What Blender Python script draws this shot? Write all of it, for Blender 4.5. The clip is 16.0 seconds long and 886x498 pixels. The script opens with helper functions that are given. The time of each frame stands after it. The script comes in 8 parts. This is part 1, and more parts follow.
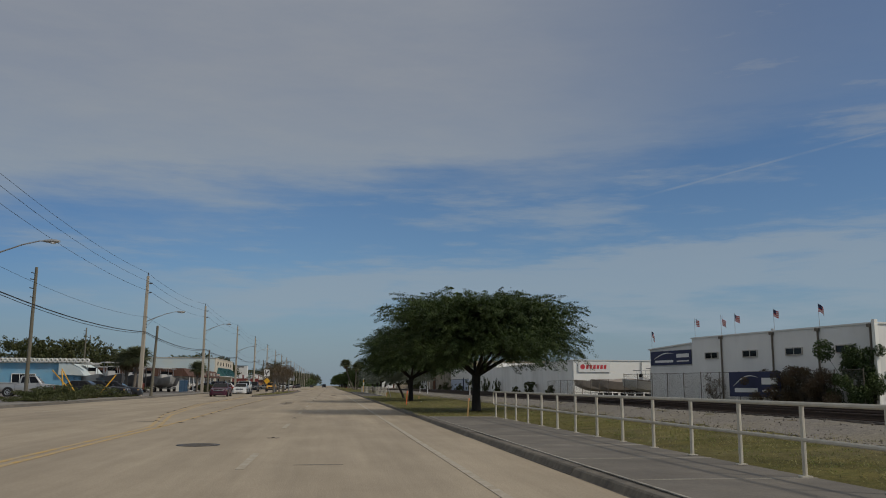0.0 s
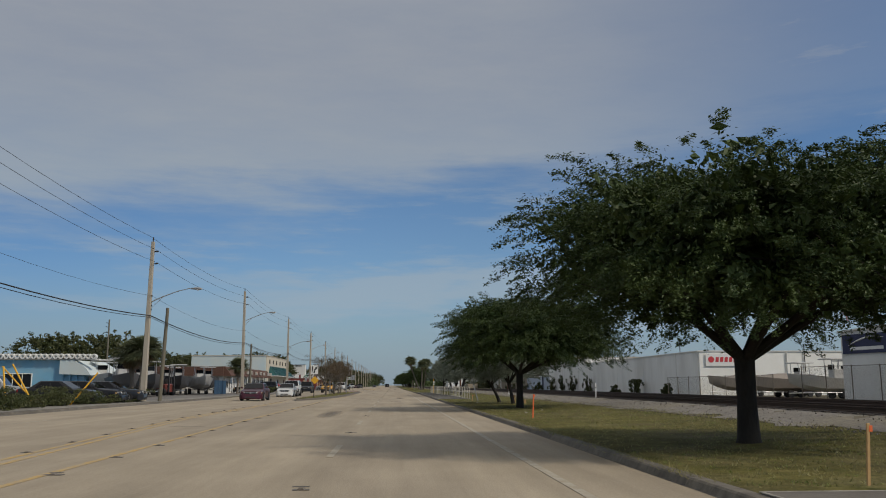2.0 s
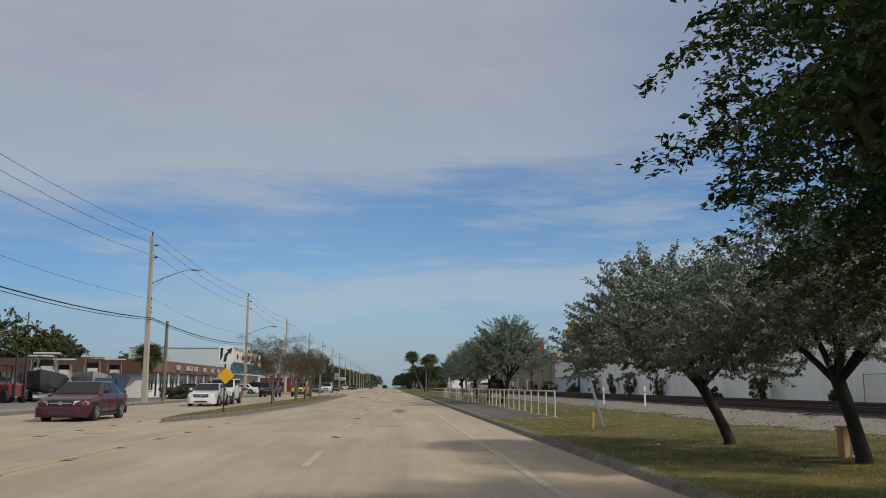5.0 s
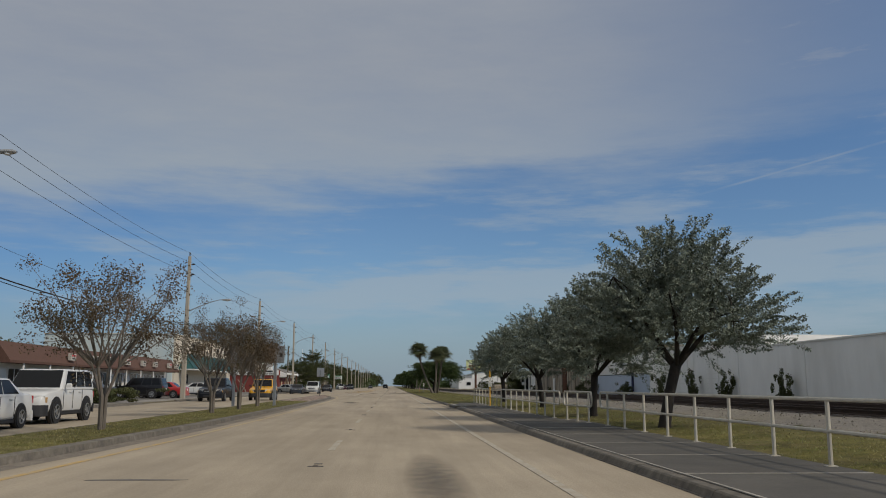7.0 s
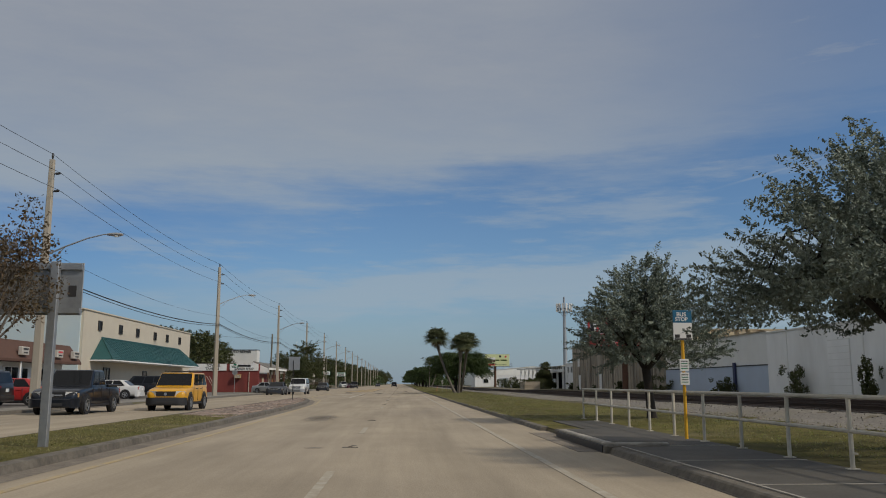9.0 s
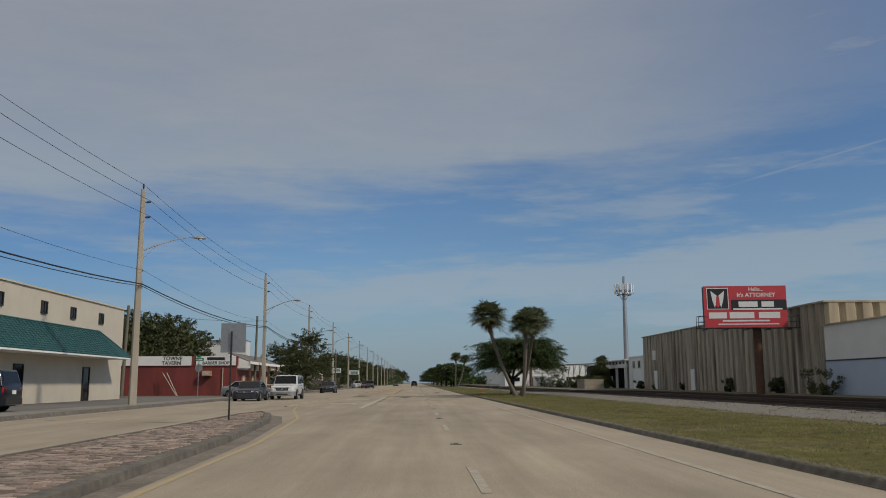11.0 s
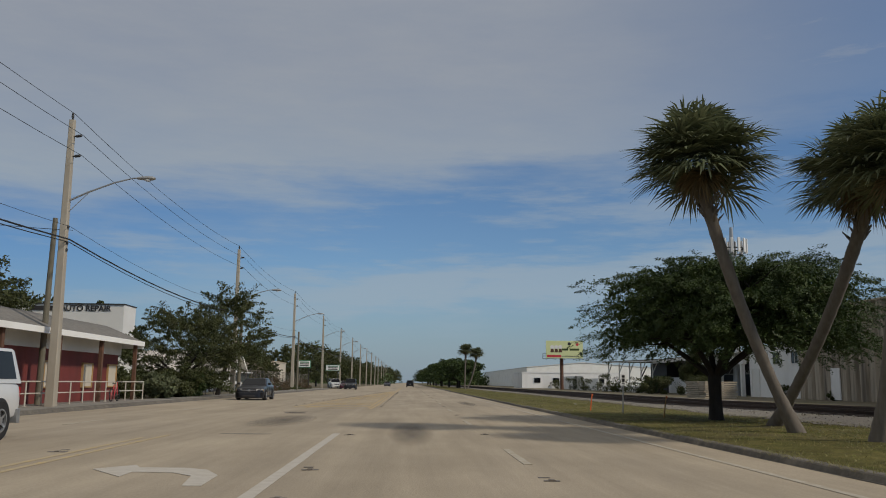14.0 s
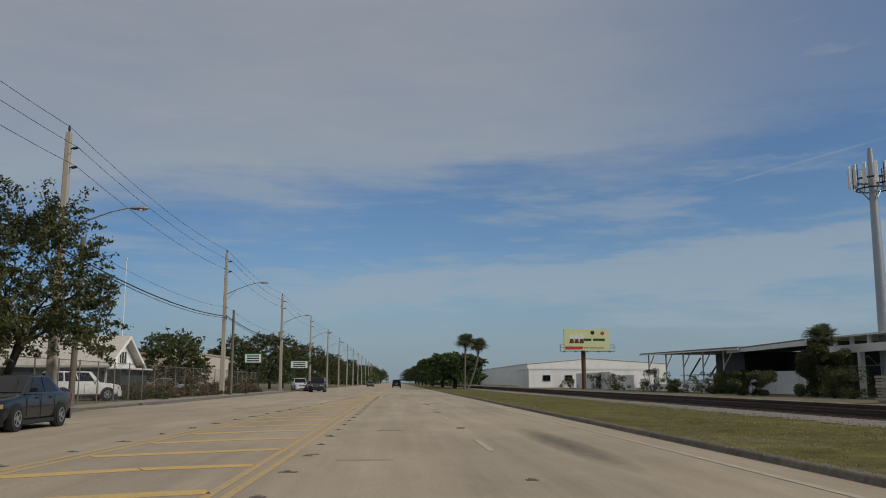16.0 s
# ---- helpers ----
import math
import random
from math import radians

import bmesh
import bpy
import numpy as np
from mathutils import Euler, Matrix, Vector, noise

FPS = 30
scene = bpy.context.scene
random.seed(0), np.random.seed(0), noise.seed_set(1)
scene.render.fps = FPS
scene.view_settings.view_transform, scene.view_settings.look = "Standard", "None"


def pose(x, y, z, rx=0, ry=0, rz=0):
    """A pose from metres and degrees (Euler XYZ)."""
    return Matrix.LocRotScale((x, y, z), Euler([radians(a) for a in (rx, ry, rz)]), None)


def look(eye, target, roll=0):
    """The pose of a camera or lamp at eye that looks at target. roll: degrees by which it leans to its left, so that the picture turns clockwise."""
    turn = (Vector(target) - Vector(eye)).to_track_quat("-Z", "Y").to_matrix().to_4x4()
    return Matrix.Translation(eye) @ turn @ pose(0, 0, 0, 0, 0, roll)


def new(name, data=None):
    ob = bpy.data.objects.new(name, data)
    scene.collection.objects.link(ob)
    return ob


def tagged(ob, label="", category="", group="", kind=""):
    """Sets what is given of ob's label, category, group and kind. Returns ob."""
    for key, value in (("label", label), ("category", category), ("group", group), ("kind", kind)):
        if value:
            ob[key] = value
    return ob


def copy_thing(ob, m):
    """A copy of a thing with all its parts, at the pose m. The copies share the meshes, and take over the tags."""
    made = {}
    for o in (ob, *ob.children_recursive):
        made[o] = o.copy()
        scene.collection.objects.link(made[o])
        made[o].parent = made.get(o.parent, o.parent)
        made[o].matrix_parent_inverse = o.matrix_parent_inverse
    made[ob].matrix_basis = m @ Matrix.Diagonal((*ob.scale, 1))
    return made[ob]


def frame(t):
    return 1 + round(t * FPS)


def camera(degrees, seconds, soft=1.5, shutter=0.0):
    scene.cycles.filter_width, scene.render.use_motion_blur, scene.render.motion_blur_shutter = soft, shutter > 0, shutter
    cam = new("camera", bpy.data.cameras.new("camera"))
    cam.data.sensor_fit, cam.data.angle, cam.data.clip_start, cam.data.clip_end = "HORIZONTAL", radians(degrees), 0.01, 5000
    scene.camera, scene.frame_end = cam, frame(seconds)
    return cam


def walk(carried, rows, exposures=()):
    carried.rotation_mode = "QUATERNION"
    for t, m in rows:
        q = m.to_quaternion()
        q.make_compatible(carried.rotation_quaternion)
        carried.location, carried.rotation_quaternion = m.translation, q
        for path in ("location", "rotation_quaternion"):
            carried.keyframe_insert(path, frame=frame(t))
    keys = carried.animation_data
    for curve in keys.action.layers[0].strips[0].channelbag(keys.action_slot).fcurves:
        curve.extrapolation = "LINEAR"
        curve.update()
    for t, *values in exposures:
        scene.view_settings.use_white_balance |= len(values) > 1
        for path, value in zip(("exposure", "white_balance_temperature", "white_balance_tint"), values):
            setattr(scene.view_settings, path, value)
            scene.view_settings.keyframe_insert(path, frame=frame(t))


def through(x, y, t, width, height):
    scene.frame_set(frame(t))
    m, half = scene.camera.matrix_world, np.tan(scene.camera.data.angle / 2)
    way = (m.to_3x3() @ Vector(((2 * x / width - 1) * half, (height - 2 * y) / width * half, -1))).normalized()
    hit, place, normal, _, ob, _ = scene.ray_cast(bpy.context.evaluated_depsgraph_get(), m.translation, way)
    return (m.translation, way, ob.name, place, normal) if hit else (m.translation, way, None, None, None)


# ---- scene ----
cam = camera(56.0, 16.0, 1.0)
PATH = [
    (0, (0.321, 0.000, 1.249), (1.623, 9.781, 2.871), 0.34),
    (0.5, (0.292, 5.704, 1.249), (1.367, 15.511, 2.881), 0.30),
    (1, (0.288, 11.157, 1.249), (0.905, 21.005, 2.870), 0.23),
    (1.5, (0.213, 16.628, 1.249), (0.812, 26.479, 2.858), -0.01),
    (2, (0.114, 22.378, 1.249), (0.703, 32.230, 2.860), -0.07),
    (2.5, (0.191, 28.158, 1.249), (0.790, 38.010, 2.853), -0.20),
    (3, (0.199, 34.095, 1.249), (0.788, 43.948, 2.854), -0.22),
    (3.5, (0.184, 40.336, 1.249), (0.772, 50.188, 2.858), -0.25),
    (4, (0.249, 46.819, 1.249), (0.837, 56.671, 2.860), -0.01),
    (4.5, (0.291, 53.464, 1.249), (0.891, 63.313, 2.873), -0.01),
    (5, (0.363, 60.523, 1.249), (0.963, 70.371, 2.875), 0.04),
    (7.5, (0.177, 100.671, 1.249), (0.764, 110.522, 2.867), 0.23),
    (8, (0.224, 108.646, 1.249), (0.829, 118.497, 2.858), 0.38),
    (8.5, (0.176, 116.515, 1.249), (0.747, 126.369, 2.850), 0.11),
    (9, (0.017, 124.305, 1.249), (0.505, 134.165, 2.844), -0.00),
    (9.5, (-0.196, 132.202, 1.249), (0.182, 142.070, 2.826), -0.28),
    (10, (-0.773, 140.419, 1.249), (-0.424, 150.288, 2.828), -0.54),
    (12.5, (-2.709, 184.257, 1.249), (-2.423, 194.124, 2.847), 0.46),
    (13, (-2.900, 192.907, 1.249), (-2.572, 202.770, 2.871), 0.46),
    (13.5, (-2.922, 201.571, 1.249), (-2.565, 211.433, 2.867), 0.41),
    (14, (-2.860, 210.189, 1.249), (-2.479, 220.055, 2.835), 0.61),
    (14.5, (-2.755, 218.764, 1.249), (-2.317, 228.627, 2.838), 0.24),
    (15, (-2.781, 227.226, 1.249), (-2.301, 237.087, 2.835), 0.20),
    (15.5, (-2.830, 235.711, 1.249), (-2.314, 245.571, 2.835), 0.16),
    (16, (-2.752, 244.464, 1.249), (-2.203, 254.324, 2.828), 0.07),
]
EXPOSURES = [(0.0, -0.22), (0.5, -0.20), (1.0, -0.16), (1.5, -0.12), (2.0, 0.02), (2.5, 0.18), (3.0, 0.30), (3.5, 0.32), (5.0, 0.32), (7.0, 0.0), (7.5, -0.02), (8.5, 0.0), (10.0, -0.06), (13.0, -0.04), (14.5, 0.0), (16.0, -0.04)]
walk(cam, [(t, look(eye, target, roll)) for t, eye, target, roll in PATH], EXPOSURES)

# ---- world, sun, exposure ----
SUN = Vector((0.66, -0.40, 0.64)).normalized()
world = bpy.data.worlds.new("sky")
scene.world = world
world.use_nodes = True
wn, wl = world.node_tree.nodes, world.node_tree.links
wn.clear()


def wnode(kind, **props):
    n = wn.new(kind)
    for k, v in props.items():
        if k == "op":
            n.operation = v
        else:
            n.inputs[int(k[1:])].default_value = v
    return n


def wmath(op, a, b=None):
    n = wnode("ShaderNodeMath", op=op)
    for i, v in enumerate((a, b)):
        if v is None:
            continue
        if isinstance(v, (int, float)):
            n.inputs[i].default_value = v
        else:
            wl.new(v, n.inputs[i])
    return n.outputs[0]


def wramp(value, lo, hi):
    n = wn.new("ShaderNodeMapRange")
    n.interpolation_type = "SMOOTHSTEP"
    wl.new(value, n.inputs[0])
    n.inputs[1].default_value, n.inputs[2].default_value = lo, hi
    return n.outputs[0]


def wnoise(vec, scale, detail, rough, stretch=(1, 1, 1), shift=(0, 0, 0)):
    m = wn.new("ShaderNodeMapping")
    m.inputs["Scale"].default_value = stretch
    m.inputs["Location"].default_value = shift
    wl.new(vec, m.inputs["Vector"])
    n = wn.new("ShaderNodeTexNoise")
    n.inputs["Scale"].default_value, n.inputs["Detail"].default_value, n.inputs["Roughness"].default_value = scale, detail, rough
    wl.new(m.outputs[0], n.inputs["Vector"])
    return n.outputs["Fac"]


def wmix(fac, a, b):
    n = wn.new("ShaderNodeMix")
    n.data_type = "RGBA"
    wl.new(fac, n.inputs[0])
    for s, v in ((n.inputs[6], a), (n.inputs[7], b)):
        if isinstance(v, tuple):
            s.default_value = (*v, 1)
        else:
            wl.new(v, s)
    return n.outputs[2]


TRAIL = (0.285, 0.1177, -0.9513)
sky = wn.new("ShaderNodeTexSky")
sky.sky_type, sky.sun_disc = "NISHITA", False
sky.sun_elevation, sky.sun_rotation = math.asin(SUN.z), math.atan2(SUN.x, SUN.y)
sky.air_density, sky.dust_density, sky.ozone_density = 1.0, 0.6, 1.6
tc = wn.new("ShaderNodeTexCoord")
sep = wn.new("ShaderNodeSeparateXYZ")
wl.new(tc.outputs["Generated"], sep.inputs[0])
dx, dy, dz = sep.outputs
# the cloud deck as a flat layer overhead
den = wmath("ADD", wmath("MAXIMUM", dz, 0.0), 0.10)
flat = wn.new("ShaderNodeCombineXYZ")
wl.new(wmath("DIVIDE", dx, den), flat.inputs[0])
wl.new(wmath("DIVIDE", dy, den), flat.inputs[1])
deck = flat.outputs[0]
n_fine = wnoise(deck, 2.2, 8, 0.6, (0.7, 1.2, 1), (0.4, 5.2, 0))
n_streak = wnoise(tc.outputs["Generated"], 5.0, 6, 0.62, (1.0, 1.0, 7.0), (0.7, 0.2, 0.3))
n_soft = wnoise(tc.outputs["Generated"], 2.6, 4, 0.5, (1.0, 1.0, 3.0), (4.2, 1.0, 2.0))
wob = wmath("MULTIPLY", wmath("SUBTRACT", n_streak, 0.5), 0.13)
wob2 = wmath("MULTIPLY", wmath("SUBTRACT", n_soft, 0.5), 0.16)
lift = wmath("ADD", wmath("ADD", dz, wob), wob2)
# high veil, thinning towards the right
veil_edge = wmath("ADD", lift, wmath("MULTIPLY", dx, -0.10))
veil = wmath("MULTIPLY", wramp(veil_edge, 0.190, 0.275), wmath("SUBTRACT", 1.0, wmath("MULTIPLY", wramp(dx, 0.10, 0.55), 0.74)))
# long bank low over the horizon
bank = wmath("MULTIPLY", wramp(lift, 0.065, 0.105), wmath("SUBTRACT", 1.0, wramp(lift, 0.128, 0.160)))
bank = wmath("MULTIPLY", bank, wramp(wmath("ADD", dx, wmath("MULTIPLY", n_fine, 0.3)), -0.20, 0.12))
wisps = wmath("MULTIPLY", wramp(wmath("ADD", n_streak, wmath("MULTIPLY", n_fine, 0.35)), 0.64, 0.90), 0.55)
cover = wmath("MAXIMUM", wmath("MULTIPLY", veil, wmath("ADD", 0.72, wmath("MULTIPLY", n_fine, 0.36))), wmath("MULTIPLY", bank, 0.72))
cover = wmath("MINIMUM", wmath("MAXIMUM", cover, wmath("MULTIPLY", wisps, wramp(dz, 0.02, 0.12))), 0.97)
# finer ripples in the veil, and a thin old contrail
n_rip = wnoise(tc.outputs["Generated"], 9.0, 7, 0.68, (1.0, 1.0, 4.5), (2.2, 0.9, 1.1))
cover = wmath("MULTIPLY", cover, wmath("ADD", 0.86, wmath("MULTIPLY", n_rip, 0.27)))
trail = wmath("ABSOLUTE", wmath("ADD", wmath("ADD", wmath("MULTIPLY", dx, TRAIL[0]), wmath("MULTIPLY", dy, TRAIL[1])), wmath("MULTIPLY", dz, TRAIL[2])))
trail = wmath("MULTIPLY", wmath("SUBTRACT", 1.0, wramp(trail, 0.0003, 0.0021)), wmath("MULTIPLY", wramp(dx, 0.32, 0.40), wramp(n_streak, 0.30, 0.62)))
cover = wmath("MINIMUM", wmath("MAXIMUM", cover, wmath("MULTIPLY", trail, 0.42)), 0.97)
haze = wmath("SUBTRACT", 1.0, wramp(dz, 0.0, 0.15))
cloud_col = wmix(wramp(dz, 0.05, 0.40), (0.350, 0.440, 0.520), (0.334, 0.364, 0.416))
cloud_col = wmix(wramp(dz, 0.42, 0.75), cloud_col, (0.56, 0.545, 0.515))
clear_bg, cloud_bg, haze_bg = (wn.new("ShaderNodeBackground") for _ in range(3))
tint = wn.new("ShaderNodeMix")
tint.data_type, tint.blend_type = "RGBA", "MULTIPLY"
tint.inputs[0].default_value = 1.0
wl.new(sky.outputs[0], tint.inputs[6])
tint.inputs[7].default_value = (0.735, 0.935, 1.145, 1)
# clear sky dimmed to the left: a lens vignette put into its colour
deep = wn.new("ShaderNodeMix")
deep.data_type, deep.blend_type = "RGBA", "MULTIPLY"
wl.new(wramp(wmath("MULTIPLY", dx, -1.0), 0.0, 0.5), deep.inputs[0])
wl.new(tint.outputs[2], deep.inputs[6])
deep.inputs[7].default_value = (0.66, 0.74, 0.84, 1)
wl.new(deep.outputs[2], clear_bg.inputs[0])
clear_bg.inputs[1].default_value = 0.074
wl.new(cloud_col, cloud_bg.inputs[0])
cloud_bg.inputs[1].default_value = 0.88
haze_bg.inputs[0].default_value = (0.245, 0.315, 0.395, 1)
haze_bg.inputs[1].default_value = 0.95
mix1, mix2 = wn.new("ShaderNodeMixShader"), wn.new("ShaderNodeMixShader")
wl.new(wmath("MULTIPLY", haze, 0.75), mix1.inputs[0])
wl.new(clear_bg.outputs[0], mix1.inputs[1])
wl.new(haze_bg.outputs[0], mix1.inputs[2])
wl.new(cover, mix2.inputs[0])
wl.new(mix1.outputs[0], mix2.inputs[1])
wl.new(cloud_bg.outputs[0], mix2.inputs[2])
wo = wn.new("ShaderNodeOutputWorld")
wl.new(mix2.outputs[0], wo.inputs[0])

sun_data = bpy.data.lights.new("sun", "SUN")
sun_data.energy, sun_data.angle, sun_data.color = 2.2, radians(4.0), (1.0, 0.90, 0.76)
sun = new("sun", sun_data)
sun.matrix_world = look(SUN * 50, (0, 0, 0))
scene.view_settings.exposure = 0.0

# ---- materials ----


def material(name, col, col2=None, rough=0.7, metal=0.0, scale=6.0, detail=6, amount=1.0, bump=0.0, bump_scale=60.0, stain=None, stain_scale=0.5, stain_amt=0.5, island=0.0, obj_random=0.0, spec=0.5, stretch=(1, 1, 1), emit=None):
    m = bpy.data.materials.new(name)
    m.use_nodes = True
    n, l = m.node_tree.nodes, m.node_tree.links
    b = n["Principled BSDF"]
    b.inputs["Roughness"].default_value, b.inputs["Metallic"].default_value = rough, metal
    b.inputs["Specular IOR Level"].default_value = spec
    g = n.new("ShaderNodeNewGeometry")
    mp = n.new("ShaderNodeMapping")
    mp.inputs["Scale"].default_value = stretch
    l.new(g.outputs["Position"], mp.inputs[0])
    t = n.new("ShaderNodeTexNoise")
    t.inputs["Scale"].default_value, t.inputs["Detail"].default_value, t.inputs["Roughness"].default_value = scale, detail, 0.62
    l.new(mp.outputs[0], t.inputs["Vector"])
    r = n.new("ShaderNodeMapRange")
    r.inputs[1].default_value, r.inputs[2].default_value = 0.5 - 0.22 / amount, 0.5 + 0.22 / amount
    l.new(t.outputs["Fac"], r.inputs[0])
    x = n.new("ShaderNodeMix")
    x.data_type = "RGBA"
    x.inputs[6].default_value = (*col, 1)
    x.inputs[7].default_value = (*(col2 or tuple(c * 0.8 for c in col)), 1)
    l.new(r.outputs[0], x.inputs[0])
    out = x.outputs[2]
    if stain:
        t2 = n.new("ShaderNodeTexNoise")
        t2.inputs["Scale"].default_value, t2.inputs["Detail"].default_value = stain_scale, 5
        l.new(mp.outputs[0], t2.inputs["Vector"])
        r2 = n.new("ShaderNodeMapRange")
        r2.inputs[1].default_value, r2.inputs[2].default_value, r2.inputs[4].default_value = 0.48, 0.72, stain_amt
        l.new(t2.outputs["Fac"], r2.inputs[0])
        x2 = n.new("ShaderNodeMix")
        x2.data_type = "RGBA"
        l.new(r2.outputs[0], x2.inputs[0])
        l.new(out, x2.inputs[6])
        x2.inputs[7].default_value = (*stain, 1)
        out = x2.outputs[2]
    if island or obj_random:
        if island:
            src = g.outputs["Random Per Island"]
        else:
            src = n.new("ShaderNodeObjectInfo").outputs["Random"]
        k = island or obj_random
        r3 = n.new("ShaderNodeMapRange")
        r3.inputs[3].default_value, r3.inputs[4].default_value = 1 - k, 1 + k
        l.new(src, r3.inputs[0])
        h = n.new("ShaderNodeHueSaturation")
        l.new(out, h.inputs["Color"])
        l.new(r3.outputs[0], h.inputs["Value"])
        out = h.outputs[0]
    l.new(out, b.inputs["Base Color"])
    if bump:
        t3 = n.new("ShaderNodeTexNoise")
        t3.inputs["Scale"].default_value, t3.inputs["Detail"].default_value = bump_scale, 4
        l.new(mp.outputs[0], t3.inputs["Vector"])
        bm_ = n.new("ShaderNodeBump")
        bm_.inputs["Strength"].default_value, bm_.inputs["Distance"].default_value = bump, 0.02
        l.new(t3.outputs["Fac"], bm_.inputs["Height"])
        l.new(bm_.outputs[0], b.inputs["Normal"])
    return m


def grain(m, scale, amount, stretch=(1, 1, 1), detail=4):
    """Multiplies a finer or longer pattern into a material's colour."""
    n, l = m.node_tree.nodes, m.node_tree.links
    b = n["Principled BSDF"]
    src = b.inputs["Base Color"].links[0].from_socket
    g = n.new("ShaderNodeNewGeometry")
    mp = n.new("ShaderNodeMapping")
    mp.inputs["Scale"].default_value = stretch
    l.new(g.outputs["Position"], mp.inputs[0])
    t = n.new("ShaderNodeTexNoise")
    t.inputs["Scale"].default_value, t.inputs["Detail"].default_value, t.inputs["Roughness"].default_value = scale, detail, 0.7
    l.new(mp.outputs[0], t.inputs["Vector"])
    r = n.new("ShaderNodeMapRange")
    r.inputs[1].default_value, r.inputs[2].default_value, r.inputs[3].default_value, r.inputs[4].default_value = 0.3, 0.7, 1 - amount, 1 + amount
    l.new(t.outputs["Fac"], r.inputs[0])
    h = n.new("ShaderNodeHueSaturation")
    l.new(src, h.inputs["Color"])
    l.new(r.outputs[0], h.inputs["Value"])
    l.new(h.outputs[0], b.inputs["Base Color"])
    return m


def leaf_material(name, col, col2, through=0.25, vary=0.35, scale=0.8):
    m = material(name, col, col2, rough=0.55, scale=scale, island=vary, spec=0.35)
    n, l = m.node_tree.nodes, m.node_tree.links
    b = n["Principled BSDF"]
    src = b.inputs["Base Color"].links[0].from_socket
    tr = n.new("ShaderNodeBsdfTranslucent")
    l.new(src, tr.inputs[0])
    mx = n.new("ShaderNodeMixShader")
    mx.inputs[0].default_value = through
    l.new(b.outputs[0], mx.inputs[1])
    l.new(tr.outputs[0], mx.inputs[2])
    l.new(mx.outputs[0], n["Material Output"].inputs[0])
    return m


def link_material(name, spacing=0.06, wire=0.005):
    """Diamond wire mesh: thin crossing wires, clear between them."""
    m = bpy.data.materials.new(name)
    m.use_nodes = True
    n, l = m.node_tree.nodes, m.node_tree.links
    b = n["Principled BSDF"]
    b.inputs["Base Color"].default_value = (0.16, 0.145, 0.125, 1)
    b.inputs["Metallic"].default_value, b.inputs["Roughness"].default_value = 0.2, 0.6
    g = n.new("ShaderNodeNewGeometry")
    s = n.new("ShaderNodeSeparateXYZ")
    l.new(g.outputs["Position"], s.inputs[0])

    def mt(op, a, c):
        q = n.new("ShaderNodeMath")
        q.operation = op
        for i, v in enumerate((a, c)):
            if isinstance(v, (int, float)):
                q.inputs[i].default_value = v
            else:
                l.new(v, q.inputs[i])
        return q.outputs[0]

    along = mt("ADD", s.outputs[0], s.outputs[1])
    fs = []
    for sign in (1, -1):
        d = mt("ADD", along, mt("MULTIPLY", s.outputs[2], sign))
        fs.append(mt("LESS_THAN", mt("MODULO", mt("ADD", d, 5000.0), spacing), wire))
    a = mt("MAXIMUM", fs[0], fs[1])
    tp = n.new("ShaderNodeBsdfTransparent")
    mx = n.new("ShaderNodeMixShader")
    l.new(a, mx.inputs[0])
    l.new(tp.outputs[0], mx.inputs[1])
    l.new(b.outputs[0], mx.inputs[2])
    l.new(mx.outputs[0], n["Material Output"].inputs[0])
    return m


M_ROAD = material("worn_pale_asphalt", (0.385, 0.325, 0.24), (0.325, 0.272, 0.198), rough=0.9, scale=0.55, amount=0.9, bump=0.25, bump_scale=45, stain=(0.24, 0.205, 0.165), stain_scale=0.22, stain_amt=0.35, spec=0.25, stretch=(1.0, 0.22, 1))
grain(M_ROAD, 1.3, 0.13, (1.0, 0.035, 1))
grain(M_ROAD, 26.0, 0.13)
grain(M_ROAD, 0.09, 0.10, (1, 0.5, 1))
grain(M_ROAD, 0.5, 0.12, (1, 0.45, 1), 6)
M_PATCH = material("dark_asphalt_patch", (0.11, 0.10, 0.09), (0.16, 0.145, 0.125), rough=0.9, scale=5, bump=0.2)
M_CONC = material("grey_concrete", (0.27, 0.25, 0.215), (0.20, 0.185, 0.155), rough=0.9, scale=2.5, bump=0.2, stain=(0.16, 0.145, 0.12), stain_scale=0.8, stain_amt=0.6, obj_random=0.08)
M_FILLER = material("pale_joint_mortar", (0.40, 0.37, 0.32), (0.24, 0.22, 0.185), rough=0.9, scale=4, amount=1.4)
M_CURB = material("old_kerb_concrete", (0.165, 0.145, 0.115), (0.11, 0.097, 0.078), rough=0.92, scale=3.5, bump=0.3, stain=(0.10, 0.09, 0.075), stain_scale=1.4, stain_amt=0.6, obj_random=0.12)
M_GRASS = material("dry_lawn", (0.082, 0.083, 0.022), (0.145, 0.122, 0.043), rough=0.95, scale=1.6, bump=0.8, bump_scale=30, stain=(0.15, 0.125, 0.075), stain_scale=0.35, stain_amt=0.6, spec=0.1)
grain(M_GRASS, 22.0, 0.35)
grain(M_GRASS, 5.0, 0.30)
grain(M_GRASS, 0.9, 0.32)
grain(M_GRASS, 0.22, 0.28, (1, 0.35, 1))
M_BLADE = leaf_material("grass_blade", (0.19, 0.20, 0.065), (0.36, 0.31, 0.15), 0.5)
M_BALLAST = material("ballast", (0.245, 0.22, 0.182), (0.115, 0.102, 0.084), rough=0.95, scale=13, bump=1.0, bump_scale=14, stain=(0.21, 0.18, 0.10), stain_scale=0.3, stain_amt=0.4, island=0.35)
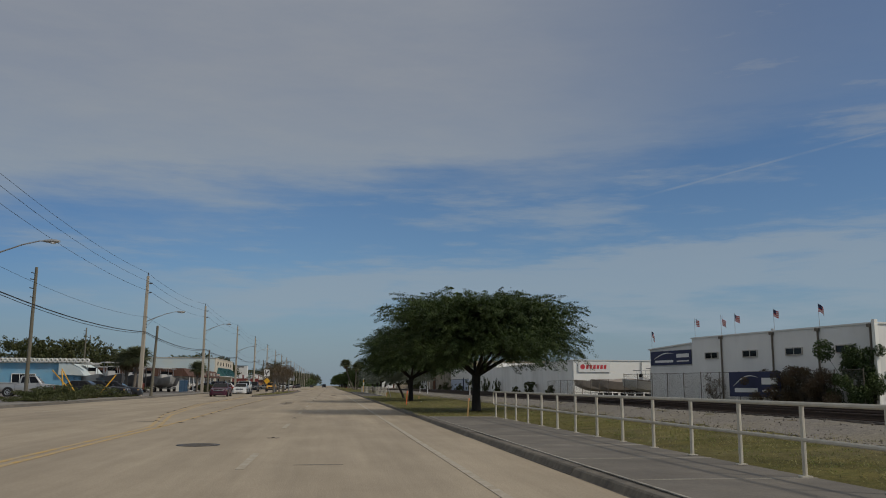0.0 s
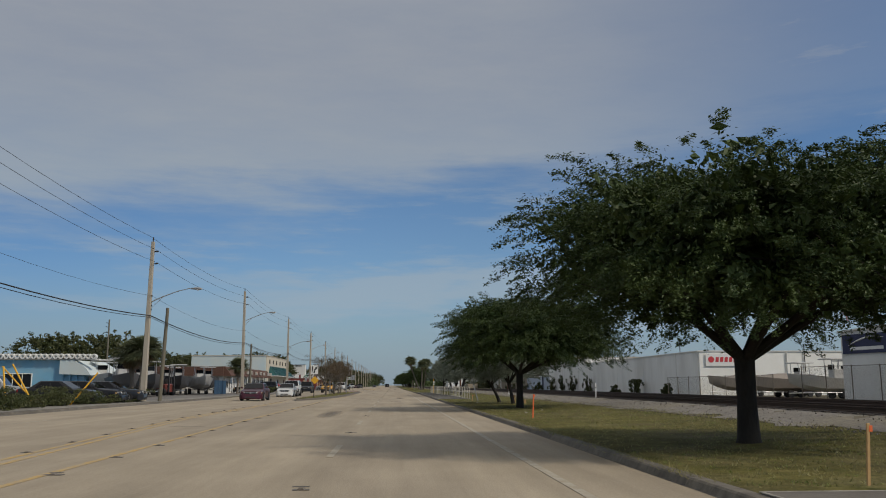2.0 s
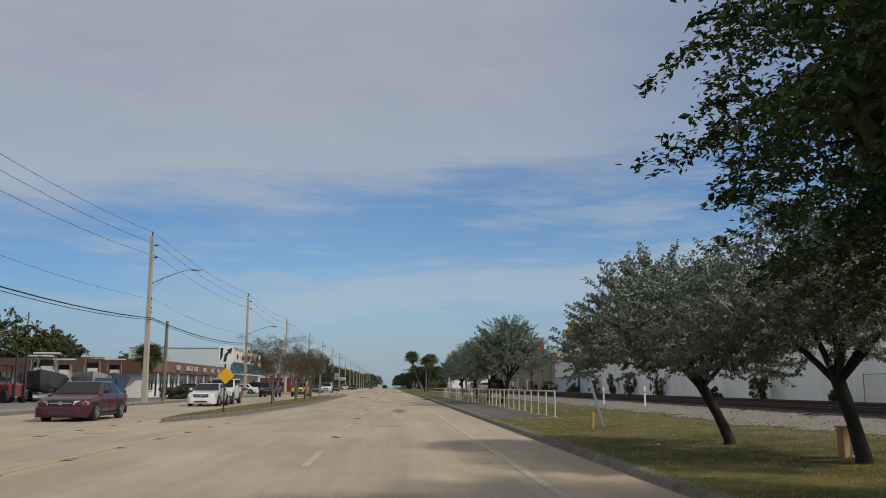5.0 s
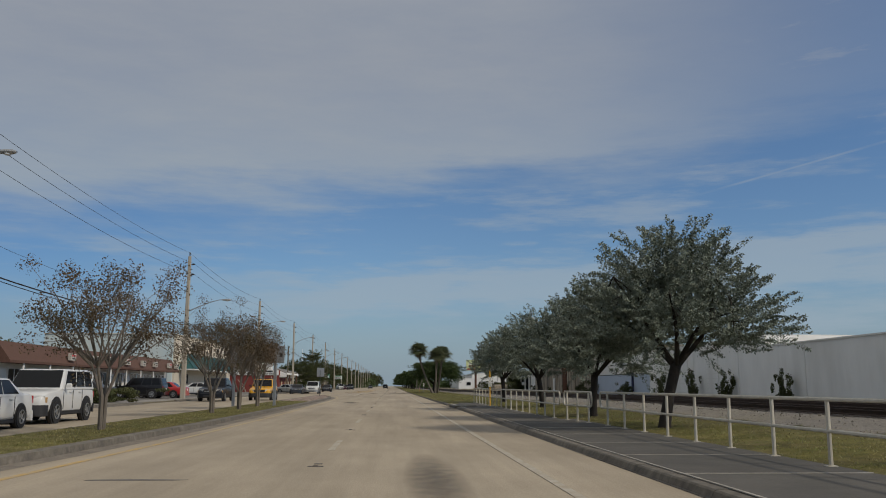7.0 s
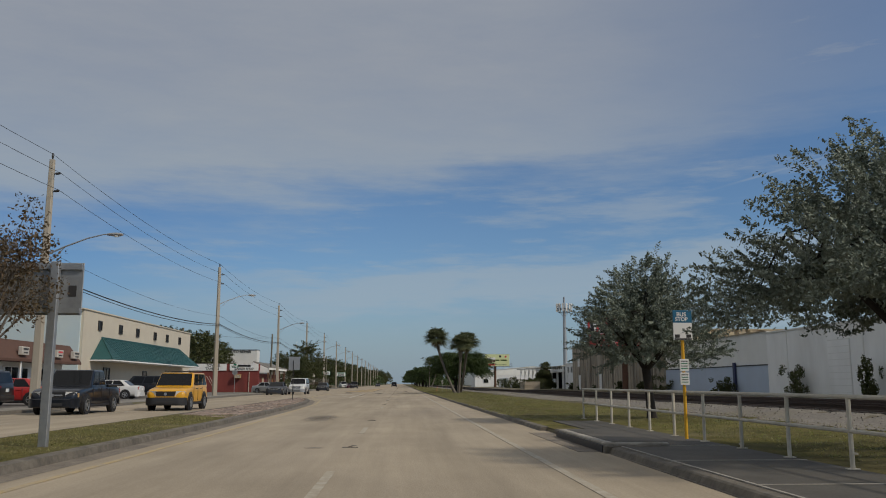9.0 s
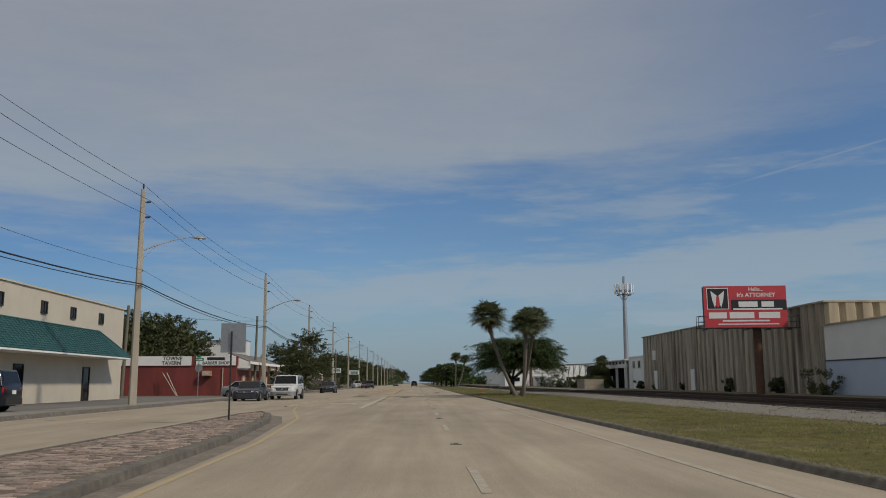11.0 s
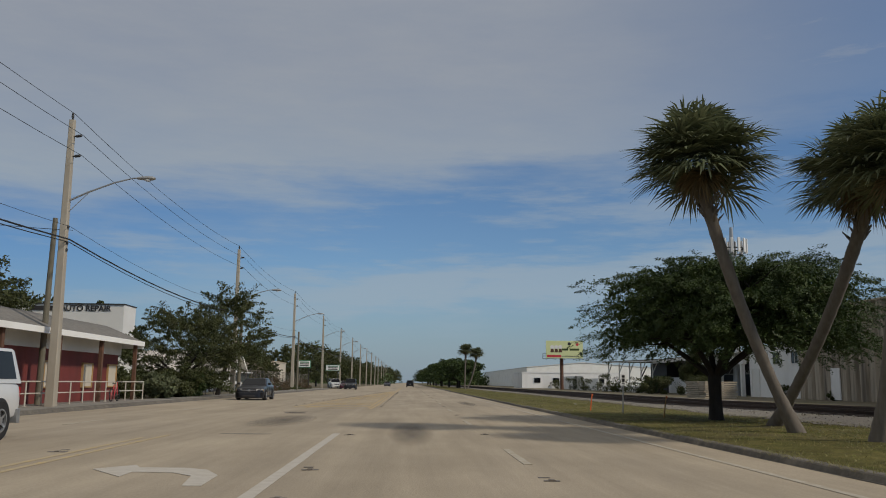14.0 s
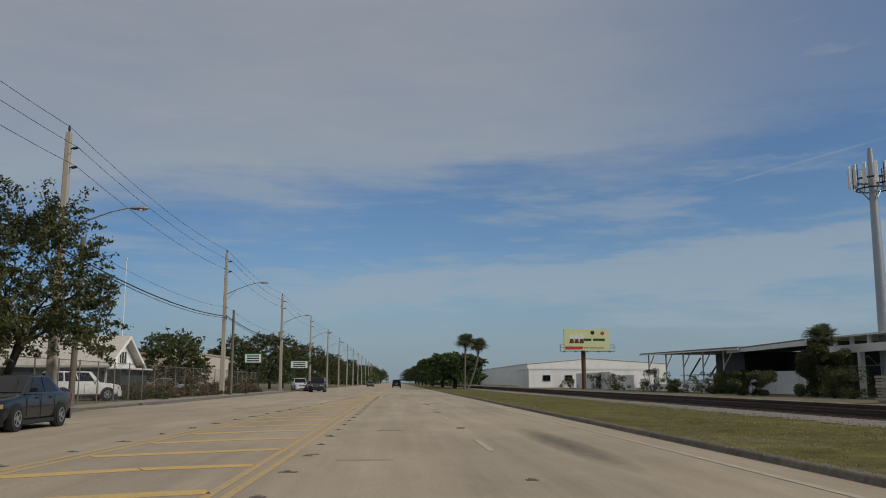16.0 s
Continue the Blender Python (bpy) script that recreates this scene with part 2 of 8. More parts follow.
# brown-black stones: the rails' shadow is put into this colour
M_BALLAST_SHADE = grain(material("shadow_dark_ballast", (0.085, 0.072, 0.058), (0.045, 0.038, 0.032), rough=0.95, scale=11, bump=1.0, bump_scale=14, stain=(0.10, 0.07, 0.045), stain_scale=0.4, stain_amt=0.5), 30.0, 0.4)
M_SLAB = grain(material("dirty_pavement_concrete", (0.185, 0.166, 0.137), (0.125, 0.112, 0.092), rough=0.92, scale=1.6, bump=0.2, stain=(0.10, 0.09, 0.075), stain_scale=0.5, stain_amt=0.7, obj_random=0.10), 18.0, 0.14)
M_SLAB_DARK = grain(material("dark_pavement_concrete", (0.105, 0.096, 0.080), (0.070, 0.064, 0.054), rough=0.92, scale=1.3, bump=0.2, stain=(0.055, 0.052, 0.043), stain_scale=0.6, stain_amt=0.7, obj_random=0.12), 18.0, 0.16)
grain(M_BALLAST, 34.0, 0.5)
grain(M_BALLAST, 7.0, 0.25)
grain(M_CURB, 5.0, 0.32)
grain(M_CURB, 1.1, 0.25)
M_WEED = leaf_material("lawn_weed", (0.17, 0.21, 0.055), (0.24, 0.25, 0.085), 0.5)
M_GUTTER = grain(material("gutter_dirt", (0.17, 0.145, 0.115), (0.24, 0.205, 0.16), rough=0.95, scale=1.2, bump=0.4, stain=(0.10, 0.085, 0.07), stain_scale=1.0, stain_amt=0.7), 9.0, 0.25)
M_DIRT = material("sandy_dirt", (0.19, 0.165, 0.12), (0.125, 0.11, 0.075), rough=0.95, scale=0.7, bump=0.5, stain=(0.11, 0.11, 0.045), stain_scale=0.12, stain_amt=0.8, spec=0.1)
M_LOT = material("old_lot_asphalt", (0.14, 0.13, 0.118), (0.20, 0.185, 0.165), rough=0.92, scale=0.5, bump=0.3, stain=(0.08, 0.075, 0.07), stain_scale=0.25, stain_amt=0.6)
M_WHITE_LINE = material("worn_white_road_paint", (0.52, 0.49, 0.43), (0.39, 0.345, 0.28), rough=0.8, scale=5, amount=0.8)
M_DASH = grain(material("scuffed_white_road_paint", (0.43, 0.39, 0.315), (0.345, 0.292, 0.215), rough=0.88, scale=3, amount=1.6), 14.0, 0.15)
M_YELLOW_LINE = grain(material("worn_yellow_road_paint", (0.49, 0.32, 0.10), (0.375, 0.305, 0.205), rough=0.85, scale=3.0, amount=1.8), 14.0, 0.18)
M_YELLOW_HATCH = grain(material("thick_yellow_road_paint", (0.60, 0.39, 0.09), (0.44, 0.33, 0.18), rough=0.85, scale=2.5, amount=1.2), 14.0, 0.18)
M_YELLOW_FAINT = grain(material("faded_yellow_road_paint", (0.45, 0.335, 0.16), (0.365, 0.305, 0.215), rough=0.85, scale=3, amount=1.5), 12.0, 0.15)
M_RAILSTEEL = material("rusty_rail", (0.075, 0.045, 0.030), (0.045, 0.030, 0.022), rough=0.75, metal=0.2, scale=8)
M_SLEEPER = material("creosoted_sleeper", (0.055, 0.045, 0.038), (0.035, 0.03, 0.026), rough=0.9, scale=6)
M_POLE = material("pale_concrete_pole", (0.43, 0.385, 0.31), (0.34, 0.30, 0.24), rough=0.9, scale=1.5, bump=0.15, stain=(0.30, 0.25, 0.18), stain_scale=0.7, stain_amt=0.5, stretch=(1, 1, 0.3))
M_WOODPOLE = material("weathered_wood_pole", (0.19, 0.17, 0.125), (0.12, 0.11, 0.08), rough=0.9, scale=6, bump=0.3, stretch=(4, 4, 0.25))
M_GALV = material("galvanised_steel", (0.42, 0.43, 0.43), (0.33, 0.34, 0.35), rough=0.45, metal=0.7, scale=8)
M_OLDPOST = material("weathered_fence_post", (0.23, 0.20, 0.165), (0.14, 0.115, 0.09), rough=0.8, metal=0.1, scale=6)
M_FENCE = material("cream_painted_pipe", (0.60, 0.56, 0.47), (0.48, 0.44, 0.36), rough=0.55, scale=7, stain=(0.30, 0.25, 0.18), stain_scale=3, stain_amt=0.35)
M_CABLE = material("black_cable", (0.012, 0.012, 0.013), rough=0.6)
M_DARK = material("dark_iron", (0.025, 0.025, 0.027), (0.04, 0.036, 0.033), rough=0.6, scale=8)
M_BARK = material("dark_bark", (0.036, 0.029, 0.023), (0.020, 0.016, 0.013), rough=0.95, scale=9, bump=0.8, bump_scale=22, stretch=(1, 1, 0.3))
M_BARK_GREY = material("grey_bark", (0.19, 0.165, 0.135), (0.12, 0.10, 0.08), rough=0.9, scale=8, bump=0.5, bump_scale=20, stretch=(1, 1, 0.35))
M_LEAF_DARK = leaf_material("dark_olive_leaf", (0.022, 0.044, 0.013), (0.078, 0.112, 0.026), 0.10, 0.15, 1.3)
M_LEAF_SILVER = leaf_material("silver_green_leaf", (0.29, 0.325, 0.26), (0.075, 0.095, 0.062), 0.05, 0.32, 2.2)
M_LEAF_BROWN = leaf_material("autumn_leaf", (0.135, 0.085, 0.05), (0.085, 0.072, 0.036), 0.2)
M_LEAF_MID = leaf_material("green_leaf", (0.050, 0.068, 0.020), (0.085, 0.085, 0.030), 0.2)
M_PALM = leaf_material("palm_frond", (0.10, 0.125, 0.060), (0.185, 0.195, 0.105), 0.25)
M_PALM_DRY = leaf_material("dry_palm_frond", (0.21, 0.15, 0.075), (0.13, 0.095, 0.045), 0.1)
M_WHITE = material("white_painted_wall", (0.86, 0.85, 0.82), (0.77, 0.76, 0.73), rough=0.85, scale=0.6, bump=0.1, stain=(0.40, 0.38, 0.33), stain_scale=0.25, stain_amt=0.35, stretch=(1, 1, 0.35))
M_WHITE2 = material("bright_white_metal_wall", (0.88, 0.87, 0.82), (0.82, 0.81, 0.75), rough=0.7, scale=0.8, stain=(0.55, 0.52, 0.45), stain_scale=0.3, stain_amt=0.3)
M_CREAM = material("cream_stucco", (0.60, 0.54, 0.43), (0.54, 0.48, 0.38), rough=0.9, scale=0.8, bump=0.15, stain=(0.48, 0.41, 0.30), stain_scale=0.3, stain_amt=0.25)
M_PALEBLUE = material("pale_blue_stucco", (0.50, 0.60, 0.63), (0.56, 0.62, 0.60), rough=0.9, scale=0.5, stain=(0.62, 0.60, 0.52), stain_scale=0.2, stain_amt=0.5)
M_BLUEWALL = material("grey_blue_paint", (0.46, 0.53, 0.63), (0.42, 0.48, 0.57), rough=0.8, scale=0.5)
M_GREYWALL = material("light_grey_paint", (0.76, 0.75, 0.71), (0.68, 0.67, 0.63), rough=0.85, scale=0.5)
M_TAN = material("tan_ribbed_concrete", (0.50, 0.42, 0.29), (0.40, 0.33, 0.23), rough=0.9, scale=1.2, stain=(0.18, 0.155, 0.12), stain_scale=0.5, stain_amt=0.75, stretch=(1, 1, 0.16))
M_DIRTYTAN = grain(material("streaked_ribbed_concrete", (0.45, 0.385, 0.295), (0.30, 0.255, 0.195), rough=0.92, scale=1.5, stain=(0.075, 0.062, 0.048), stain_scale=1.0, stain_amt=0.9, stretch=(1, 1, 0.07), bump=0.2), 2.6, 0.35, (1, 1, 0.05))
M_RED = material("dark_red_paint", (0.215, 0.042, 0.034), (0.16, 0.032, 0.028), rough=0.75, scale=1.0, stain=(0.11, 0.03, 0.026), stain_scale=0.5, stain_amt=0.6, stretch=(1, 1, 0.4))
M_BROWN = material("brown_shingle", (0.125, 0.062, 0.042), (0.085, 0.045, 0.032), rough=0.9, scale=7, bump=0.4, bump_scale=25)
M_TEAL = grain(material("teal_metal_roof", (0.020, 0.098, 0.098), (0.015, 0.075, 0.078), rough=0.55, scale=2, stain=(0.035, 0.11, 0.105), stain_scale=0.5), 9.0, 0.2)
M_ROOFGREY = material("grey_shingle", (0.22, 0.205, 0.18), (0.13, 0.12, 0.105), rough=0.95, scale=4, bump=0.4, bump_scale=20)
M_GLASSDARK = material("dark_window_glass", (0.009, 0.010, 0.012), rough=0.05, spec=0.28)
M_SKYBLUE = material("sky_blue_metal", (0.19, 0.42, 0.58), (0.16, 0.36, 0.52), rough=0.6, scale=1.2, stain=(0.40, 0.48, 0.50), stain_scale=0.6, stain_amt=0.4)
M_NAVY = material("navy_banner", (0.030, 0.035, 0.095), (0.022, 0.026, 0.07), rough=0.6, scale=2)
M_SIGNWHITE = material("white_sign_face", (0.80, 0.79, 0.76), (0.73, 0.72, 0.69), rough=0.6, scale=2)
M_OLDSIGN = material("yellowed_sign_face", (0.52, 0.49, 0.43), (0.40, 0.37, 0.32), rough=0.7, scale=3)
# dark green with the shade under the house gable painted in
M_SHADEWALL = material("porch_shade_green", (0.045, 0.060, 0.052), (0.03, 0.04, 0.036), rough=0.85, scale=4)
M_SIGNRED = material("red_sign_face", (0.60, 0.055, 0.065), (0.52, 0.045, 0.055), rough=0.5, scale=2)
M_SIGNBLACK = material("black_sign_paint", (0.02, 0.02, 0.022), rough=0.5)
M_SIGNYELLOW = material("yellow_sign_face", (0.78, 0.42, 0.02), (0.70, 0.37, 0.02), rough=0.5, scale=3)
M_SIGNGREEN = material("green_sign_face", (0.01, 0.19, 0.09), rough=0.5)
M_SIGNBLUE = material("blue_sign_face", (0.02, 0.14, 0.25), rough=0.5)
M_LIME = material("pale_lime_poster", (0.64, 0.69, 0.32), (0.70, 0.73, 0.42), rough=0.6, scale=0.4)
M_ORANGE = material("orange_stake_paint", (0.80, 0.16, 0.045), rough=0.6)
M_STAKEWOOD = material("bare_wood_stake", (0.48, 0.30, 0.13), (0.40, 0.25, 0.11), rough=0.8, scale=9)
M_LUMBER = material("pale_stacked_concrete", (0.46, 0.40, 0.31), (0.35, 0.30, 0.23), rough=0.9, scale=3, obj_random=0.15)
M_RUST = material("rusty_metal", (0.16, 0.075, 0.04), (0.09, 0.05, 0.035), rough=0.9, scale=3)
M_TYRE = material("black_tyre", (0.018, 0.018, 0.019), rough=0.85)
M_RIM = material("alloy_rim", (0.50, 0.51, 0.52), (0.42, 0.43, 0.44), rough=0.35, metal=0.8, scale=20)
M_LAMPGLASS = material("clear_lamp_lens", (0.62, 0.62, 0.60), rough=0.15, spec=0.8)
M_TAIL = material("red_lamp_lens", (0.35, 0.02, 0.02), rough=0.2)
M_BLACKPLASTIC = material("black_plastic", (0.022, 0.022, 0.024), rough=0.55)
M_GELCOAT = material("white_boat_gelcoat", (0.52, 0.51, 0.485), (0.40, 0.39, 0.37), rough=0.35, scale=1.5)
M_TARP = material("taupe_boat_cover", (0.30, 0.26, 0.22), (0.24, 0.21, 0.18), rough=0.9, scale=2, bump=0.3, bump_scale=6)
M_SLATEHULL = material("dark_grey_boat_hull", (0.085, 0.088, 0.095), (0.06, 0.062, 0.07), rough=0.35, scale=1.5)
M_BLUETARP = material("dark_blue_tarp", (0.02, 0.05, 0.095), (0.03, 0.08, 0.14), rough=0.7, scale=1)
M_LINK = link_material("chain_link_mesh")


def paint(name, col, metal=0.3):
    m = material(name, col, tuple(c * 0.9 for c in col), rough=0.32, metal=metal, scale=1.2, spec=0.35)
    b = m.node_tree.nodes["Principled BSDF"]
    b.inputs["Coat Weight"].default_value, b.inputs["Coat Roughness"].default_value = 0.5, 0.03
    return m


P_MAROON = paint("maroon_car_paint", (0.060, 0.008, 0.019), 0.0)
P_WHITE = paint("white_car_paint", (0.66, 0.66, 0.64), 0.0)
P_BLACK = paint("black_car_paint", (0.006, 0.006, 0.008), 0.0)
P_NAVY = paint("dark_blue_black_car_paint", (0.006, 0.008, 0.013), 0.0)
P_YELLOW = paint("yellow_car_paint", (0.72, 0.36, 0.015), 0.0)
P_GREY = paint("dark_grey_car_paint", (0.018, 0.020, 0.026), 0.0)
P_SILVER = paint("silver_car_paint", (0.42, 0.42, 0.41), 0.5)
P_RED = paint("red_car_paint", (0.40, 0.03, 0.03), 0.0)
P_BEIGE = paint("beige_silver_car_paint", (0.33, 0.32, 0.29), 0.4)
P_FORK = paint("faded_red_machine_paint", (0.19, 0.055, 0.045), 0.0)

# ---- mesh helpers ----


class Shape:
    """Collects faces for one mesh."""

    def __init__(self):
        self.v, self.f, self.smooth = [], [], False

    def add(self, verts, faces, m=None):
        k = len(self.v)
        self.v += [tuple(m @ Vector(p)) for p in verts] if m is not None else [tuple(p) for p in verts]
        self.f += [tuple(i + k for i in f) for f in faces]
        return self

    def box(self, cx, cy, cz, sx, sy, sz, rz=0.0, c=0.0):
        """A box about its centre; c: chamfer of the upright and top edges."""
        m = pose(cx, cy, cz, 0, 0, rz)
        x, y, z = sx / 2, sy / 2, sz / 2
        if not c:
            vs = [(i * x, j * y, k * z) for k in (-1, 1) for i, j in ((-1, -1), (1, -1), (1, 1), (-1, 1))]
            return self.add(vs, [(3, 2, 1, 0), (4, 5, 6, 7), (0, 1, 5, 4), (1, 2, 6, 5), (2, 3, 7, 6), (3, 0, 4, 7)], m)
        ring = lambda a, b: [(-a + c, -b), (a - c, -b), (a, -b + c), (a, b - c), (a - c, b), (-a + c, b), (-a, b - c), (-a, -b + c)]
        vs = [(*p, -z) for p in ring(x, y)] + [(*p, z - c) for p in ring(x, y)] + [(p[0] * (x - c) / x, p[1] * (y - c) / y, z) for p in ring(x, y)]
        fs = [tuple(range(7, -1, -1)), tuple(range(16, 24))]
        for L in (0, 8):
            fs += [(L + i, L + (i + 1) % 8, L + 8 + (i + 1) % 8, L + 8 + i) for i in range(8)]
        return self.add(vs, fs, m)

    def tube(self, path, radii, n=8, caps=True, sides=None):
        """A tube along points with a radius at each."""
        pts = [Vector(p) for p in path]
        if isinstance(radii, (int, float)):
            radii = [radii] * len(pts)
        vs, fs = [], []
        for i, p in enumerate(pts):
            d = (pts[min(i + 1, len(pts) - 1)] - pts[max(i - 1, 0)]).normalized()
            ref = Vector((1, 0, 0)) if abs(d.x) < 0.85 else Vector((0, 1, 0))
            a = d.cross(ref).normalized()
            b = d.cross(a)
            for k in range(n):
                w = 2 * math.pi * (k + 0.5) / n
                vs.append(p + (a * math.cos(w) + b * math.sin(w)) * radii[i])
        for i in range(len(pts) - 1):
            for k in range(n):
                fs.append((i * n + k, i * n + (k + 1) % n, (i + 1) * n + (k + 1) % n, (i + 1) * n + k))
        if caps:
            fs.append(tuple(range(n - 1, -1, -1)))
            fs.append(tuple((len(pts) - 1) * n + k for k in range(n)))
        return self.add(vs, fs)

    def prism(self, poly, axis, a, b):
        """A polygon of (u, v) pushed along an axis from a to b. axis x: u, v are y, z; y: x, z; z: x, y."""
        put = {"x": lambda u, v, w: (w, u, v), "y": lambda u, v, w: (u, w, v), "z": lambda u, v, w: (u, v, w)}[axis]
        n = len(poly)
        vs = [put(u, v, a) for u, v in poly] + [put(u, v, b) for u, v in poly]
        fs = [tuple(range(n - 1, -1, -1)), tuple(range(n, 2 * n))] + [(i, (i + 1) % n, n + (i + 1) % n, n + i) for i in range(n)]
        return self.add(vs, fs)

    def disc(self, c, axis, r0, r1, thick, n=20):
        """A ring or disc (r0 = 0) of that thickness about an axis."""
        ax = Vector(axis).normalized()
        a = ax.orthogonal().normalized()
        b = ax.cross(a)
        c = Vector(c)
        vs, fs = [], []
        for t in (-thick / 2, thick / 2):
            for r in (r0, r1):
                for k in range(n):
                    w = 2 * math.pi * k / n
                    vs.append(c + ax * t + (a * math.cos(w) + b * math.sin(w)) * r)
        for k in range(n):
            j = (k + 1) % n
            fs += [(k, n + k, n + j, j), (2 * n + k, 2 * n + j, 3 * n + j, 3 * n + k), (n + k, 3 * n + k, 3 * n + j, n + j)]
            if r0:
                fs.append((k, j, 2 * n + j, 2 * n + k))
        return self.add(vs, fs)

    def arrays(self, v, f):
        self.v, self.f = v.tolist(), f.tolist()
        return self


def mesh_of(name, shape, mat):
    me = bpy.data.meshes.new(name)
    me.from_pydata(shape.v, [], shape.f)
    if isinstance(mat, bpy.types.Material):
        me.materials.append(mat)
    if not len(shape.v) > 40000:
        b = bmesh.new()
        b.from_mesh(me)
        bmesh.ops.recalc_face_normals(b, faces=b.faces)
        b.to_mesh(me)
        b.free()
    if shape.smooth:
        me.polygons.foreach_set("use_smooth", [True] * len(me.polygons))
        me.set_sharp_from_angle(angle=radians(38))
    return me


def part(name, shape, mat, parent=None, label="", smooth=False, m=None):
    shape.smooth = smooth
    ob = new(name, mesh_of(name, shape, mat))
    if parent is not None:
        ob.parent = parent
    if m is not None:
        ob.matrix_basis = m
    if label:
        ob["label"] = label
    return ob


def thing(name, m, label, category, group="", kind=""):
    e = new(name)
    e.empty_display_size = 0.3
    e.matrix_basis = m
    return tagged(e, label, category, group, kind)


def structure(name, shape, mat, label, category, smooth=False):
    return tagged(part(name, shape, mat, smooth=smooth), label, category, kind="structure")


def lettering(name, text, size, mat, parent, m, depth=0.01, label=""):
    cu = bpy.data.curves.new(name, "FONT")
    cu.body, cu.size, cu.extrude, cu.align_x, cu.align_y = text, size, depth, "CENTER", "CENTER"
    cu.offset = size * 0.022
    tmp = bpy.data.objects.new(name, cu)
    scene.collection.objects.link(tmp)
    me = bpy.data.meshes.new_from_object(tmp.evaluated_get(bpy.context.evaluated_depsgraph_get()))
    bpy.data.objects.remove(tmp)
    me.materials.clear()
    me.materials.append(mat)
    ob = new(name, me)
    ob.parent = parent
    ob.matrix_basis = m
    if label:
        ob["label"] = label
    return ob


rng = np.random.default_rng(7)


def leaf_cloud(centres, radii, count, size, flat=0.5, shell=0.55, aspect=0.5, r=None):
    """Leaves as small folded blades spread through ellipsoid clumps. flat: 1 lies level, 0 turns any way."""
    r = r or rng
    c = np.asarray(centres, float)
    q = np.asarray(radii, float)
    w = (q[:, 0] * q[:, 1] * q[:, 2]) ** 0.67
    pick = r.choice(len(c), count, p=w / w.sum())
    d = r.normal(size=(count, 3))
    d /= np.linalg.norm(d, axis=1)[:, None]
    rad = shell + (1.06 - shell) * r.random(count) ** 0.7
    p = c[pick] + d * rad[:, None] * q[pick]
    nrm = r.normal(size=(count, 3)) * (1 - flat) + np.array([0, 0, 1.0]) * flat + d * 0.35
    nrm /= np.linalg.norm(nrm, axis=1)[:, None]
    a = np.cross(nrm, r.normal(size=(count, 3)))
    a /= np.linalg.norm(a, axis=1)[:, None] + 1e-9
    b = np.cross(nrm, a)
    s = size * (0.65 + 0.7 * r.random(count))[:, None]
    v = np.stack([p - a * s, p - b * s * aspect + nrm * s * 0.18, p + a * s, p + b * s * aspect + nrm * s * 0.18], 1).reshape(-1, 3)
    f = np.arange(count * 4).reshape(-1, 4)
    return v, f


def branch(shape, p0, p1, r0, r1, bend=0.15, n=7, seed=None, segs=6):
    """A tapering, slightly bent limb."""
    p0, p1 = Vector(p0), Vector(p1)
    d = p1 - p0
    k = Vector((rng.normal(), rng.normal(), abs(rng.normal()) * 0.6)) * d.length * bend
    pts = [p0 + d * t + k * (t * (1 - t)) for t in np.linspace(0, 1, segs)]
    shape.tube(pts, list(np.linspace(r0, r1, segs)), n)
    return pts


def spray_leaves(roots, dirs, lengths, per, size, flat, r, width=0.17, aspect=0.5):
    """Leaves set along short twigs: each twig is a tapering spray."""
    n = len(roots)
    o, d, ln = (np.repeat(np.asarray(q, float), per, axis=0) for q in (roots, dirs, lengths))
    m = n * per
    t = r.random(m) ** 0.85
    side = r.normal(size=(m, 3)) * (ln * width * (1.15 - 0.75 * t))[:, None]
    side[:, 2] *= 0.6
    p = o + d * (ln * t)[:, None] + side
    p[:, 2] -= ln * 0.10 * t ** 2
    nrm = r.normal(size=(m, 3)) * (1 - flat) + np.array([0, 0, 1.0]) * flat + d * 0.2
    nrm /= np.linalg.norm(nrm, axis=1)[:, None]
    a = np.cross(nrm, r.normal(size=(m, 3)))
    a /= np.linalg.norm(a, axis=1)[:, None] + 1e-9
    b = np.cross(nrm, a)
    s = size * (0.6 + 0.8 * r.random(m))[:, None]
    v = np.stack([p - a * s, p - b * s * aspect + nrm * s * 0.2, p + a * s, p + b * s * aspect + nrm * s * 0.2], 1).reshape(-1, 3)
    return v, np.arange(m * 4).reshape(-1, 4)


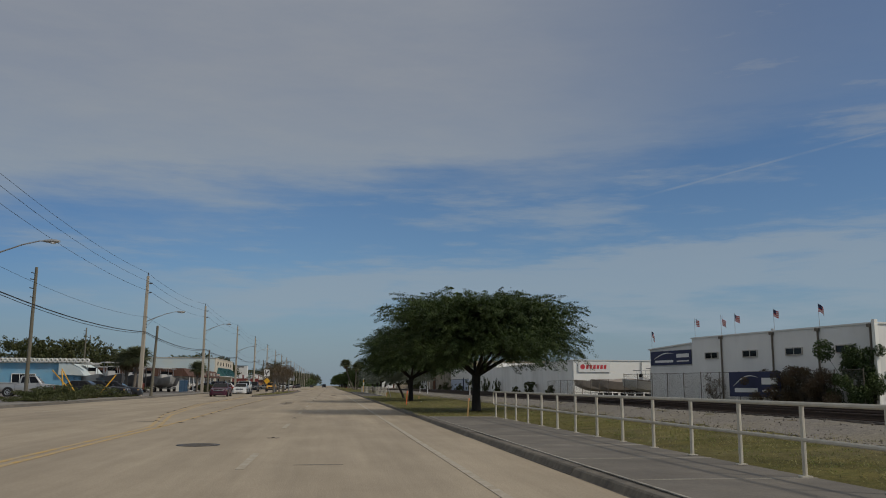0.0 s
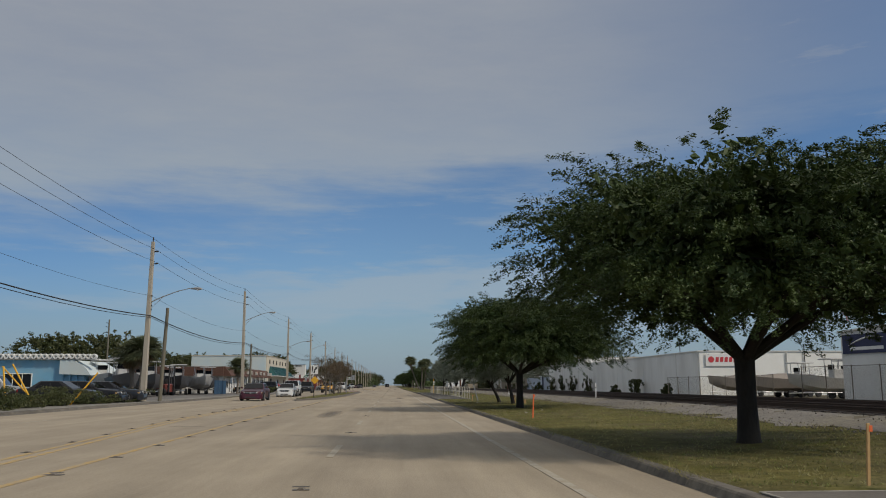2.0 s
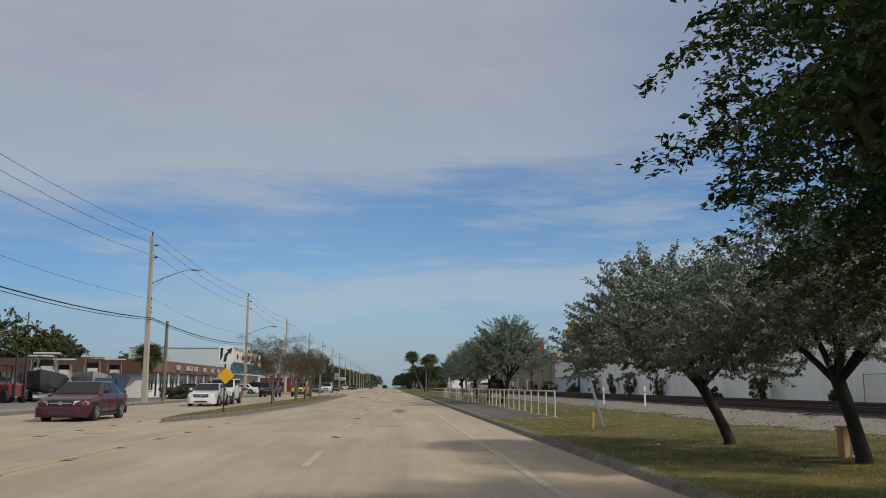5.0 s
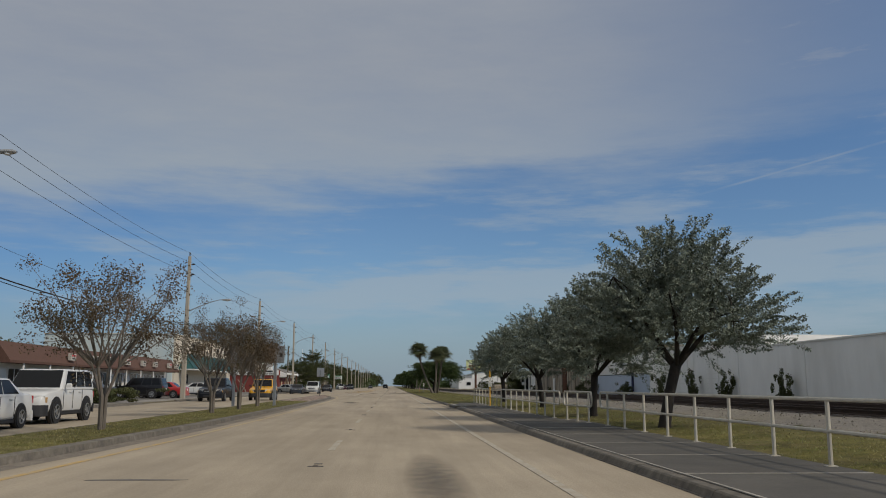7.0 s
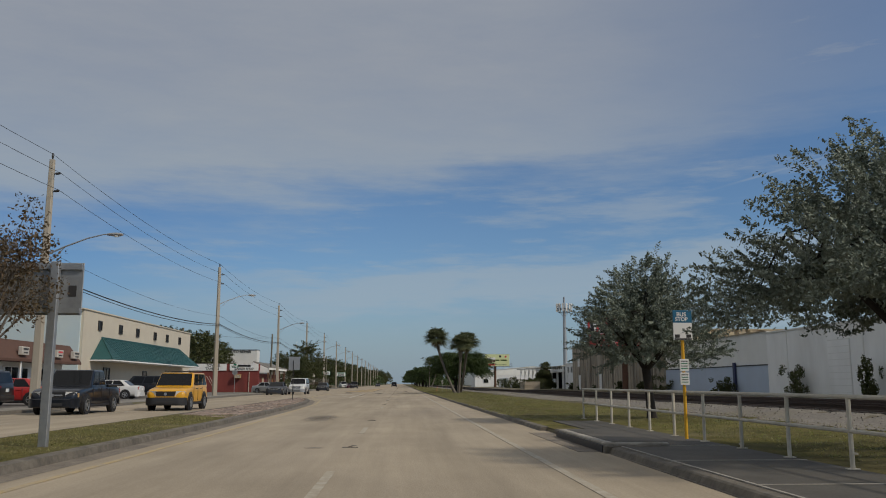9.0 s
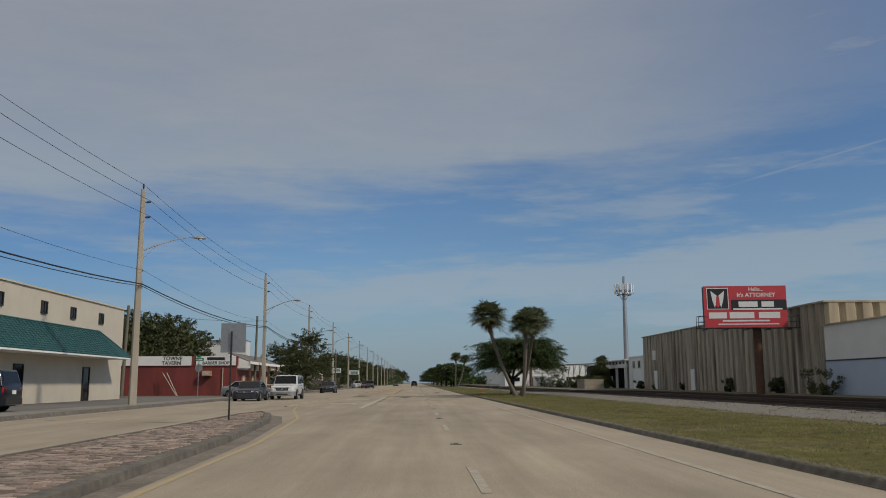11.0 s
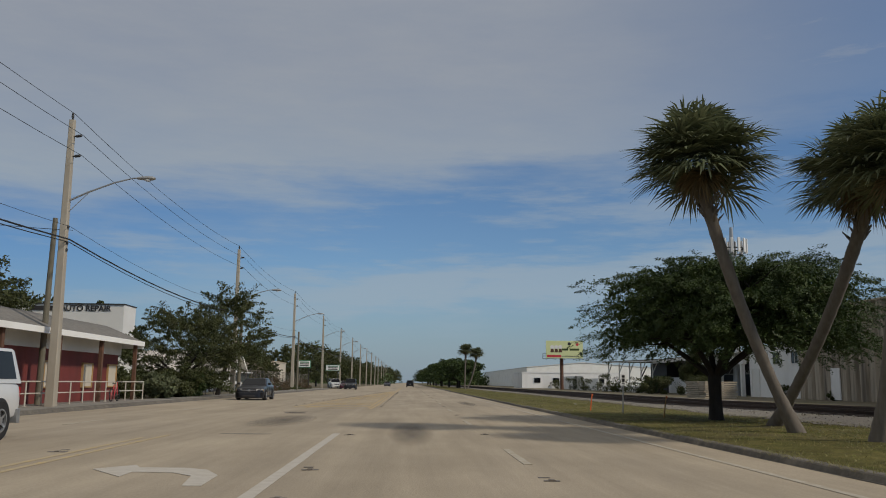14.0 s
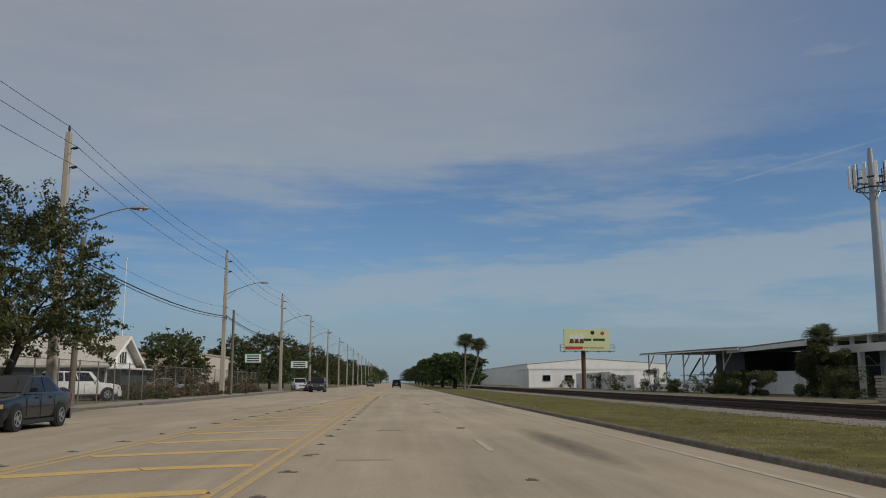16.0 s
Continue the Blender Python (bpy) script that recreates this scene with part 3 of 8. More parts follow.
def broad_tree(name, base, height, spread, fork, trunk_r, leaf, bark, label, leaves=26000, size=0.10, under=0.38, dome=0.32, lean=(0, 0), flat=0.45, limbs=8, seed=1, group="", rise=-0.05, twig=0.16, sprays=650, power=3.0, lump=0.07, shift=(0, 0), open_=0.12, skirt=-0.05, slim=0.17, deep=1.0, tiers=0, core=0, aspect=0.5, reach=0.92, core_size=0.017):
    """A wide tree: trunk, forked limbs and a crown of leafy twigs with an uneven rim and gaps."""
    r = np.random.default_rng(seed)
    t = thing(name, pose(*base), label, "tree", group)
    bark_s = Shape()
    top = Vector((lean[0], lean[1], fork))
    bark_s.tube([(0, 0, -0.15), (0, 0, 0.12), (lean[0] * 0.4, lean[1] * 0.4, fork * 0.5), top], [trunk_r * 1.5, trunk_r * 1.1, trunk_r * 0.92, trunk_r], 12)
    ph = r.random(8) * 6.28
    twig_l = twig * spread
    out_r, out_h = spread - 0.55 * twig_l, height - 0.35 * twig_l
    roots, dirs, lens = [], [], []
    while len(roots) < sprays:
        ang, u = r.random() * 2 * math.pi, math.sqrt(r.random())
        rim = 1 + 0.07 * math.sin(ang * 3 + ph[0]) + 0.06 * math.sin(ang * 5 + ph[1]) + 0.04 * math.sin(ang * 11 + ph[2])
        x, y = u * out_r * rim * math.cos(ang), u * out_r * rim * math.sin(ang)
        k = 6.0 / spread
        bumps = math.sin(x * k + ph[3]) * math.sin(y * k + ph[4]) + 0.6 * math.sin(x * k * 2.1 + ph[5]) * math.sin(y * k * 2.3 + ph[6])
        roof = out_h * (1 - dome * u ** power) + height * lump * bumps
        low = height * (under + 0.05 * math.sin(x * k * 1.3 + ph[7]) + skirt * u ** 2)
        w = r.random()
        h = 1 - 0.12 * r.random() if w < 0.45 else (0.15 * r.random() if w < 0.62 else r.random())
        if tiers and u > 0.72:
            h = r.random()
        if tiers:
            h = min(1.0, (math.floor(h * tiers) + 0.75 + 0.30 * r.normal()) / tiers)
        z = low + (roof - low) * h
        gap = math.sin(x * k * 1.7 + z * 2.1 + ph[2]) * math.sin(y * k * 1.6 - z * 1.8 + ph[5]) + 0.5 * math.sin(z * 5 + ang * 4 + ph[0])
        if gap > 1.1 - open_ and u > 0.35:
            continue
        o = Vector((math.cos(ang) * (0.35 + u), math.sin(ang) * (0.35 + u), rise + (h - 0.5) * (0.55 if rise > 0 else 0.16) + r.normal() * (0.22 if rise > 0 else 0.10))) + Vector(r.normal(size=3)) * (0.30 if rise > 0 else 0.22)
        if tiers and u > 0.6:
            o.z -= (0.35 + 0.5 * r.random()) * (1 - h) + 0.12
        o.normalize()
        y *= deep
        roots.append((x + lean[0] + shift[0] - o.x * twig_l * 0.4, y + lean[1] + shift[1] - o.y * twig_l * 0.4, z))
        dirs.append(tuple(o))
        lens.append(twig_l * (0.65 + 0.8 * r.random()))
    mid = Vector((lean[0] + shift[0] * 0.6, lean[1] + shift[1] * 0.6, 0))
    for k in range(limbs):
        a = 2 * math.pi * k / limbs + r.normal() * 0.2
        rr = spread * (0.42 + 0.2 * r.random())
        end = mid + Vector((rr * math.cos(a), rr * math.sin(a), height * (under + 0.12 + 0.22 * r.random())))
        pts = branch(bark_s, top - Vector((0, 0, fork * 0.06)), end, trunk_r * 0.55, trunk_r * 0.14, 0.12)
        near = sorted(range(len(roots)), key=lambda q: (Vector(roots[q]) - end).length)[:70]
        for j in range(7):
            branch(bark_s, pts[3 + j % 3], roots[near[r.integers(0, 70)]], trunk_r * 0.15, 0.012, 0.1, 5, segs=4)
    part("trunk", bark_s, bark, t, smooth=True)
    v, f = spray_leaves(roots, dirs, lens, max(8, leaves // sprays), size, flat, r, slim, aspect)
    if core:
        mid_ = np.array([lean[0] + shift[0], lean[1] + shift[1], height * 0.72])
        for count, far, big in ((core // 4, reach - 0.15, core_size * 1.6), (core - core // 4, reach, core_size * 0.52)):
            q = np.asarray(roots)[r.integers(0, len(roots), count)]
            q = mid_ + (q - mid_) * np.array([far, far, far - 0.06]) * (0.35 + 0.65 * r.random((count, 1)) ** 0.35)
            v2, f2 = spray_leaves(q, r.normal(size=(count, 3)) * 0.5, np.full(count, 0.3), 1, big * height, 0.3, r)
            v, f = np.concatenate([v, v2]), np.concatenate([f, f2 + len(v)])
    part("crown", Shape().arrays(v, f), leaf, t)
    return t


def palm(name, base, crown, radius, label, trunk_r=0.17, fronds=96, seed=3, bend=0.5, group="", dry=4):
    """A cabbage palm: ringed bent trunk, ball of fan fronds and a skirt of dry ones."""
    r = np.random.default_rng(seed)
    t = thing(name, pose(*base), label, "palm tree", group)
    head = Vector(crown) - Vector(base) + Vector((0, 0, 0.30 * radius))
    c = Vector(crown) - Vector(base) - Vector((0, 0, 0.13 * radius))
    radius *= 0.95
    ctrl = Vector((c.x * (0.5 + bend * 0.35), c.y * (0.5 + bend * 0.35), c.z * (0.5 - bend * 0.22)))
    pts, rad = [], []
    for i, u in enumerate(np.linspace(0, 1, 34)):
        p = ctrl * 2 * u * (1 - u) + c * u * u
        pts.append(p - Vector((0, 0, 0.1 * (1 - u))))
        rad.append(trunk_r * (1.35 - 0.5 * min(u * 5, 1) + 0.12 * u) * (1.0 if i % 2 else 0.93))
    trunk = Shape().tube(pts, rad, 10)
    part("trunk", trunk, M_BARK_GREY, t, smooth=True)
    boots = Shape()
    d = (c - pts[-4]).normalized()
    for i in range(26):
        a = i * 2.4
        q = c - d * (0.15 + 0.9 * r.random())
        o = Vector((math.cos(a), math.sin(a), 0))
        boots.tube([q + o * trunk_r * 0.8, q + o * trunk_r * 1.9 + Vector((0, 0, 0.22))], [0.045, 0.012], 4)
    part("leaf_boot_sheath", boots, M_BARK_GREY, t)
    for nm, count, mat, dry_ in (("fronds", fronds, M_PALM, False), ("dry_fronds", dry, M_PALM_DRY, True)):
        if not count:
            continue
        vs, fs = [], []
        for i in range(count):
            a = i * 2.39996 + r.normal() * 0.25
            if dry_:
                el = radians(-80 + 26 * r.random())
            else:
                el = math.asin(0.985 - 1.42 * (i + 0.5) / count) + r.normal() * 0.13
            o = Vector((math.cos(a) * math.cos(el), math.sin(a) * math.cos(el), math.sin(el)))
            root = head + o * 0.12 - Vector((0, 0, 0.16 * radius * (1.0 - max(0.0, math.sin(el)))))
            stem = radius * (0.18 if dry_ else 0.20 + 0.32 * r.random() ** 0.7)
            hub = root + Vector((o.x * 1.12, o.y * 1.12, o.z * 0.78)) * stem
            side = o.cross(Vector((0, 0, 1)))
            side = side.normalized() if side.length > 0.05 else Vector((1, 0, 0))
            up = side.cross(o).normalized()
            k = len(vs)
            w = 0.013
            vs += [root - side * w, root + side * w, hub + side * w, hub - side * w]
            fs.append((k, k + 1, k + 2, k + 3))
            fan = radius * (0.40 if dry_ else 0.50 + 0.10 * r.random())
            n = 29
            for j in range(n):
                b = radians(-150 + 300 * j / (n - 1) + r.normal() * 2.5)
                dr = (o * math.cos(b) + side * math.sin(b) + up * (0.30 * abs(math.sin(b)))).normalized()
                dr = Vector((dr.x * 1.12, dr.y * 1.12, dr.z * 0.80))
                ln = fan * (0.78 + 0.22 * math.cos(b * 0.7)) * (0.9 + 0.2 * r.random())
                sag = Vector((0, 0, -1)) * ln * (0.14 + 0.30 * r.random() ** 1.5 + (0.35 if dry_ else 0))
                wd = dr.cross(up)
                wd = (wd.normalized() if wd.length > 0.05 else side) * ln * 0.034
                mid, tip = hub + dr * ln * 0.58 + sag * 0.16, hub + dr * ln * 0.97 + sag
                k = len(vs)
                vs += [hub - wd * 0.3, hub + wd * 0.3, mid + wd, mid - wd, tip]
                fs += [(k, k + 1, k + 2, k + 3), (k + 3, k + 2, k + 4)]
        s = Shape()
        s.v, s.f = [tuple(p) for p in vs], fs
        part(nm, s, mat, t)
    return t

# ---- ground, road, railway ----


def bed_z(y):
    """Height of the railway bed along the road."""
    return float(np.interp(y, [-100, 150, 185, 235, 265, 2000], [0.38, 0.38, 0.20, 0.20, -0.02, -0.02]))


def kerb_dx(y):
    """How far the eastern kerb has drawn in towards the road."""
    return float(np.interp(y, [-100, 140, 200, 255, 330, 3000], [-0.20, -0.20, -0.55, -0.84, -0.90, -0.90]))


def land_z(x, y):
    b, d = bed_z(y), kerb_dx(y)
    return float(np.interp(x, [-17.0, -16.6, -16.5, 4.1 + d, 4.2 + d, 4.5 + d, 6.7, 11.0, 12.2, 20.2, 22.0, 26.0, 400], [0.09, 0.09, -0.25, -0.25, 0.07, 0.08, 0.10, max(b - 0.12, 0.0) * 0.9 + 0.02, b + 0.05, b + 0.05, 0.16, 0.10, 0.10]))


gx = [-2500, -600, -120, -45, -28, -19, -17.0, -16.6, -16.5, -8, 0, 4.1, 4.2, 4.5, 6.7, 9, 11, 12.2, 16, 20.2, 22, 26, 40, 90, 400, 2500]
gy = [-300, -60, -20] + list(range(0, 420, 10)) + [450, 520, 700, 1200, 2600]
g = Shape()
for y in gy:
    for x in gx:
        xk = x + kerb_dx(y) if x in (4.1, 4.2, 4.5) else x
        g.v.append((xk, y, land_z(xk, y)))
nx = len(gx)
g.f = [(j * nx + i, j * nx + i + 1, (j + 1) * nx + i + 1, (j + 1) * nx + i) for j in range(len(gy) - 1) for i in range(nx - 1)]
structure("ground", g, M_DIRT, "sandy ground with patches of weeds beside the road", "ground")

s = Shape()
ys = list(range(-60, 460, 20)) + [520, 700, 1000, 1500, 2500]
xs = [-16.4, -12.0, -8.0, -4.0, 0.0, 3.98]
s.v = [(x, y, 0.0) for y in ys for x in xs]
s.f = [(j * 6 + i, j * 6 + i + 1, (j + 1) * 6 + i + 1, (j + 1) * 6 + i) for j in range(len(ys) - 1) for i in range(5)]
structure("road", s, M_ROAD, "wide straight road of pale worn asphalt", "road")


def strip(x0, x1, y0, y1, lift, mat, name, label, category, step=5.0, wave=0.0, nx_=5, seed=0):
    """A strip laid just above the ground, with uneven long edges."""
    r = np.random.default_rng(seed)
    ys_ = np.arange(y0, y1 + 0.1, step)
    s_ = Shape()
    for y in ys_:
        a, b = (x0(y) if callable(x0) else x0) + r.normal() * wave, x1 + r.normal() * wave
        for i in range(nx_):
            x = a + (b - a) * i / (nx_ - 1)
            s_.v.append((x, y, land_z(x, y) + lift))
    s_.f = [(j * nx_ + i, j * nx_ + i + 1, (j + 1) * nx_ + i + 1, (j + 1) * nx_ + i) for j in range(len(ys_) - 1) for i in range(nx_ - 1)]
    return structure(name, s_, mat, label, category)


strip(lambda y: 4.205 + kerb_dx(y), 10.6, -60, 700, 0.02, M_GRASS, "lawn_verge", "dry mown grass verge between kerb and railway", "grass", 0.8, 0.003, 12, 1)
strip(10.2, 21.6, -60, 900, 0.03, M_BALLAST, "ballast_bed", "grey crushed stone bed under the railway tracks", "ballast", 1.0, 0.35, 14, 2)
# strip painted dark to give the shadowed band between the rails
strip(12.62, 19.9, -60, 900, 0.034, M_BALLAST_SHADE, "track_shade_strip", "stones between the rails, coloured dark for the rails' shadow", "ballast", 2.0, 0.12, 8, 12)
strip(-40, -18.6, -40, 165, 0.02, M_LOT, "yard_pavement", "old dark asphalt of the boat yard", "pavement", 5, 0.1, 6, 3)
strip(-26, -18.6, 165, 238, 0.02, M_LOT, "parking_pavement", "old dark asphalt in front of the shops", "pavement", 5, 0.1, 6, 4)


def flat_piece(x0, y0, x1, y1, width, z, mat, name, parent):
    """A painted line or patch between two points on the road."""
    d = Vector((x1 - x0, y1 - y0, 0))
    n = Vector((-d.y, d.x, 0)).normalized() * width / 2
    a, b = Vector((x0, y0, z)), Vector((x1, y1, z))
    t = Vector((0, 0, 0.004))
    q = [a - n, a + n, b + n, b - n]
    return part(name, Shape().add(q + [p + t for p in q], [(3, 2, 1, 0), (4, 5, 6, 7), (0, 1, 5, 4), (1, 2, 6, 5), (2, 3, 7, 6), (3, 0, 4, 7)]), mat, parent)


marks = thing("road_markings", pose(0, 0, 0), "worn white and yellow painted lines on the road", "road marking", kind="structure")
# broken lane lines, with raised reflectors on dark pads half-way between
dash_y = [75.5 + 12.19 * k for k in range(-7, 3)] + [123.0 + 12.19 * k for k in range(-1, 3)] + [169.0, 181.5, 192.0, 204.0, 215.2, 225.0] + [237.2 + 12.19 * k for k in range(0, 23)]
for y in dash_y:
    flat_piece(-0.98, y - 1.5, -0.98, y + 1.5, 0.13, 0.003, M_DASH, "dash", marks)
for k in range(40):
    y = 4 + 12.19 * k
    flat_piece(-12.35, y - 1.5, -12.35, y + 1.5, 0.14, 0.003, M_DASH, "dash", marks)
pads = thing("reflector_pads", pose(0, 0, 0), "small dark bitumen pads with raised lane reflectors", "road reflector", kind="structure")


def reflector(x, y, rz=0.0):
    r = random.Random(int(x * 100 + y * 7))
    s_ = Shape()
    s_.box(x, y, 0.006, 0.15 + r.random() * 0.16, 0.12, 0.006, rz + r.uniform(-12, 12))
    if r.random() < 0.55:
        s_.box(x + r.uniform(-0.08, 0.08), y + 0.25 + r.random() * 0.2, 0.006, 0.10 + r.random() * 0.12, 0.08, 0.006, rz + r.uniform(-12, 12))
    part("bitumen_pad", s_, M_PATCH, pads)
    part("reflector", Shape().prism([(-0.05, 0), (0.05, 0), (0.03, 0.018), (-0.03, 0.018)], "y", -0.05, 0.05), M_OLDPOST, pads, m=pose(x, y, 0.008, 0, 0, rz))


for y in dash_y:
    reflector(-0.98, y + 6.1)


def line(points, width, mat, name="line"):
    for (xa, ya), (xb, yb) in zip(points, points[1:]):
        flat_piece(xa, ya, xb, yb, width, 0.003, mat, name, marks)


line([(2.35, -30), (2.35, 420)], 0.13, M_DASH)
line([(-4.62, -30), (-4.62, 27), (-5.15, 52), (-5.35, 92), (-4.75, 112)], 0.12, M_YELLOW_LINE)
line([(-4.75, 112), (-4.6, 125), (-4.65, 150), (-5.15, 176), (-6.0, 188), (-7.6, 198), (-8.3, 204)], 0.12, M_YELLOW_FAINT)
line([(-4.90, -30), (-4.90, 26), (-6.4, 36), (-7.9, 55), (-8.3, 88)], 0.12, M_YELLOW_LINE)
line([(-4.66, 26), (-6.1, 36), (-7.6, 55), (-8.0, 88)], 0.12, M_YELLOW_LINE)
line([(-8.95, 92), (-8.9, 200)], 0.12, M_YELLOW_FAINT)
for k in range(22):
    y = 29 + k * 2.9
    reflector(np.interp(y, [27, 52, 92], [-4.5, -5.0, -5.2]), y)
    reflector(np.interp(y, [26, 36, 55, 88], [-5.1, -6.6, -8.1, -8.5]), y + 1.2)
line([(-8.3, 203), (-8.35, 230)], 0.11, M_YELLOW_FAINT)
line([(-8.6, 203), (-8.65, 229)], 0.11, M_YELLOW_FAINT)
line([(-4.6, 200), (-4.6, 231)], 0.17, M_WHITE_LINE)
for y in (204, 207.5, 211, 214.5, 216.2, 219.5, 222.5, 230.5):
    reflector(-4.25, y)
for k in range(5):
    reflector(-8.9, 204 + k * 5.3)
# hatched island ahead of the next turn lane
line([(-8.4, 252), (-6.3, 250.2), (-4.65, 250), (-4.55, 258), (-4.5, 330), (-4.55, 420)], 0.12, M_YELLOW_LINE)
line([(-4.82, 252), (-4.78, 330), (-4.85, 420)], 0.12, M_YELLOW_LINE)
line([(-8.5, 252), (-7.9, 270), (-6.4, 300), (-5.0, 330)], 0.12, M_YELLOW_LINE)
line([(-8.2, 254), (-7.6, 270), (-6.15, 299), (-4.9, 326)], 0.12, M_YELLOW_LINE)
for k in range(22):
    y = 254.5 + 3.1 * k
    xl = float(np.interp(y, [252, 270, 300, 330], [-8.15, -7.55, -6.1, -4.9]))
    if xl < -5.2:
        line([(xl, y - 1.5), ((xl - 4.9) / 2, y - 0.62 + 0.12 * math.sin(k * 2.3)), (-4.9, y)], 0.42, M_YELLOW_HATCH)
for k in range(26):
    y = 254 + 2.6 * k
    reflector(-4.25, y)
    reflector(float(np.interp(y, [252, 270, 300, 330], [-8.8, -8.2, -6.7, -5.3])), y + 1)
# left turn arrow
arrow = Shape()
prof = [(-0.97, 0.0), (-0.30, -1.15), (-0.32, -0.42), (0.25, -0.50), (0.60, -1.0), (0.75, -2.3), (0.98, -2.3), (0.93, -0.9), (0.62, 0.0), (0.25, 0.30), (-0.40, 0.30), (-0.55, 0.75)]
arrow.prism([(-6.3 + u, 222.4 + v * 0.8) for u, v in prof], "z", 0.003, 0.008)
part("turn_arrow", arrow, M_WHITE_LINE, marks)
arrow2 = Shape()
arrow2.prism([(-6.35 + u, 209.9 + v * 0.9) for u, v in prof], "z", 0.003, 0.008)
part("turn_arrow", arrow2, M_WHITE_LINE, marks)

for x, y in ((-2.37, 18.35), (-7.37, 244.3)):
    t = thing("manhole_cover", pose(x, y, 0), "round dark iron manhole cover set in the road", "manhole cover")
    part("ring", Shape().disc((0, 0, 0.005), (0, 0, 1), 0.36, 0.44, 0.01, 28), M_DARK, t)
    c_ = Shape().disc((0, 0, 0.004), (0, 0, 1), 0, 0.355, 0.008, 28)
    for k in range(-3, 4):
        part("rib", Shape().box(0, k * 0.09, 0.01, 2 * math.sqrt(max(0.34 ** 2 - (k * 0.09) ** 2, 0)) * 0.95, 0.03, 0.008), M_PATCH, t)
    part("lid", c_, M_PATCH, t)

# cracks and old patches in the surface
patches = thing("asphalt_patches", pose(0, 0, 0), "irregular dark patches and cracks in the asphalt", "road patch", kind="structure")
rp = random.Random(4)
for k in range(46):
    y = rp.uniform(5, 330)
    x = rp.choice([rp.uniform(-15, -9), rp.uniform(-8, -5.6), rp.uniform(-3.5, 1.5)])
    w, h = rp.uniform(0.25, 0.9), rp.uniform(0.05, 0.13)
    poly = [(x + w * math.cos(a) * rp.uniform(0.6, 1), y + h * math.sin(a) * rp.uniform(0.5, 1.2)) for a in np.linspace(0, 2 * math.pi, 9)[:-1]]
    part("patch", Shape().prism(poly, "z", 0.001, 0.004), M_PATCH, patches)

# drips of oil where cars wait, soft at the rim
M_OIL = material("oil_drips", (0.17, 0.145, 0.115), (0.22, 0.19, 0.15), rough=0.8, scale=6)
n_, l_ = M_OIL.node_tree.nodes, M_OIL.node_tree.links
gen, ctr, sph = n_.new("ShaderNodeTexCoord"), n_.new("ShaderNodeVectorMath"), n_.new("ShaderNodeVectorMath")
ctr.operation, sph.operation = "SUBTRACT", "LENGTH"
ctr.inputs[1].default_value = (0.5, 0.5, 0.5)
l_.new(gen.outputs["Generated"], ctr.inputs[0])
flat_ = n_.new("ShaderNodeVectorMath")
flat_.operation = "MULTIPLY"
flat_.inputs[1].default_value = (1, 1, 0)
l_.new(ctr.outputs[0], flat_.inputs[0])
l_.new(flat_.outputs[0], sph.inputs[0])
noise_, edge_, mask_ = n_.new("ShaderNodeTexNoise"), n_.new("ShaderNodeMapRange"), n_.new("ShaderNodeMath")
noise_.inputs["Scale"].default_value, noise_.inputs["Detail"].default_value = 3.5, 5.0
l_.new(gen.outputs["Object"], noise_.inputs["Vector"])
for key, val in (("From Min", 0.5), ("From Max", 0.05), ("To Min", 0.0), ("To Max", 1.0)):
    edge_.inputs[key].default_value = val
l_.new(sph.outputs["Value"], edge_.inputs["Value"])
mask_.operation = "MULTIPLY"
mask_.use_clamp = True
soft_ = n_.new("ShaderNodeMath")
soft_.operation = "MULTIPLY"
soft_.inputs[1].default_value = 0.75
l_.new(mask_.outputs[0], soft_.inputs[0])
l_.new(edge_.outputs[0], mask_.inputs[0])
l_.new(noise_.outputs[0], mask_.inputs[1])
clear_, mix_ = n_.new("ShaderNodeBsdfTransparent"), n_.new("ShaderNodeMixShader")
l_.new(soft_.outputs[0], mix_.inputs[0])
l_.new(clear_.outputs[0], mix_.inputs[1])
l_.new(n_["Principled BSDF"].outputs[0], mix_.inputs[2])
l_.new(mix_.outputs[0], n_["Material Output"].inputs[0])
for x, y, w, ln in ((-2.9, 155.6, 1.3, 6.5), (0.8, 104, 0.9, 9), (-2.6, 60, 1.0, 10), (-2.8, 232, 1.2, 10), (-6.9, 238, 2.0, 9), (0.7, 262, 1.0, 12)):
    part("oil_stain", Shape().prism([(x + w * 0.5 * math.cos(a), y + ln * 0.5 * math.sin(a)) for a in np.linspace(0, 2 * math.pi, 25)[:-1]], "z", 0.0005, 0.0022), M_OIL, patches)

# kerbs
kerb = thing("kerb_east", pose(0, 0, 0), "worn grey concrete kerb along the grass verge", "kerb", kind="structure")
K = [(3.96, 0.004), (3.99, 0.010), (4.03, 0.085), (4.06, 0.105), (4.21, 0.112), (4.21, -0.25), (3.96, -0.25)]
one = mesh_of("kerb_stone", Shape().prism(K, "y", -1.495, 1.495), M_CURB)
for k in range(-6, 118):
    y = k * 3 + 1.5
    if 139.9 < y < 145.9:
        continue
    ob = new("kerb_stone", one)
    ob.parent = kerb
    ob.matrix_basis = pose(kerb_dx(y), y, rp.uniform(-0.006, 0.006), 0, 0, -math.degrees(math.atan2(kerb_dx(y + 1.5) - kerb_dx(y - 1.5), 3.0)))
for ya, yb in ((354, 500), (500, 800), (800, 1500)):
    part("kerb_stone", Shape().prism(K, "y", ya, yb - 0.01), M_CURB, kerb, m=pose(kerb_dx(ya), 0, 0))
inlet = thing("storm_drain_inlet", pose(3.98, 143.0, 0), "concrete kerb inlet with a dark slot under a rounded slab", "storm drain", kind="structure")
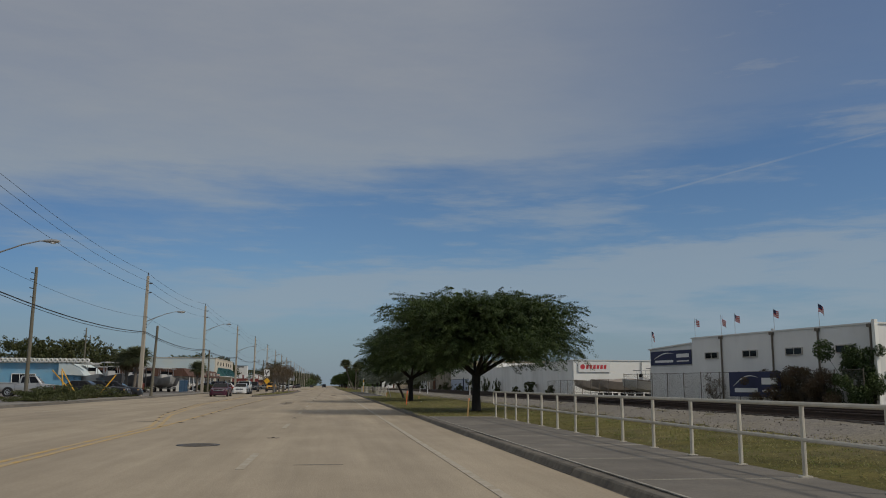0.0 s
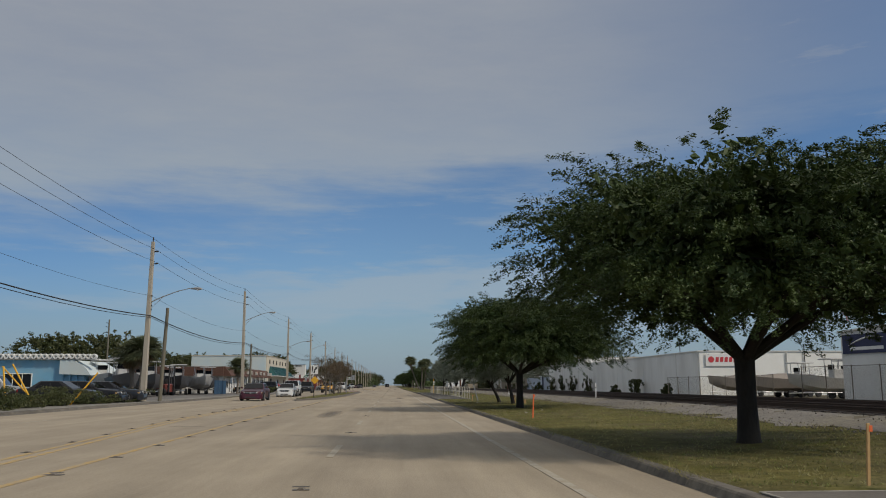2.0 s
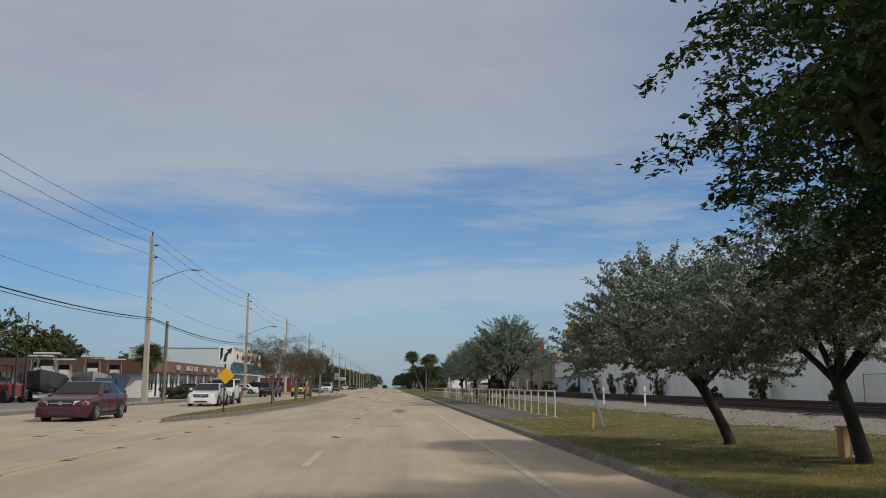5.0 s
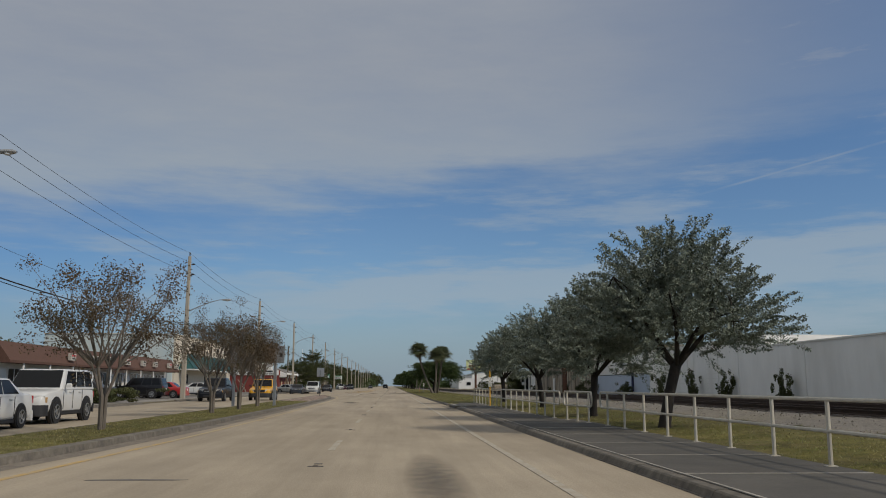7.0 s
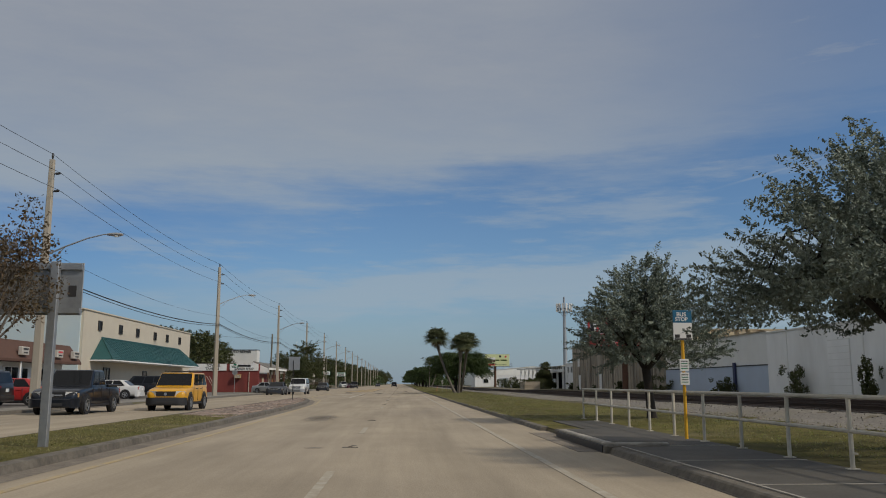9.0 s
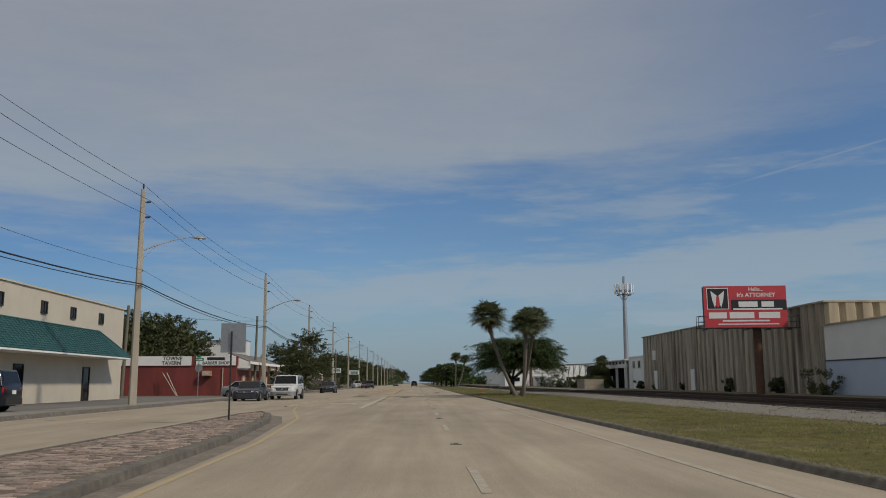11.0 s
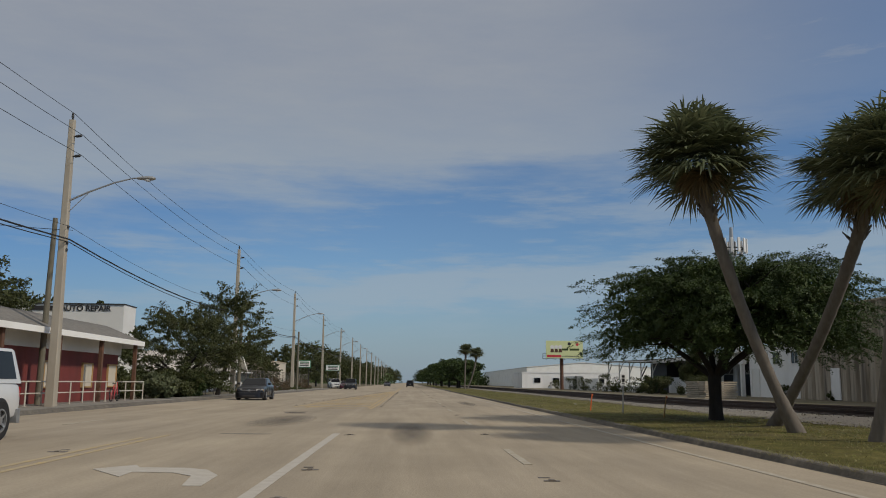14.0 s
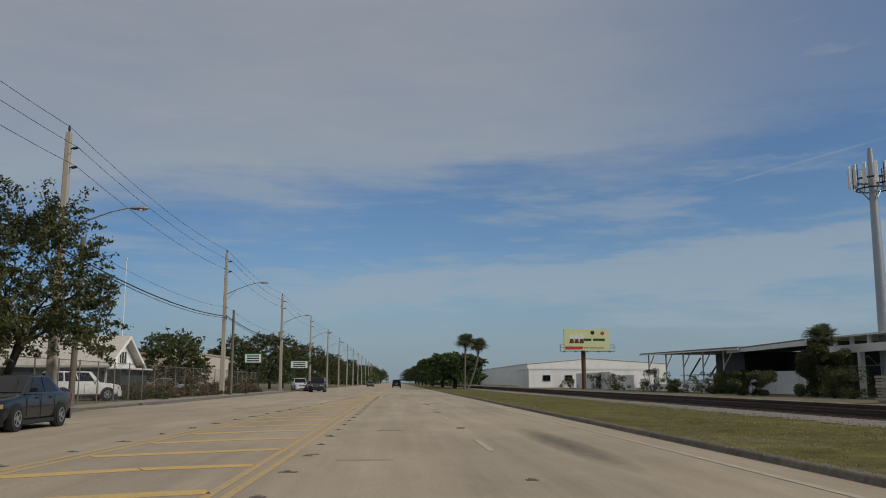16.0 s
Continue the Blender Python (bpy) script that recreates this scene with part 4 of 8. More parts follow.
part("slab", Shape().box(0.36, -1.0, 0.160, 1.20, 4.5, 0.05, 0, 0.02), M_FILLER, inlet)
part("slab_top", Shape().box(0.44, -1.0, 0.186, 1.02, 4.3, 0.012, 0, 0.004), M_SLAB_DARK, inlet)
# solid black block paints the darkness of the open slot
part("throat", Shape().box(0.20, -1.0, 0.035, 0.96, 4.4, 0.19), M_SIGNBLACK, inlet)
for yy in (-3.3, 1.35):
    part("cheek", Shape().box(0.26, yy, 0.04, 1.05, 0.22, 0.20, 0, 0.02), M_CURB, inlet)
part("wing", Shape().box(0.30, 2.15, 0.03, 0.70, 1.4, 0.17, 0, 0.03), M_CURB, inlet)
part("gutter_apron", Shape().box(-0.42, 0, -0.018, 0.52, 6.1, 0.05), M_GUTTER, inlet)

kerb_w = thing("kerb_west", pose(0, 0, 0), "grey concrete kerb by the shops and yards", "kerb", kind="structure")
KW = [(-15.95, 0.006), (-16.35, 0.0), (-16.42, 0.11), (-16.62, 0.125), (-16.62, -0.25), (-15.95, -0.25)]
onew = mesh_of("kerb_stone_west", Shape().prism(KW, "y", -1.49, 1.49), M_CURB)
for k in range(-2, 118):
    y = k * 3 + 1.5
    if any(a < y < b for a, b in ((108, 116), (150, 158), (178, 186), (226, 237), (283, 290))):
        continue
    ob = new("kerb_stone", onew)
    ob.parent = kerb_w
    ob.location = (0, y, 0)
walk_w = thing("pavement_west", pose(0, 0, 0), "pale concrete pavement slabs by the shops and yards", "pavement", kind="structure")
slabw = mesh_of("slab_west", Shape().box(0, 0, 0.045, 2.0, 2.985, 0.15, 0, 0.008), M_CONC)
for k in range(-2, 118):
    ob = new("slab", slabw)
    ob.parent = walk_w
    ob.location = (-17.64, k * 3 + 1.5, rp.uniform(-0.012, 0.008))
walk_e = thing("pavement_east", pose(0, 0, 0), "grey concrete pavement slabs behind the kerb", "pavement", kind="structure")
for ya, yb, xo in ((-14.0, 31.3, 6.50), (91.4, 121.8, 6.62), (121.8, 139.8, 6.10), (139.8, 150.2, 6.10)):
    xi = 4.66 if ya == 139.8 else 4.02
    n_s = max(1, round((yb - ya) / 3.0))
    ln = (yb - ya) / n_s
    # sections past y 50 take the darker concrete
    slabe = mesh_of("slab_east", Shape().box(0, 0, 0.0, xo - xi, ln - 0.02, 0.15, 0, 0.008), M_SLAB if ya < 50 else M_SLAB_DARK)
    for k in range(n_s):
        ob = new("slab", slabe)
        ob.parent = walk_e
        ob.matrix_basis = pose((xi + xo) / 2, ya + (k + 0.5) * ln, 0.050 + rp.uniform(-0.003, 0.003), rp.uniform(-0.05, 0.05), 0, 0)
joints = Shape()
for ya, yb, xo in ((-14.0, 31.3, 6.48), (91.4, 121.8, 6.60), (121.8, 139.8, 6.08)):
    n_s = max(1, round((yb - ya) / 3.0))
    for k in range(n_s + 1):
        joints.box((4.05 + xo) / 2, ya + k * (yb - ya) / n_s, 0.1245, xo - 4.05, 0.045, 0.012)
    joints.box(4.022, (ya + yb) / 2, 0.1245, 0.04, yb - ya, 0.012)
part("joint_filler", joints, M_FILLER, walk_e)

# railway: two tracks
for n, x in enumerate((13.2, 17.6)):
    track = thing("railway_track", pose(x + 0.72, 0, 0), "rusty railway track on dark sleepers in grey ballast", "railway track", "railway tracks", "structure")
    for dx_ in (-0.72, 0.72):
        s = Shape()
        ring = [(-0.075, 0), (0.075, 0), (0.075, 0.02), (0.012, 0.045), (0.012, 0.115), (0.036, 0.125), (0.036, 0.16), (-0.036, 0.16), (-0.036, 0.125), (-0.012, 0.115), (-0.012, 0.045), (-0.075, 0.02)]
        ys_ = list(range(-60, 420, 15)) + [500, 900]
        for y in ys_:
            s.v += [(dx_ + u, y, bed_z(y) + 0.10 + w) for u, w in ring]
        q = len(ring)
        s.f = [(j * q + i, j * q + (i + 1) % q, (j + 1) * q + (i + 1) % q, (j + 1) * q + i) for j in range(len(ys_) - 1) for i in range(q)]
        part("rail", s, M_RAILSTEEL, track)
    s = Shape()
    for k in range(760):
        y = -30 + k * 0.55
        s.box(0, y, bed_z(y) + 0.03, 2.5, 0.23, 0.15, rp.uniform(-1.5, 1.5))
    tagged(part("sleepers", s, M_SLEEPER, track), kind="stuff")

# loose stones and grass tufts
n = 17000
r2 = np.random.default_rng(5)
px_, py_ = 9.9 + 10.9 * r2.random(n) ** 2.2, -5 + 330 * r2.random(n)
s = Shape()
oct_ = np.array([(1, 0, 0), (0, 1, 0), (-1, 0, 0), (0, -1, 0), (0, 0, 1), (0, 0, -1)], float)
of = np.array([(0, 1, 4), (1, 2, 4), (2, 3, 4), (3, 0, 4), (1, 0, 5), (2, 1, 5), (3, 2, 5), (0, 3, 5)])
zz = np.array([land_z(a, b) + 0.035 for a, b in zip(px_, py_)])
size_ = 0.014 + 0.022 * r2.random((n, 1, 1))
v = oct_[None] * size_ * (0.6 + 0.8 * r2.random((n, 6, 1))) + np.stack([px_, py_, zz], 1)[:, None]
s.arrays(v.reshape(-1, 3), (of[None] + 6 * np.arange(n)[:, None, None]).reshape(-1, 3))
tagged(part("ballast_stones", s, M_BALLAST), "loose grey ballast stones beside the rails", "stones", kind="stuff")

n = 130000
gx_ = 4.1 + 6.95 * r2.random(n) ** 0.85
gy_ = -4 + 330 * r2.random(n)
gx_ += np.array([kerb_dx(y) for y in gy_]) * np.clip((7.0 - gx_) / 2.8, 0, 1)
keep = ~((gx_ < 6.6) & ((gy_ < 31.8) | ((gy_ > 91) & (gy_ < 151)))) & ~((gx_ < 6.0) & (gy_ > 139) & (gy_ < 147))
patchy = 0.45 * np.sin(gx_ * 1.9 + 1.3 * np.sin(gy_ * 0.55)) * np.sin(gy_ * 0.8 + 1.1 * np.sin(gx_ * 1.4))
keep &= patchy > -0.25 + 0.4 * r2.random(n) - 0.2
gx_, gy_ = gx_[keep], gy_[keep]
n = len(gx_)
gz_ = np.array([land_z(a, b) + 0.015 for a, b in zip(gx_, gy_)])
h_ = (0.02 + 0.035 * r2.random(n))
ang = r2.random(n) * 6.28
root = np.stack([gx_, gy_, gz_], 1)
sd = np.stack([np.cos(ang), np.sin(ang), 0 * ang], 1) * (0.008 + 0.012 * r2.random((n, 1)))
tip = root + np.stack([0.03 * r2.normal(size=n), 0.03 * r2.normal(size=n), h_], 1)
v = np.stack([root - sd, root + sd, tip], 1).reshape(-1, 3)
tagged(part("grass_tufts", Shape().arrays(v, np.arange(n * 3).reshape(-1, 3)), M_BLADE), "short patchy grass tufts on the verge", "grass", kind="stuff")

# clumps of coarser grass and weeds
for nm, mat_, cnt, lab in (("grass_clumps", M_BLADE, 9000, "coarse yellowish grass clumps on the verge"), ("lawn_weeds", M_WEED, 7000, "low green weeds scattered through the verge")):
    cx_ = 4.28 + 5.5 * r2.random(cnt) ** 0.9
    cy_ = -4 + 330 * r2.random(cnt)
    cx_ += np.array([kerb_dx(y) for y in cy_]) * np.clip((7.0 - cx_) / 2.7, 0, 1)
    pat = np.sin(cx_ * 1.3 + 2 * np.sin(cy_ * 0.37)) * np.sin(cy_ * 0.61 + 1.7 * np.sin(cx_ * 0.9)) + 0.5 * r2.normal(size=cnt)
    ok = (pat > 0.1) & ~((cx_ < 6.65) & ((cy_ < 31.8) | ((cy_ > 91) & (cy_ < 151))))
    cx_, cy_ = cx_[ok], cy_[ok]
    m_ = 9
    bx_ = np.repeat(cx_, m_) + 0.06 * r2.normal(size=len(cx_) * m_)
    by_ = np.repeat(cy_, m_) + 0.06 * r2.normal(size=len(cx_) * m_)
    bz_ = np.array([land_z(a, b) + 0.018 for a, b in zip(bx_, by_)])
    base_ = np.stack([bx_, by_, bz_], 1)
    q_ = len(bx_)
    an_ = r2.random(q_) * 6.28
    sd_ = np.stack([np.cos(an_), np.sin(an_), 0 * an_], 1) * (0.006 + 0.008 * r2.random((q_, 1)))
    tp_ = base_ + np.stack([0.03 * r2.normal(size=q_), 0.03 * r2.normal(size=q_), 0.015 + 0.03 * r2.random(q_)], 1)
    tagged(part(nm, Shape().arrays(np.stack([base_ - sd_, base_ + sd_, tp_], 1).reshape(-1, 3), np.arange(q_ * 3).reshape(-1, 3)), mat_), lab, "grass", kind="stuff")

# ragged grass hanging over the back of the kerb
n = 26000
ey_ = 32 + 300 * r2.random(n)
ex_ = np.array([kerb_dx(y) for y in ey_]) + 4.17 + 0.07 * r2.normal(size=n)
ok = ~((ey_ > 91) & (ey_ < 152)) & (np.sin(ey_ * 2.3) + np.sin(ey_ * 0.71 + 1) + 0.9 * r2.normal(size=n) > -0.4)
ex_, ey_ = ex_[ok], ey_[ok]
n = len(ex_)
root = np.stack([ex_, ey_, 0 * ex_ + 0.085], 1)
ang = r2.random(n) * 6.28
sd = np.stack([np.cos(ang), np.sin(ang), 0 * ang], 1) * 0.009
tip = root + np.stack([-0.04 + 0.05 * r2.normal(size=n), 0.05 * r2.normal(size=n), 0.035 + 0.05 * r2.random(n)], 1)
tagged(part("kerb_edge_grass", Shape().arrays(np.stack([root - sd, root + sd, tip], 1).reshape(-1, 3), np.arange(n * 3).reshape(-1, 3)), M_BLADE), "ragged grass growing over the edge of the kerb", "grass", kind="stuff")

# litter and pale leaves on the verge
for k, (x, y) in enumerate([(5.6, 57), (6.8, 60), (7.6, 73.5), (5.6, 77), (6.4, 140), (7.2, 137.5), (8.0, 262), (7.4, 268), (6.6, 258), (9.2, 280), (5.4, 215)]):
    q = rp.uniform(0.06, 0.12)
    s = Shape().prism([(q * math.cos(a) * rp.uniform(0.5, 1), q * math.sin(a) * rp.uniform(0.4, 0.9)) for a in np.linspace(0, 6.28, 8)[:-1]], "z", 0.0, 0.03)
    t = tagged(part("litter", s, M_OLDSIGN, m=pose(x, y, land_z(x, y) + 0.02, rp.uniform(-20, 20), 10, rp.uniform(0, 90))), "crumpled white litter on the grass verge", "litter", "litter on the verge")

# ---- median island ----
OUT = [(-7.6, 90.5), (-6.4, 97), (-5.75, 108), (-5.45, 118), (-5.45, 150), (-5.5, 166), (-5.8, 176), (-6.5, 185), (-7.3, 190), (-8.1, 192.5), (-8.55, 190), (-8.5, 184), (-8.4, 150), (-8.35, 110), (-8.1, 95)]


def inset(poly, d):
    c = []
    n_ = len(poly)
    for i in range(n_):
        p, a, b = Vector(poly[i]), Vector(poly[i - 1]), Vector(poly[(i + 1) % n_])
        t1, t2 = (p - a).normalized(), (b - p).normalized()
        nn = (Vector((-t1.y, t1.x)) + Vector((-t2.y, t2.x))).normalized()
        c.append(tuple(p + nn * d))
    return c


island = thing("median_island", pose(0, 0, 0), "kerbed grass median with a paved far end", "median", kind="structure")
INN = inset(OUT, 0.2)
s = Shape()
n_ = len(OUT)
FOOT = inset(OUT, -0.04)
s.v = [(*p, -0.1) for p in FOOT] + [(*p, 0.13) for p in OUT] + [(*p, 0.15) for p in INN] + [(*p, 0.05) for p in INN]
s.f = [(L * n_ + i, L * n_ + (i + 1) % n_, (L + 1) * n_ + (i + 1) % n_, (L + 1) * n_ + i) for L in range(3) for i in range(n_)]
part("kerb", s, M_CURB, island)
DIRT = inset(OUT, -0.42)
s = Shape()
s.v = [(*p, 0.003) for p in DIRT] + [(*p, 0.012) for p in inset(OUT, -0.03)]
s.f = [(i, (i + 1) % n_, n_ + (i + 1) % n_, n_ + i) for i in range(n_)]
part("gutter_dirt", s, M_GUTTER, island)
grass_poly = [INN[0], INN[1], INN[2], INN[3], INN[4], (-5.75, 152.6), (-8.22, 155.9), INN[12], INN[13]]
part("turf", Shape().prism(grass_poly, "z", 0.0, 0.145), M_GRASS, island)
bed = Shape()
bed_y = [152.0 + 2.0 * k for k in range(21)]
WEST = lambda y: float(np.interp(y, [150, 184, 190, 192], [-8.2, -8.28, -8.3, -8.0]))
EAST = lambda y: float(np.interp(y, [150, 166, 176, 185, 190, 192], [-5.68, -5.72, -6.02, -6.72, -7.52, -8.0]))
bed.v = [(f(y) + d, y, 0.128) for y in bed_y for f, d in ((WEST, -0.06), (EAST, 0.06))]
bed.f = [(2 * k, 2 * k + 1, 2 * k + 3, 2 * k + 2) for k in range(len(bed_y) - 1)]
part("paving_bed", bed, M_DIRT, island)
pv, pf = [], []
for j in range(300):
    for i in range(14):
        y, x = 152.4 + 0.13 * j, -8.55 + 0.205 * i + (0.1 if j % 2 else 0)
        lo, hi = WEST(y), EAST(y)
        edge = 152.6 + (-5.76 - x) * 1.34
        if not (lo + 0.1 < x < hi - 0.1) or y < edge + 0.1 or rp.random() < 0.10 + 0.12 * math.sin(y * 0.9 + x) * math.sin(y * 0.33):
            continue
        k0, zt = len(pv), 0.142 + rp.uniform(-0.008, 0.010)
        tx, ty = rp.uniform(-0.006, 0.006), rp.uniform(-0.006, 0.006)
        for dx_, dy_ in ((-1, -1), (1, -1), (1, 1), (-1, 1)):
            pv.append((x + dx_ * 0.096, y + dy_ * 0.061, 0.1))
        for dx_, dy_ in ((-1, -1), (1, -1), (1, 1), (-1, 1)):
            pv.append((x + dx_ * (0.093 - 0.008 * rp.random()), y + dy_ * (0.059 - 0.006 * rp.random()), zt + tx * dx_ + ty * dy_))
        pf += [(k0 + 4, k0 + 5, k0 + 6, k0 + 7)] + [(k0 + q, k0 + (q + 1) % 4, k0 + 4 + (q + 1) % 4, k0 + 4 + q) for q in range(4)]
s = Shape()
s.v, s.f = pv, pf
tagged(part("pavers", s, material("faded_red_paver", (0.37, 0.275, 0.22), (0.25, 0.20, 0.165), rough=0.9, scale=2.2, bump=0.4, stain=(0.17, 0.15, 0.12), stain_scale=0.5, stain_amt=0.8, island=0.4), island), kind="stuff")
n = 16000
ix, iy = -8.1 + 2.4 * r2.random(n), 95 + 60 * r2.random(n)
root = np.stack([ix, iy, 0 * ix + 0.14], 1)
ang = r2.random(n) * 6.28
sd = np.stack([np.cos(ang), np.sin(ang), 0 * ang], 1) * 0.011
tip = root + np.stack([0.05 * r2.normal(size=n), 0.05 * r2.normal(size=n), 0.02 + 0.04 * r2.random(n)], 1)
ok = ix < np.interp(iy, [95, 108, 118, 156], [-6.9, -6.0, -5.75, -5.8])
v = np.stack([root - sd, root + sd, tip], 1)[ok].reshape(-1, 3)
tagged(part("median_grass_tufts", Shape().arrays(v, np.arange(len(v)).reshape(-1, 3)), M_BLADE), "short dry grass tufts on the median", "grass", kind="stuff")

# ---- utility poles, street lamps, cables ----
POLE_X = -17.72
POLE_Y = [2.0, 43.0, 84.1, 123.8, 166.2, 205.7, 246.0, 282.0, 318.2, 355, 392, 429, 466, 503, 540, 577, 614, 660, 706, 752]


def utility_pole(y, h=12.35, lamp_z=9.75, x=POLE_X, lean=0.0):
    t = thing("utility_pole", pose(x, y, 0.1, 0, lean, 0), "tall pale concrete utility pole with a cobra-head lamp", "utility pole", "roadside utility poles")
    s = Shape()
    ring = lambda w, c: [(-w + c, -w), (w - c, -w), (w, -w + c), (w, w - c), (w - c, w), (-w + c, w), (-w, w - c), (-w, -w + c)]
    for z, w in ((-0.3, 0.20), (h, 0.115)):
        s.v += [(a, b, z) for a, b in ring(w, 0.03)]
    s.f = [(i, (i + 1) % 8, 8 + (i + 1) % 8, 8 + i) for i in range(8)] + [tuple(range(8, 16))]
    part("shaft", s, M_POLE, t)
    part("top_pin", Shape().tube([(0, 0, h), (0, 0, h + 0.12), (0, 0, h + 0.16), (0, 0, h + 0.34)], [0.02, 0.05, 0.06, 0.04], 8), M_DARK, t)
    for z in (h - 0.75, h - 1.65):
        part("insulator", Shape().tube([(0.1, 0, z), (0.2, 0, z + 0.02), (0.22, 0, z + 0.02), (0.42, 0, z + 0.05), (0.46, 0, z + 0.06)], [0.03, 0.03, 0.065, 0.06, 0.03], 8), M_DARK, t)
    for z in (6.6, 6.9, 7.6):
        part("cable_clamp", Shape().box(0.15, 0, z, 0.10, 0.16, 0.12, 0, 0.02), M_DARK, t)
    if lamp_z:
        a = [(0.12, 0, lamp_z - 1.0), (0.9, 0, lamp_z - 0.62), (2.0, 0, lamp_z - 0.18), (2.8, 0, lamp_z + 0.03), (3.05, 0, lamp_z + 0.03)]
        part("lamp_arm", Shape().tube(a, [0.045, 0.04, 0.035, 0.03, 0.03], 8), M_GALV, t, smooth=True)
        part("arm_brace", Shape().tube([(0.12, 0, lamp_z - 1.5), (0.95, 0, lamp_z - 0.62)], 0.018, 6), M_GALV, t)
        hd = Shape()
        st = [(2.95, 0.05, 0.05), (3.1, 0.09, 0.075), (3.35, 0.15, 0.10), (3.6, 0.14, 0.09), (3.75, 0.06, 0.04)]
        for X, w, d in st:
            hd.v += [(X, w * math.cos(q), lamp_z + 0.03 + d * math.sin(q)) for q in np.linspace(0, 2 * math.pi, 11)[:-1]]
        hd.f = [(L * 10 + i, L * 10 + (i + 1) % 10, (L + 1) * 10 + (i + 1) % 10, (L + 1) * 10 + i) for L in range(4) for i in range(10)] + [tuple(range(40, 50)), tuple(range(9, -1, -1))]
        part("lamp_head", hd, M_GALV, t, "grey cobra-head lamp housing", smooth=True)
        part("lens", Shape().disc((3.42, 0, lamp_z - 0.06), (0, 0, 1), 0, 0.12, 0.06, 14), M_LAMPGLASS, t)
    return t


base_pole = None
for y in POLE_Y:
    if y in (43.0, 166.2, 282.0):
        utility_pole(y, 12.35, {43.0: 8.1, 166.2: 8.5, 282.0: 8.85}[y], POLE_X + (0.8 if y == 43.0 else 0))
    elif y == 84.1:
        utility_pole(y, 11.6, 8.15, lean=0.6)
    elif base_pole is None:
        base_pole = utility_pole(y)
    else:
        copy_thing(base_pole, pose(POLE_X, y, 0.1, 0, rp.uniform(-0.35, 0.35), 30 if y == 205.7 else 0))


def cable(name, pts, radius, sag, label):
    """A cable hung from point to point."""
    path = []
    for a, b in zip(pts, pts[1:]):
        a, b = Vector(a), Vector(b)
        for u in np.linspace(0, 1, 11)[:-1]:
            path.append(a.lerp(b, u) - Vector((0, 0, 4 * sag * u * (1 - u))))
    path.append(Vector(pts[-1]))
    return tagged(part(name, Shape().tube(path, radius, 5), M_CABLE), label, "cable", "overhead cables")


HT = lambda y: 11.75 if y == 84.1 else 12.45
for off, dz_, rad in ((0.0, 0.30, 0.012), (0.44, -0.68, 0.012), (0.44, -1.58, 0.012)):
    cable("power_cable", [(POLE_X + off, y, HT(y) + dz_) for y in POLE_Y], rad, 0.55, "thin dark power cable strung between the poles")
TZ = lambda y: float(np.interp(y, [0, 84, 124, 166, 206, 246, 282, 320], [6.5, 6.25, 6.25, 6.55, 6.9, 7.15, 7.0, 6.9]))
cable("telephone_cable", [(POLE_X + 0.22, y, TZ(y)) for y in POLE_Y], 0.035, 0.55, "thick black telephone cable sagging between the poles")
cable("telephone_cable", [(POLE_X + 0.22, y, TZ(y) - 0.12) for y in POLE_Y], 0.020, 0.62, "black telephone cable sagging between the poles")
cable("service_cable", [(POLE_X + 0.22, y, 7.7) for y in POLE_Y], 0.009, 0.6, "thin grey service cable strung between the poles")


def wooden_pole(x, y, h, r=0.14, lx=0.0, ly=0.0, gear=False):
    t = thing("wooden_pole", pose(x, y, 0.05), "weathered grey wooden pole by the pavement", "utility pole", "wooden poles")
    part("shaft", Shape().tube([(0, 0, -0.2), (lx * 0.5, ly * 0.5, h * 0.5), (lx, ly, h)], [r, r * 0.9, r * 0.75], 12), M_WOODPOLE, t, smooth=True)
    if gear:
        for z, dxx in ((h - 0.5, -0.35), (h - 1.0, -0.4), (h - 1.7, -0.4), (h - 2.4, -0.3)):
            part("bracket", Shape().tube([(lx, ly, z), (lx + dxx, ly, z + 0.08)], [0.02, 0.05], 6), M_DARK, t)
    else:
        part("cap", Shape().disc((lx, ly, h + 0.01), (0, 0, 1), 0, r * 0.8, 0.03, 12), M_GALV, t)
    return t


wooden_pole(-22.75, 68.4, 10.2, 0.15, 0.03, 0, True)
wooden_pole(-17.0, 85.8, 6.9, 0.15, 0.25, 0)
wooden_pole(-17.6, 128.5, 6.3, 0.15, 0, 0)
wooden_pole(-18.95, 247.6, 8.3, 0.14, 0.1, 0)
wooden_pole(-17.75, 284.5, 8.0, 0.15, 0.05, 0)
wooden_pole(-17.4, 320.5, 7.6, 0.14, 0.0, 0)
wooden_pole(-29.5, 238.0, 8.6, 0.17, 0.25, 0, True)
wooden_pole(-36.0, 131.0, 9.5, 0.12, 0, 0, True)
wooden_pole(-46.0, 170.0, 10.5, 0.13, 0, 0, True)
wooden_pole(-40.0, 230.0, 8.5, 0.12, 0, 0, True)
for xa, ya, xb, yb, zb in ((-19.2, 66.0, -19.6, 66.3, 2.1), (-19.0, 69.0, -20.6, 69.6, 2.3), (-19.8, 71.5, -21.6, 70.6, 2.2), (-18.9, 73.5, -17.6, 74.2, 1.9)):
    gw = thing("guy_wire_guard", pose(xa, ya, 0.1), "leaning yellow plastic guard on a guy wire", "wire guard", "guy wire guards")
    part("sleeve", Shape().tube([(0, 0, -0.05), (xb - xa, yb - ya, zb)], 0.045, 8), M_SIGNYELLOW, gw)
    part("anchor_rod", Shape().tube([(0, 0, -0.2), (0, 0, 0.12)], 0.02, 6), M_GALV, gw)
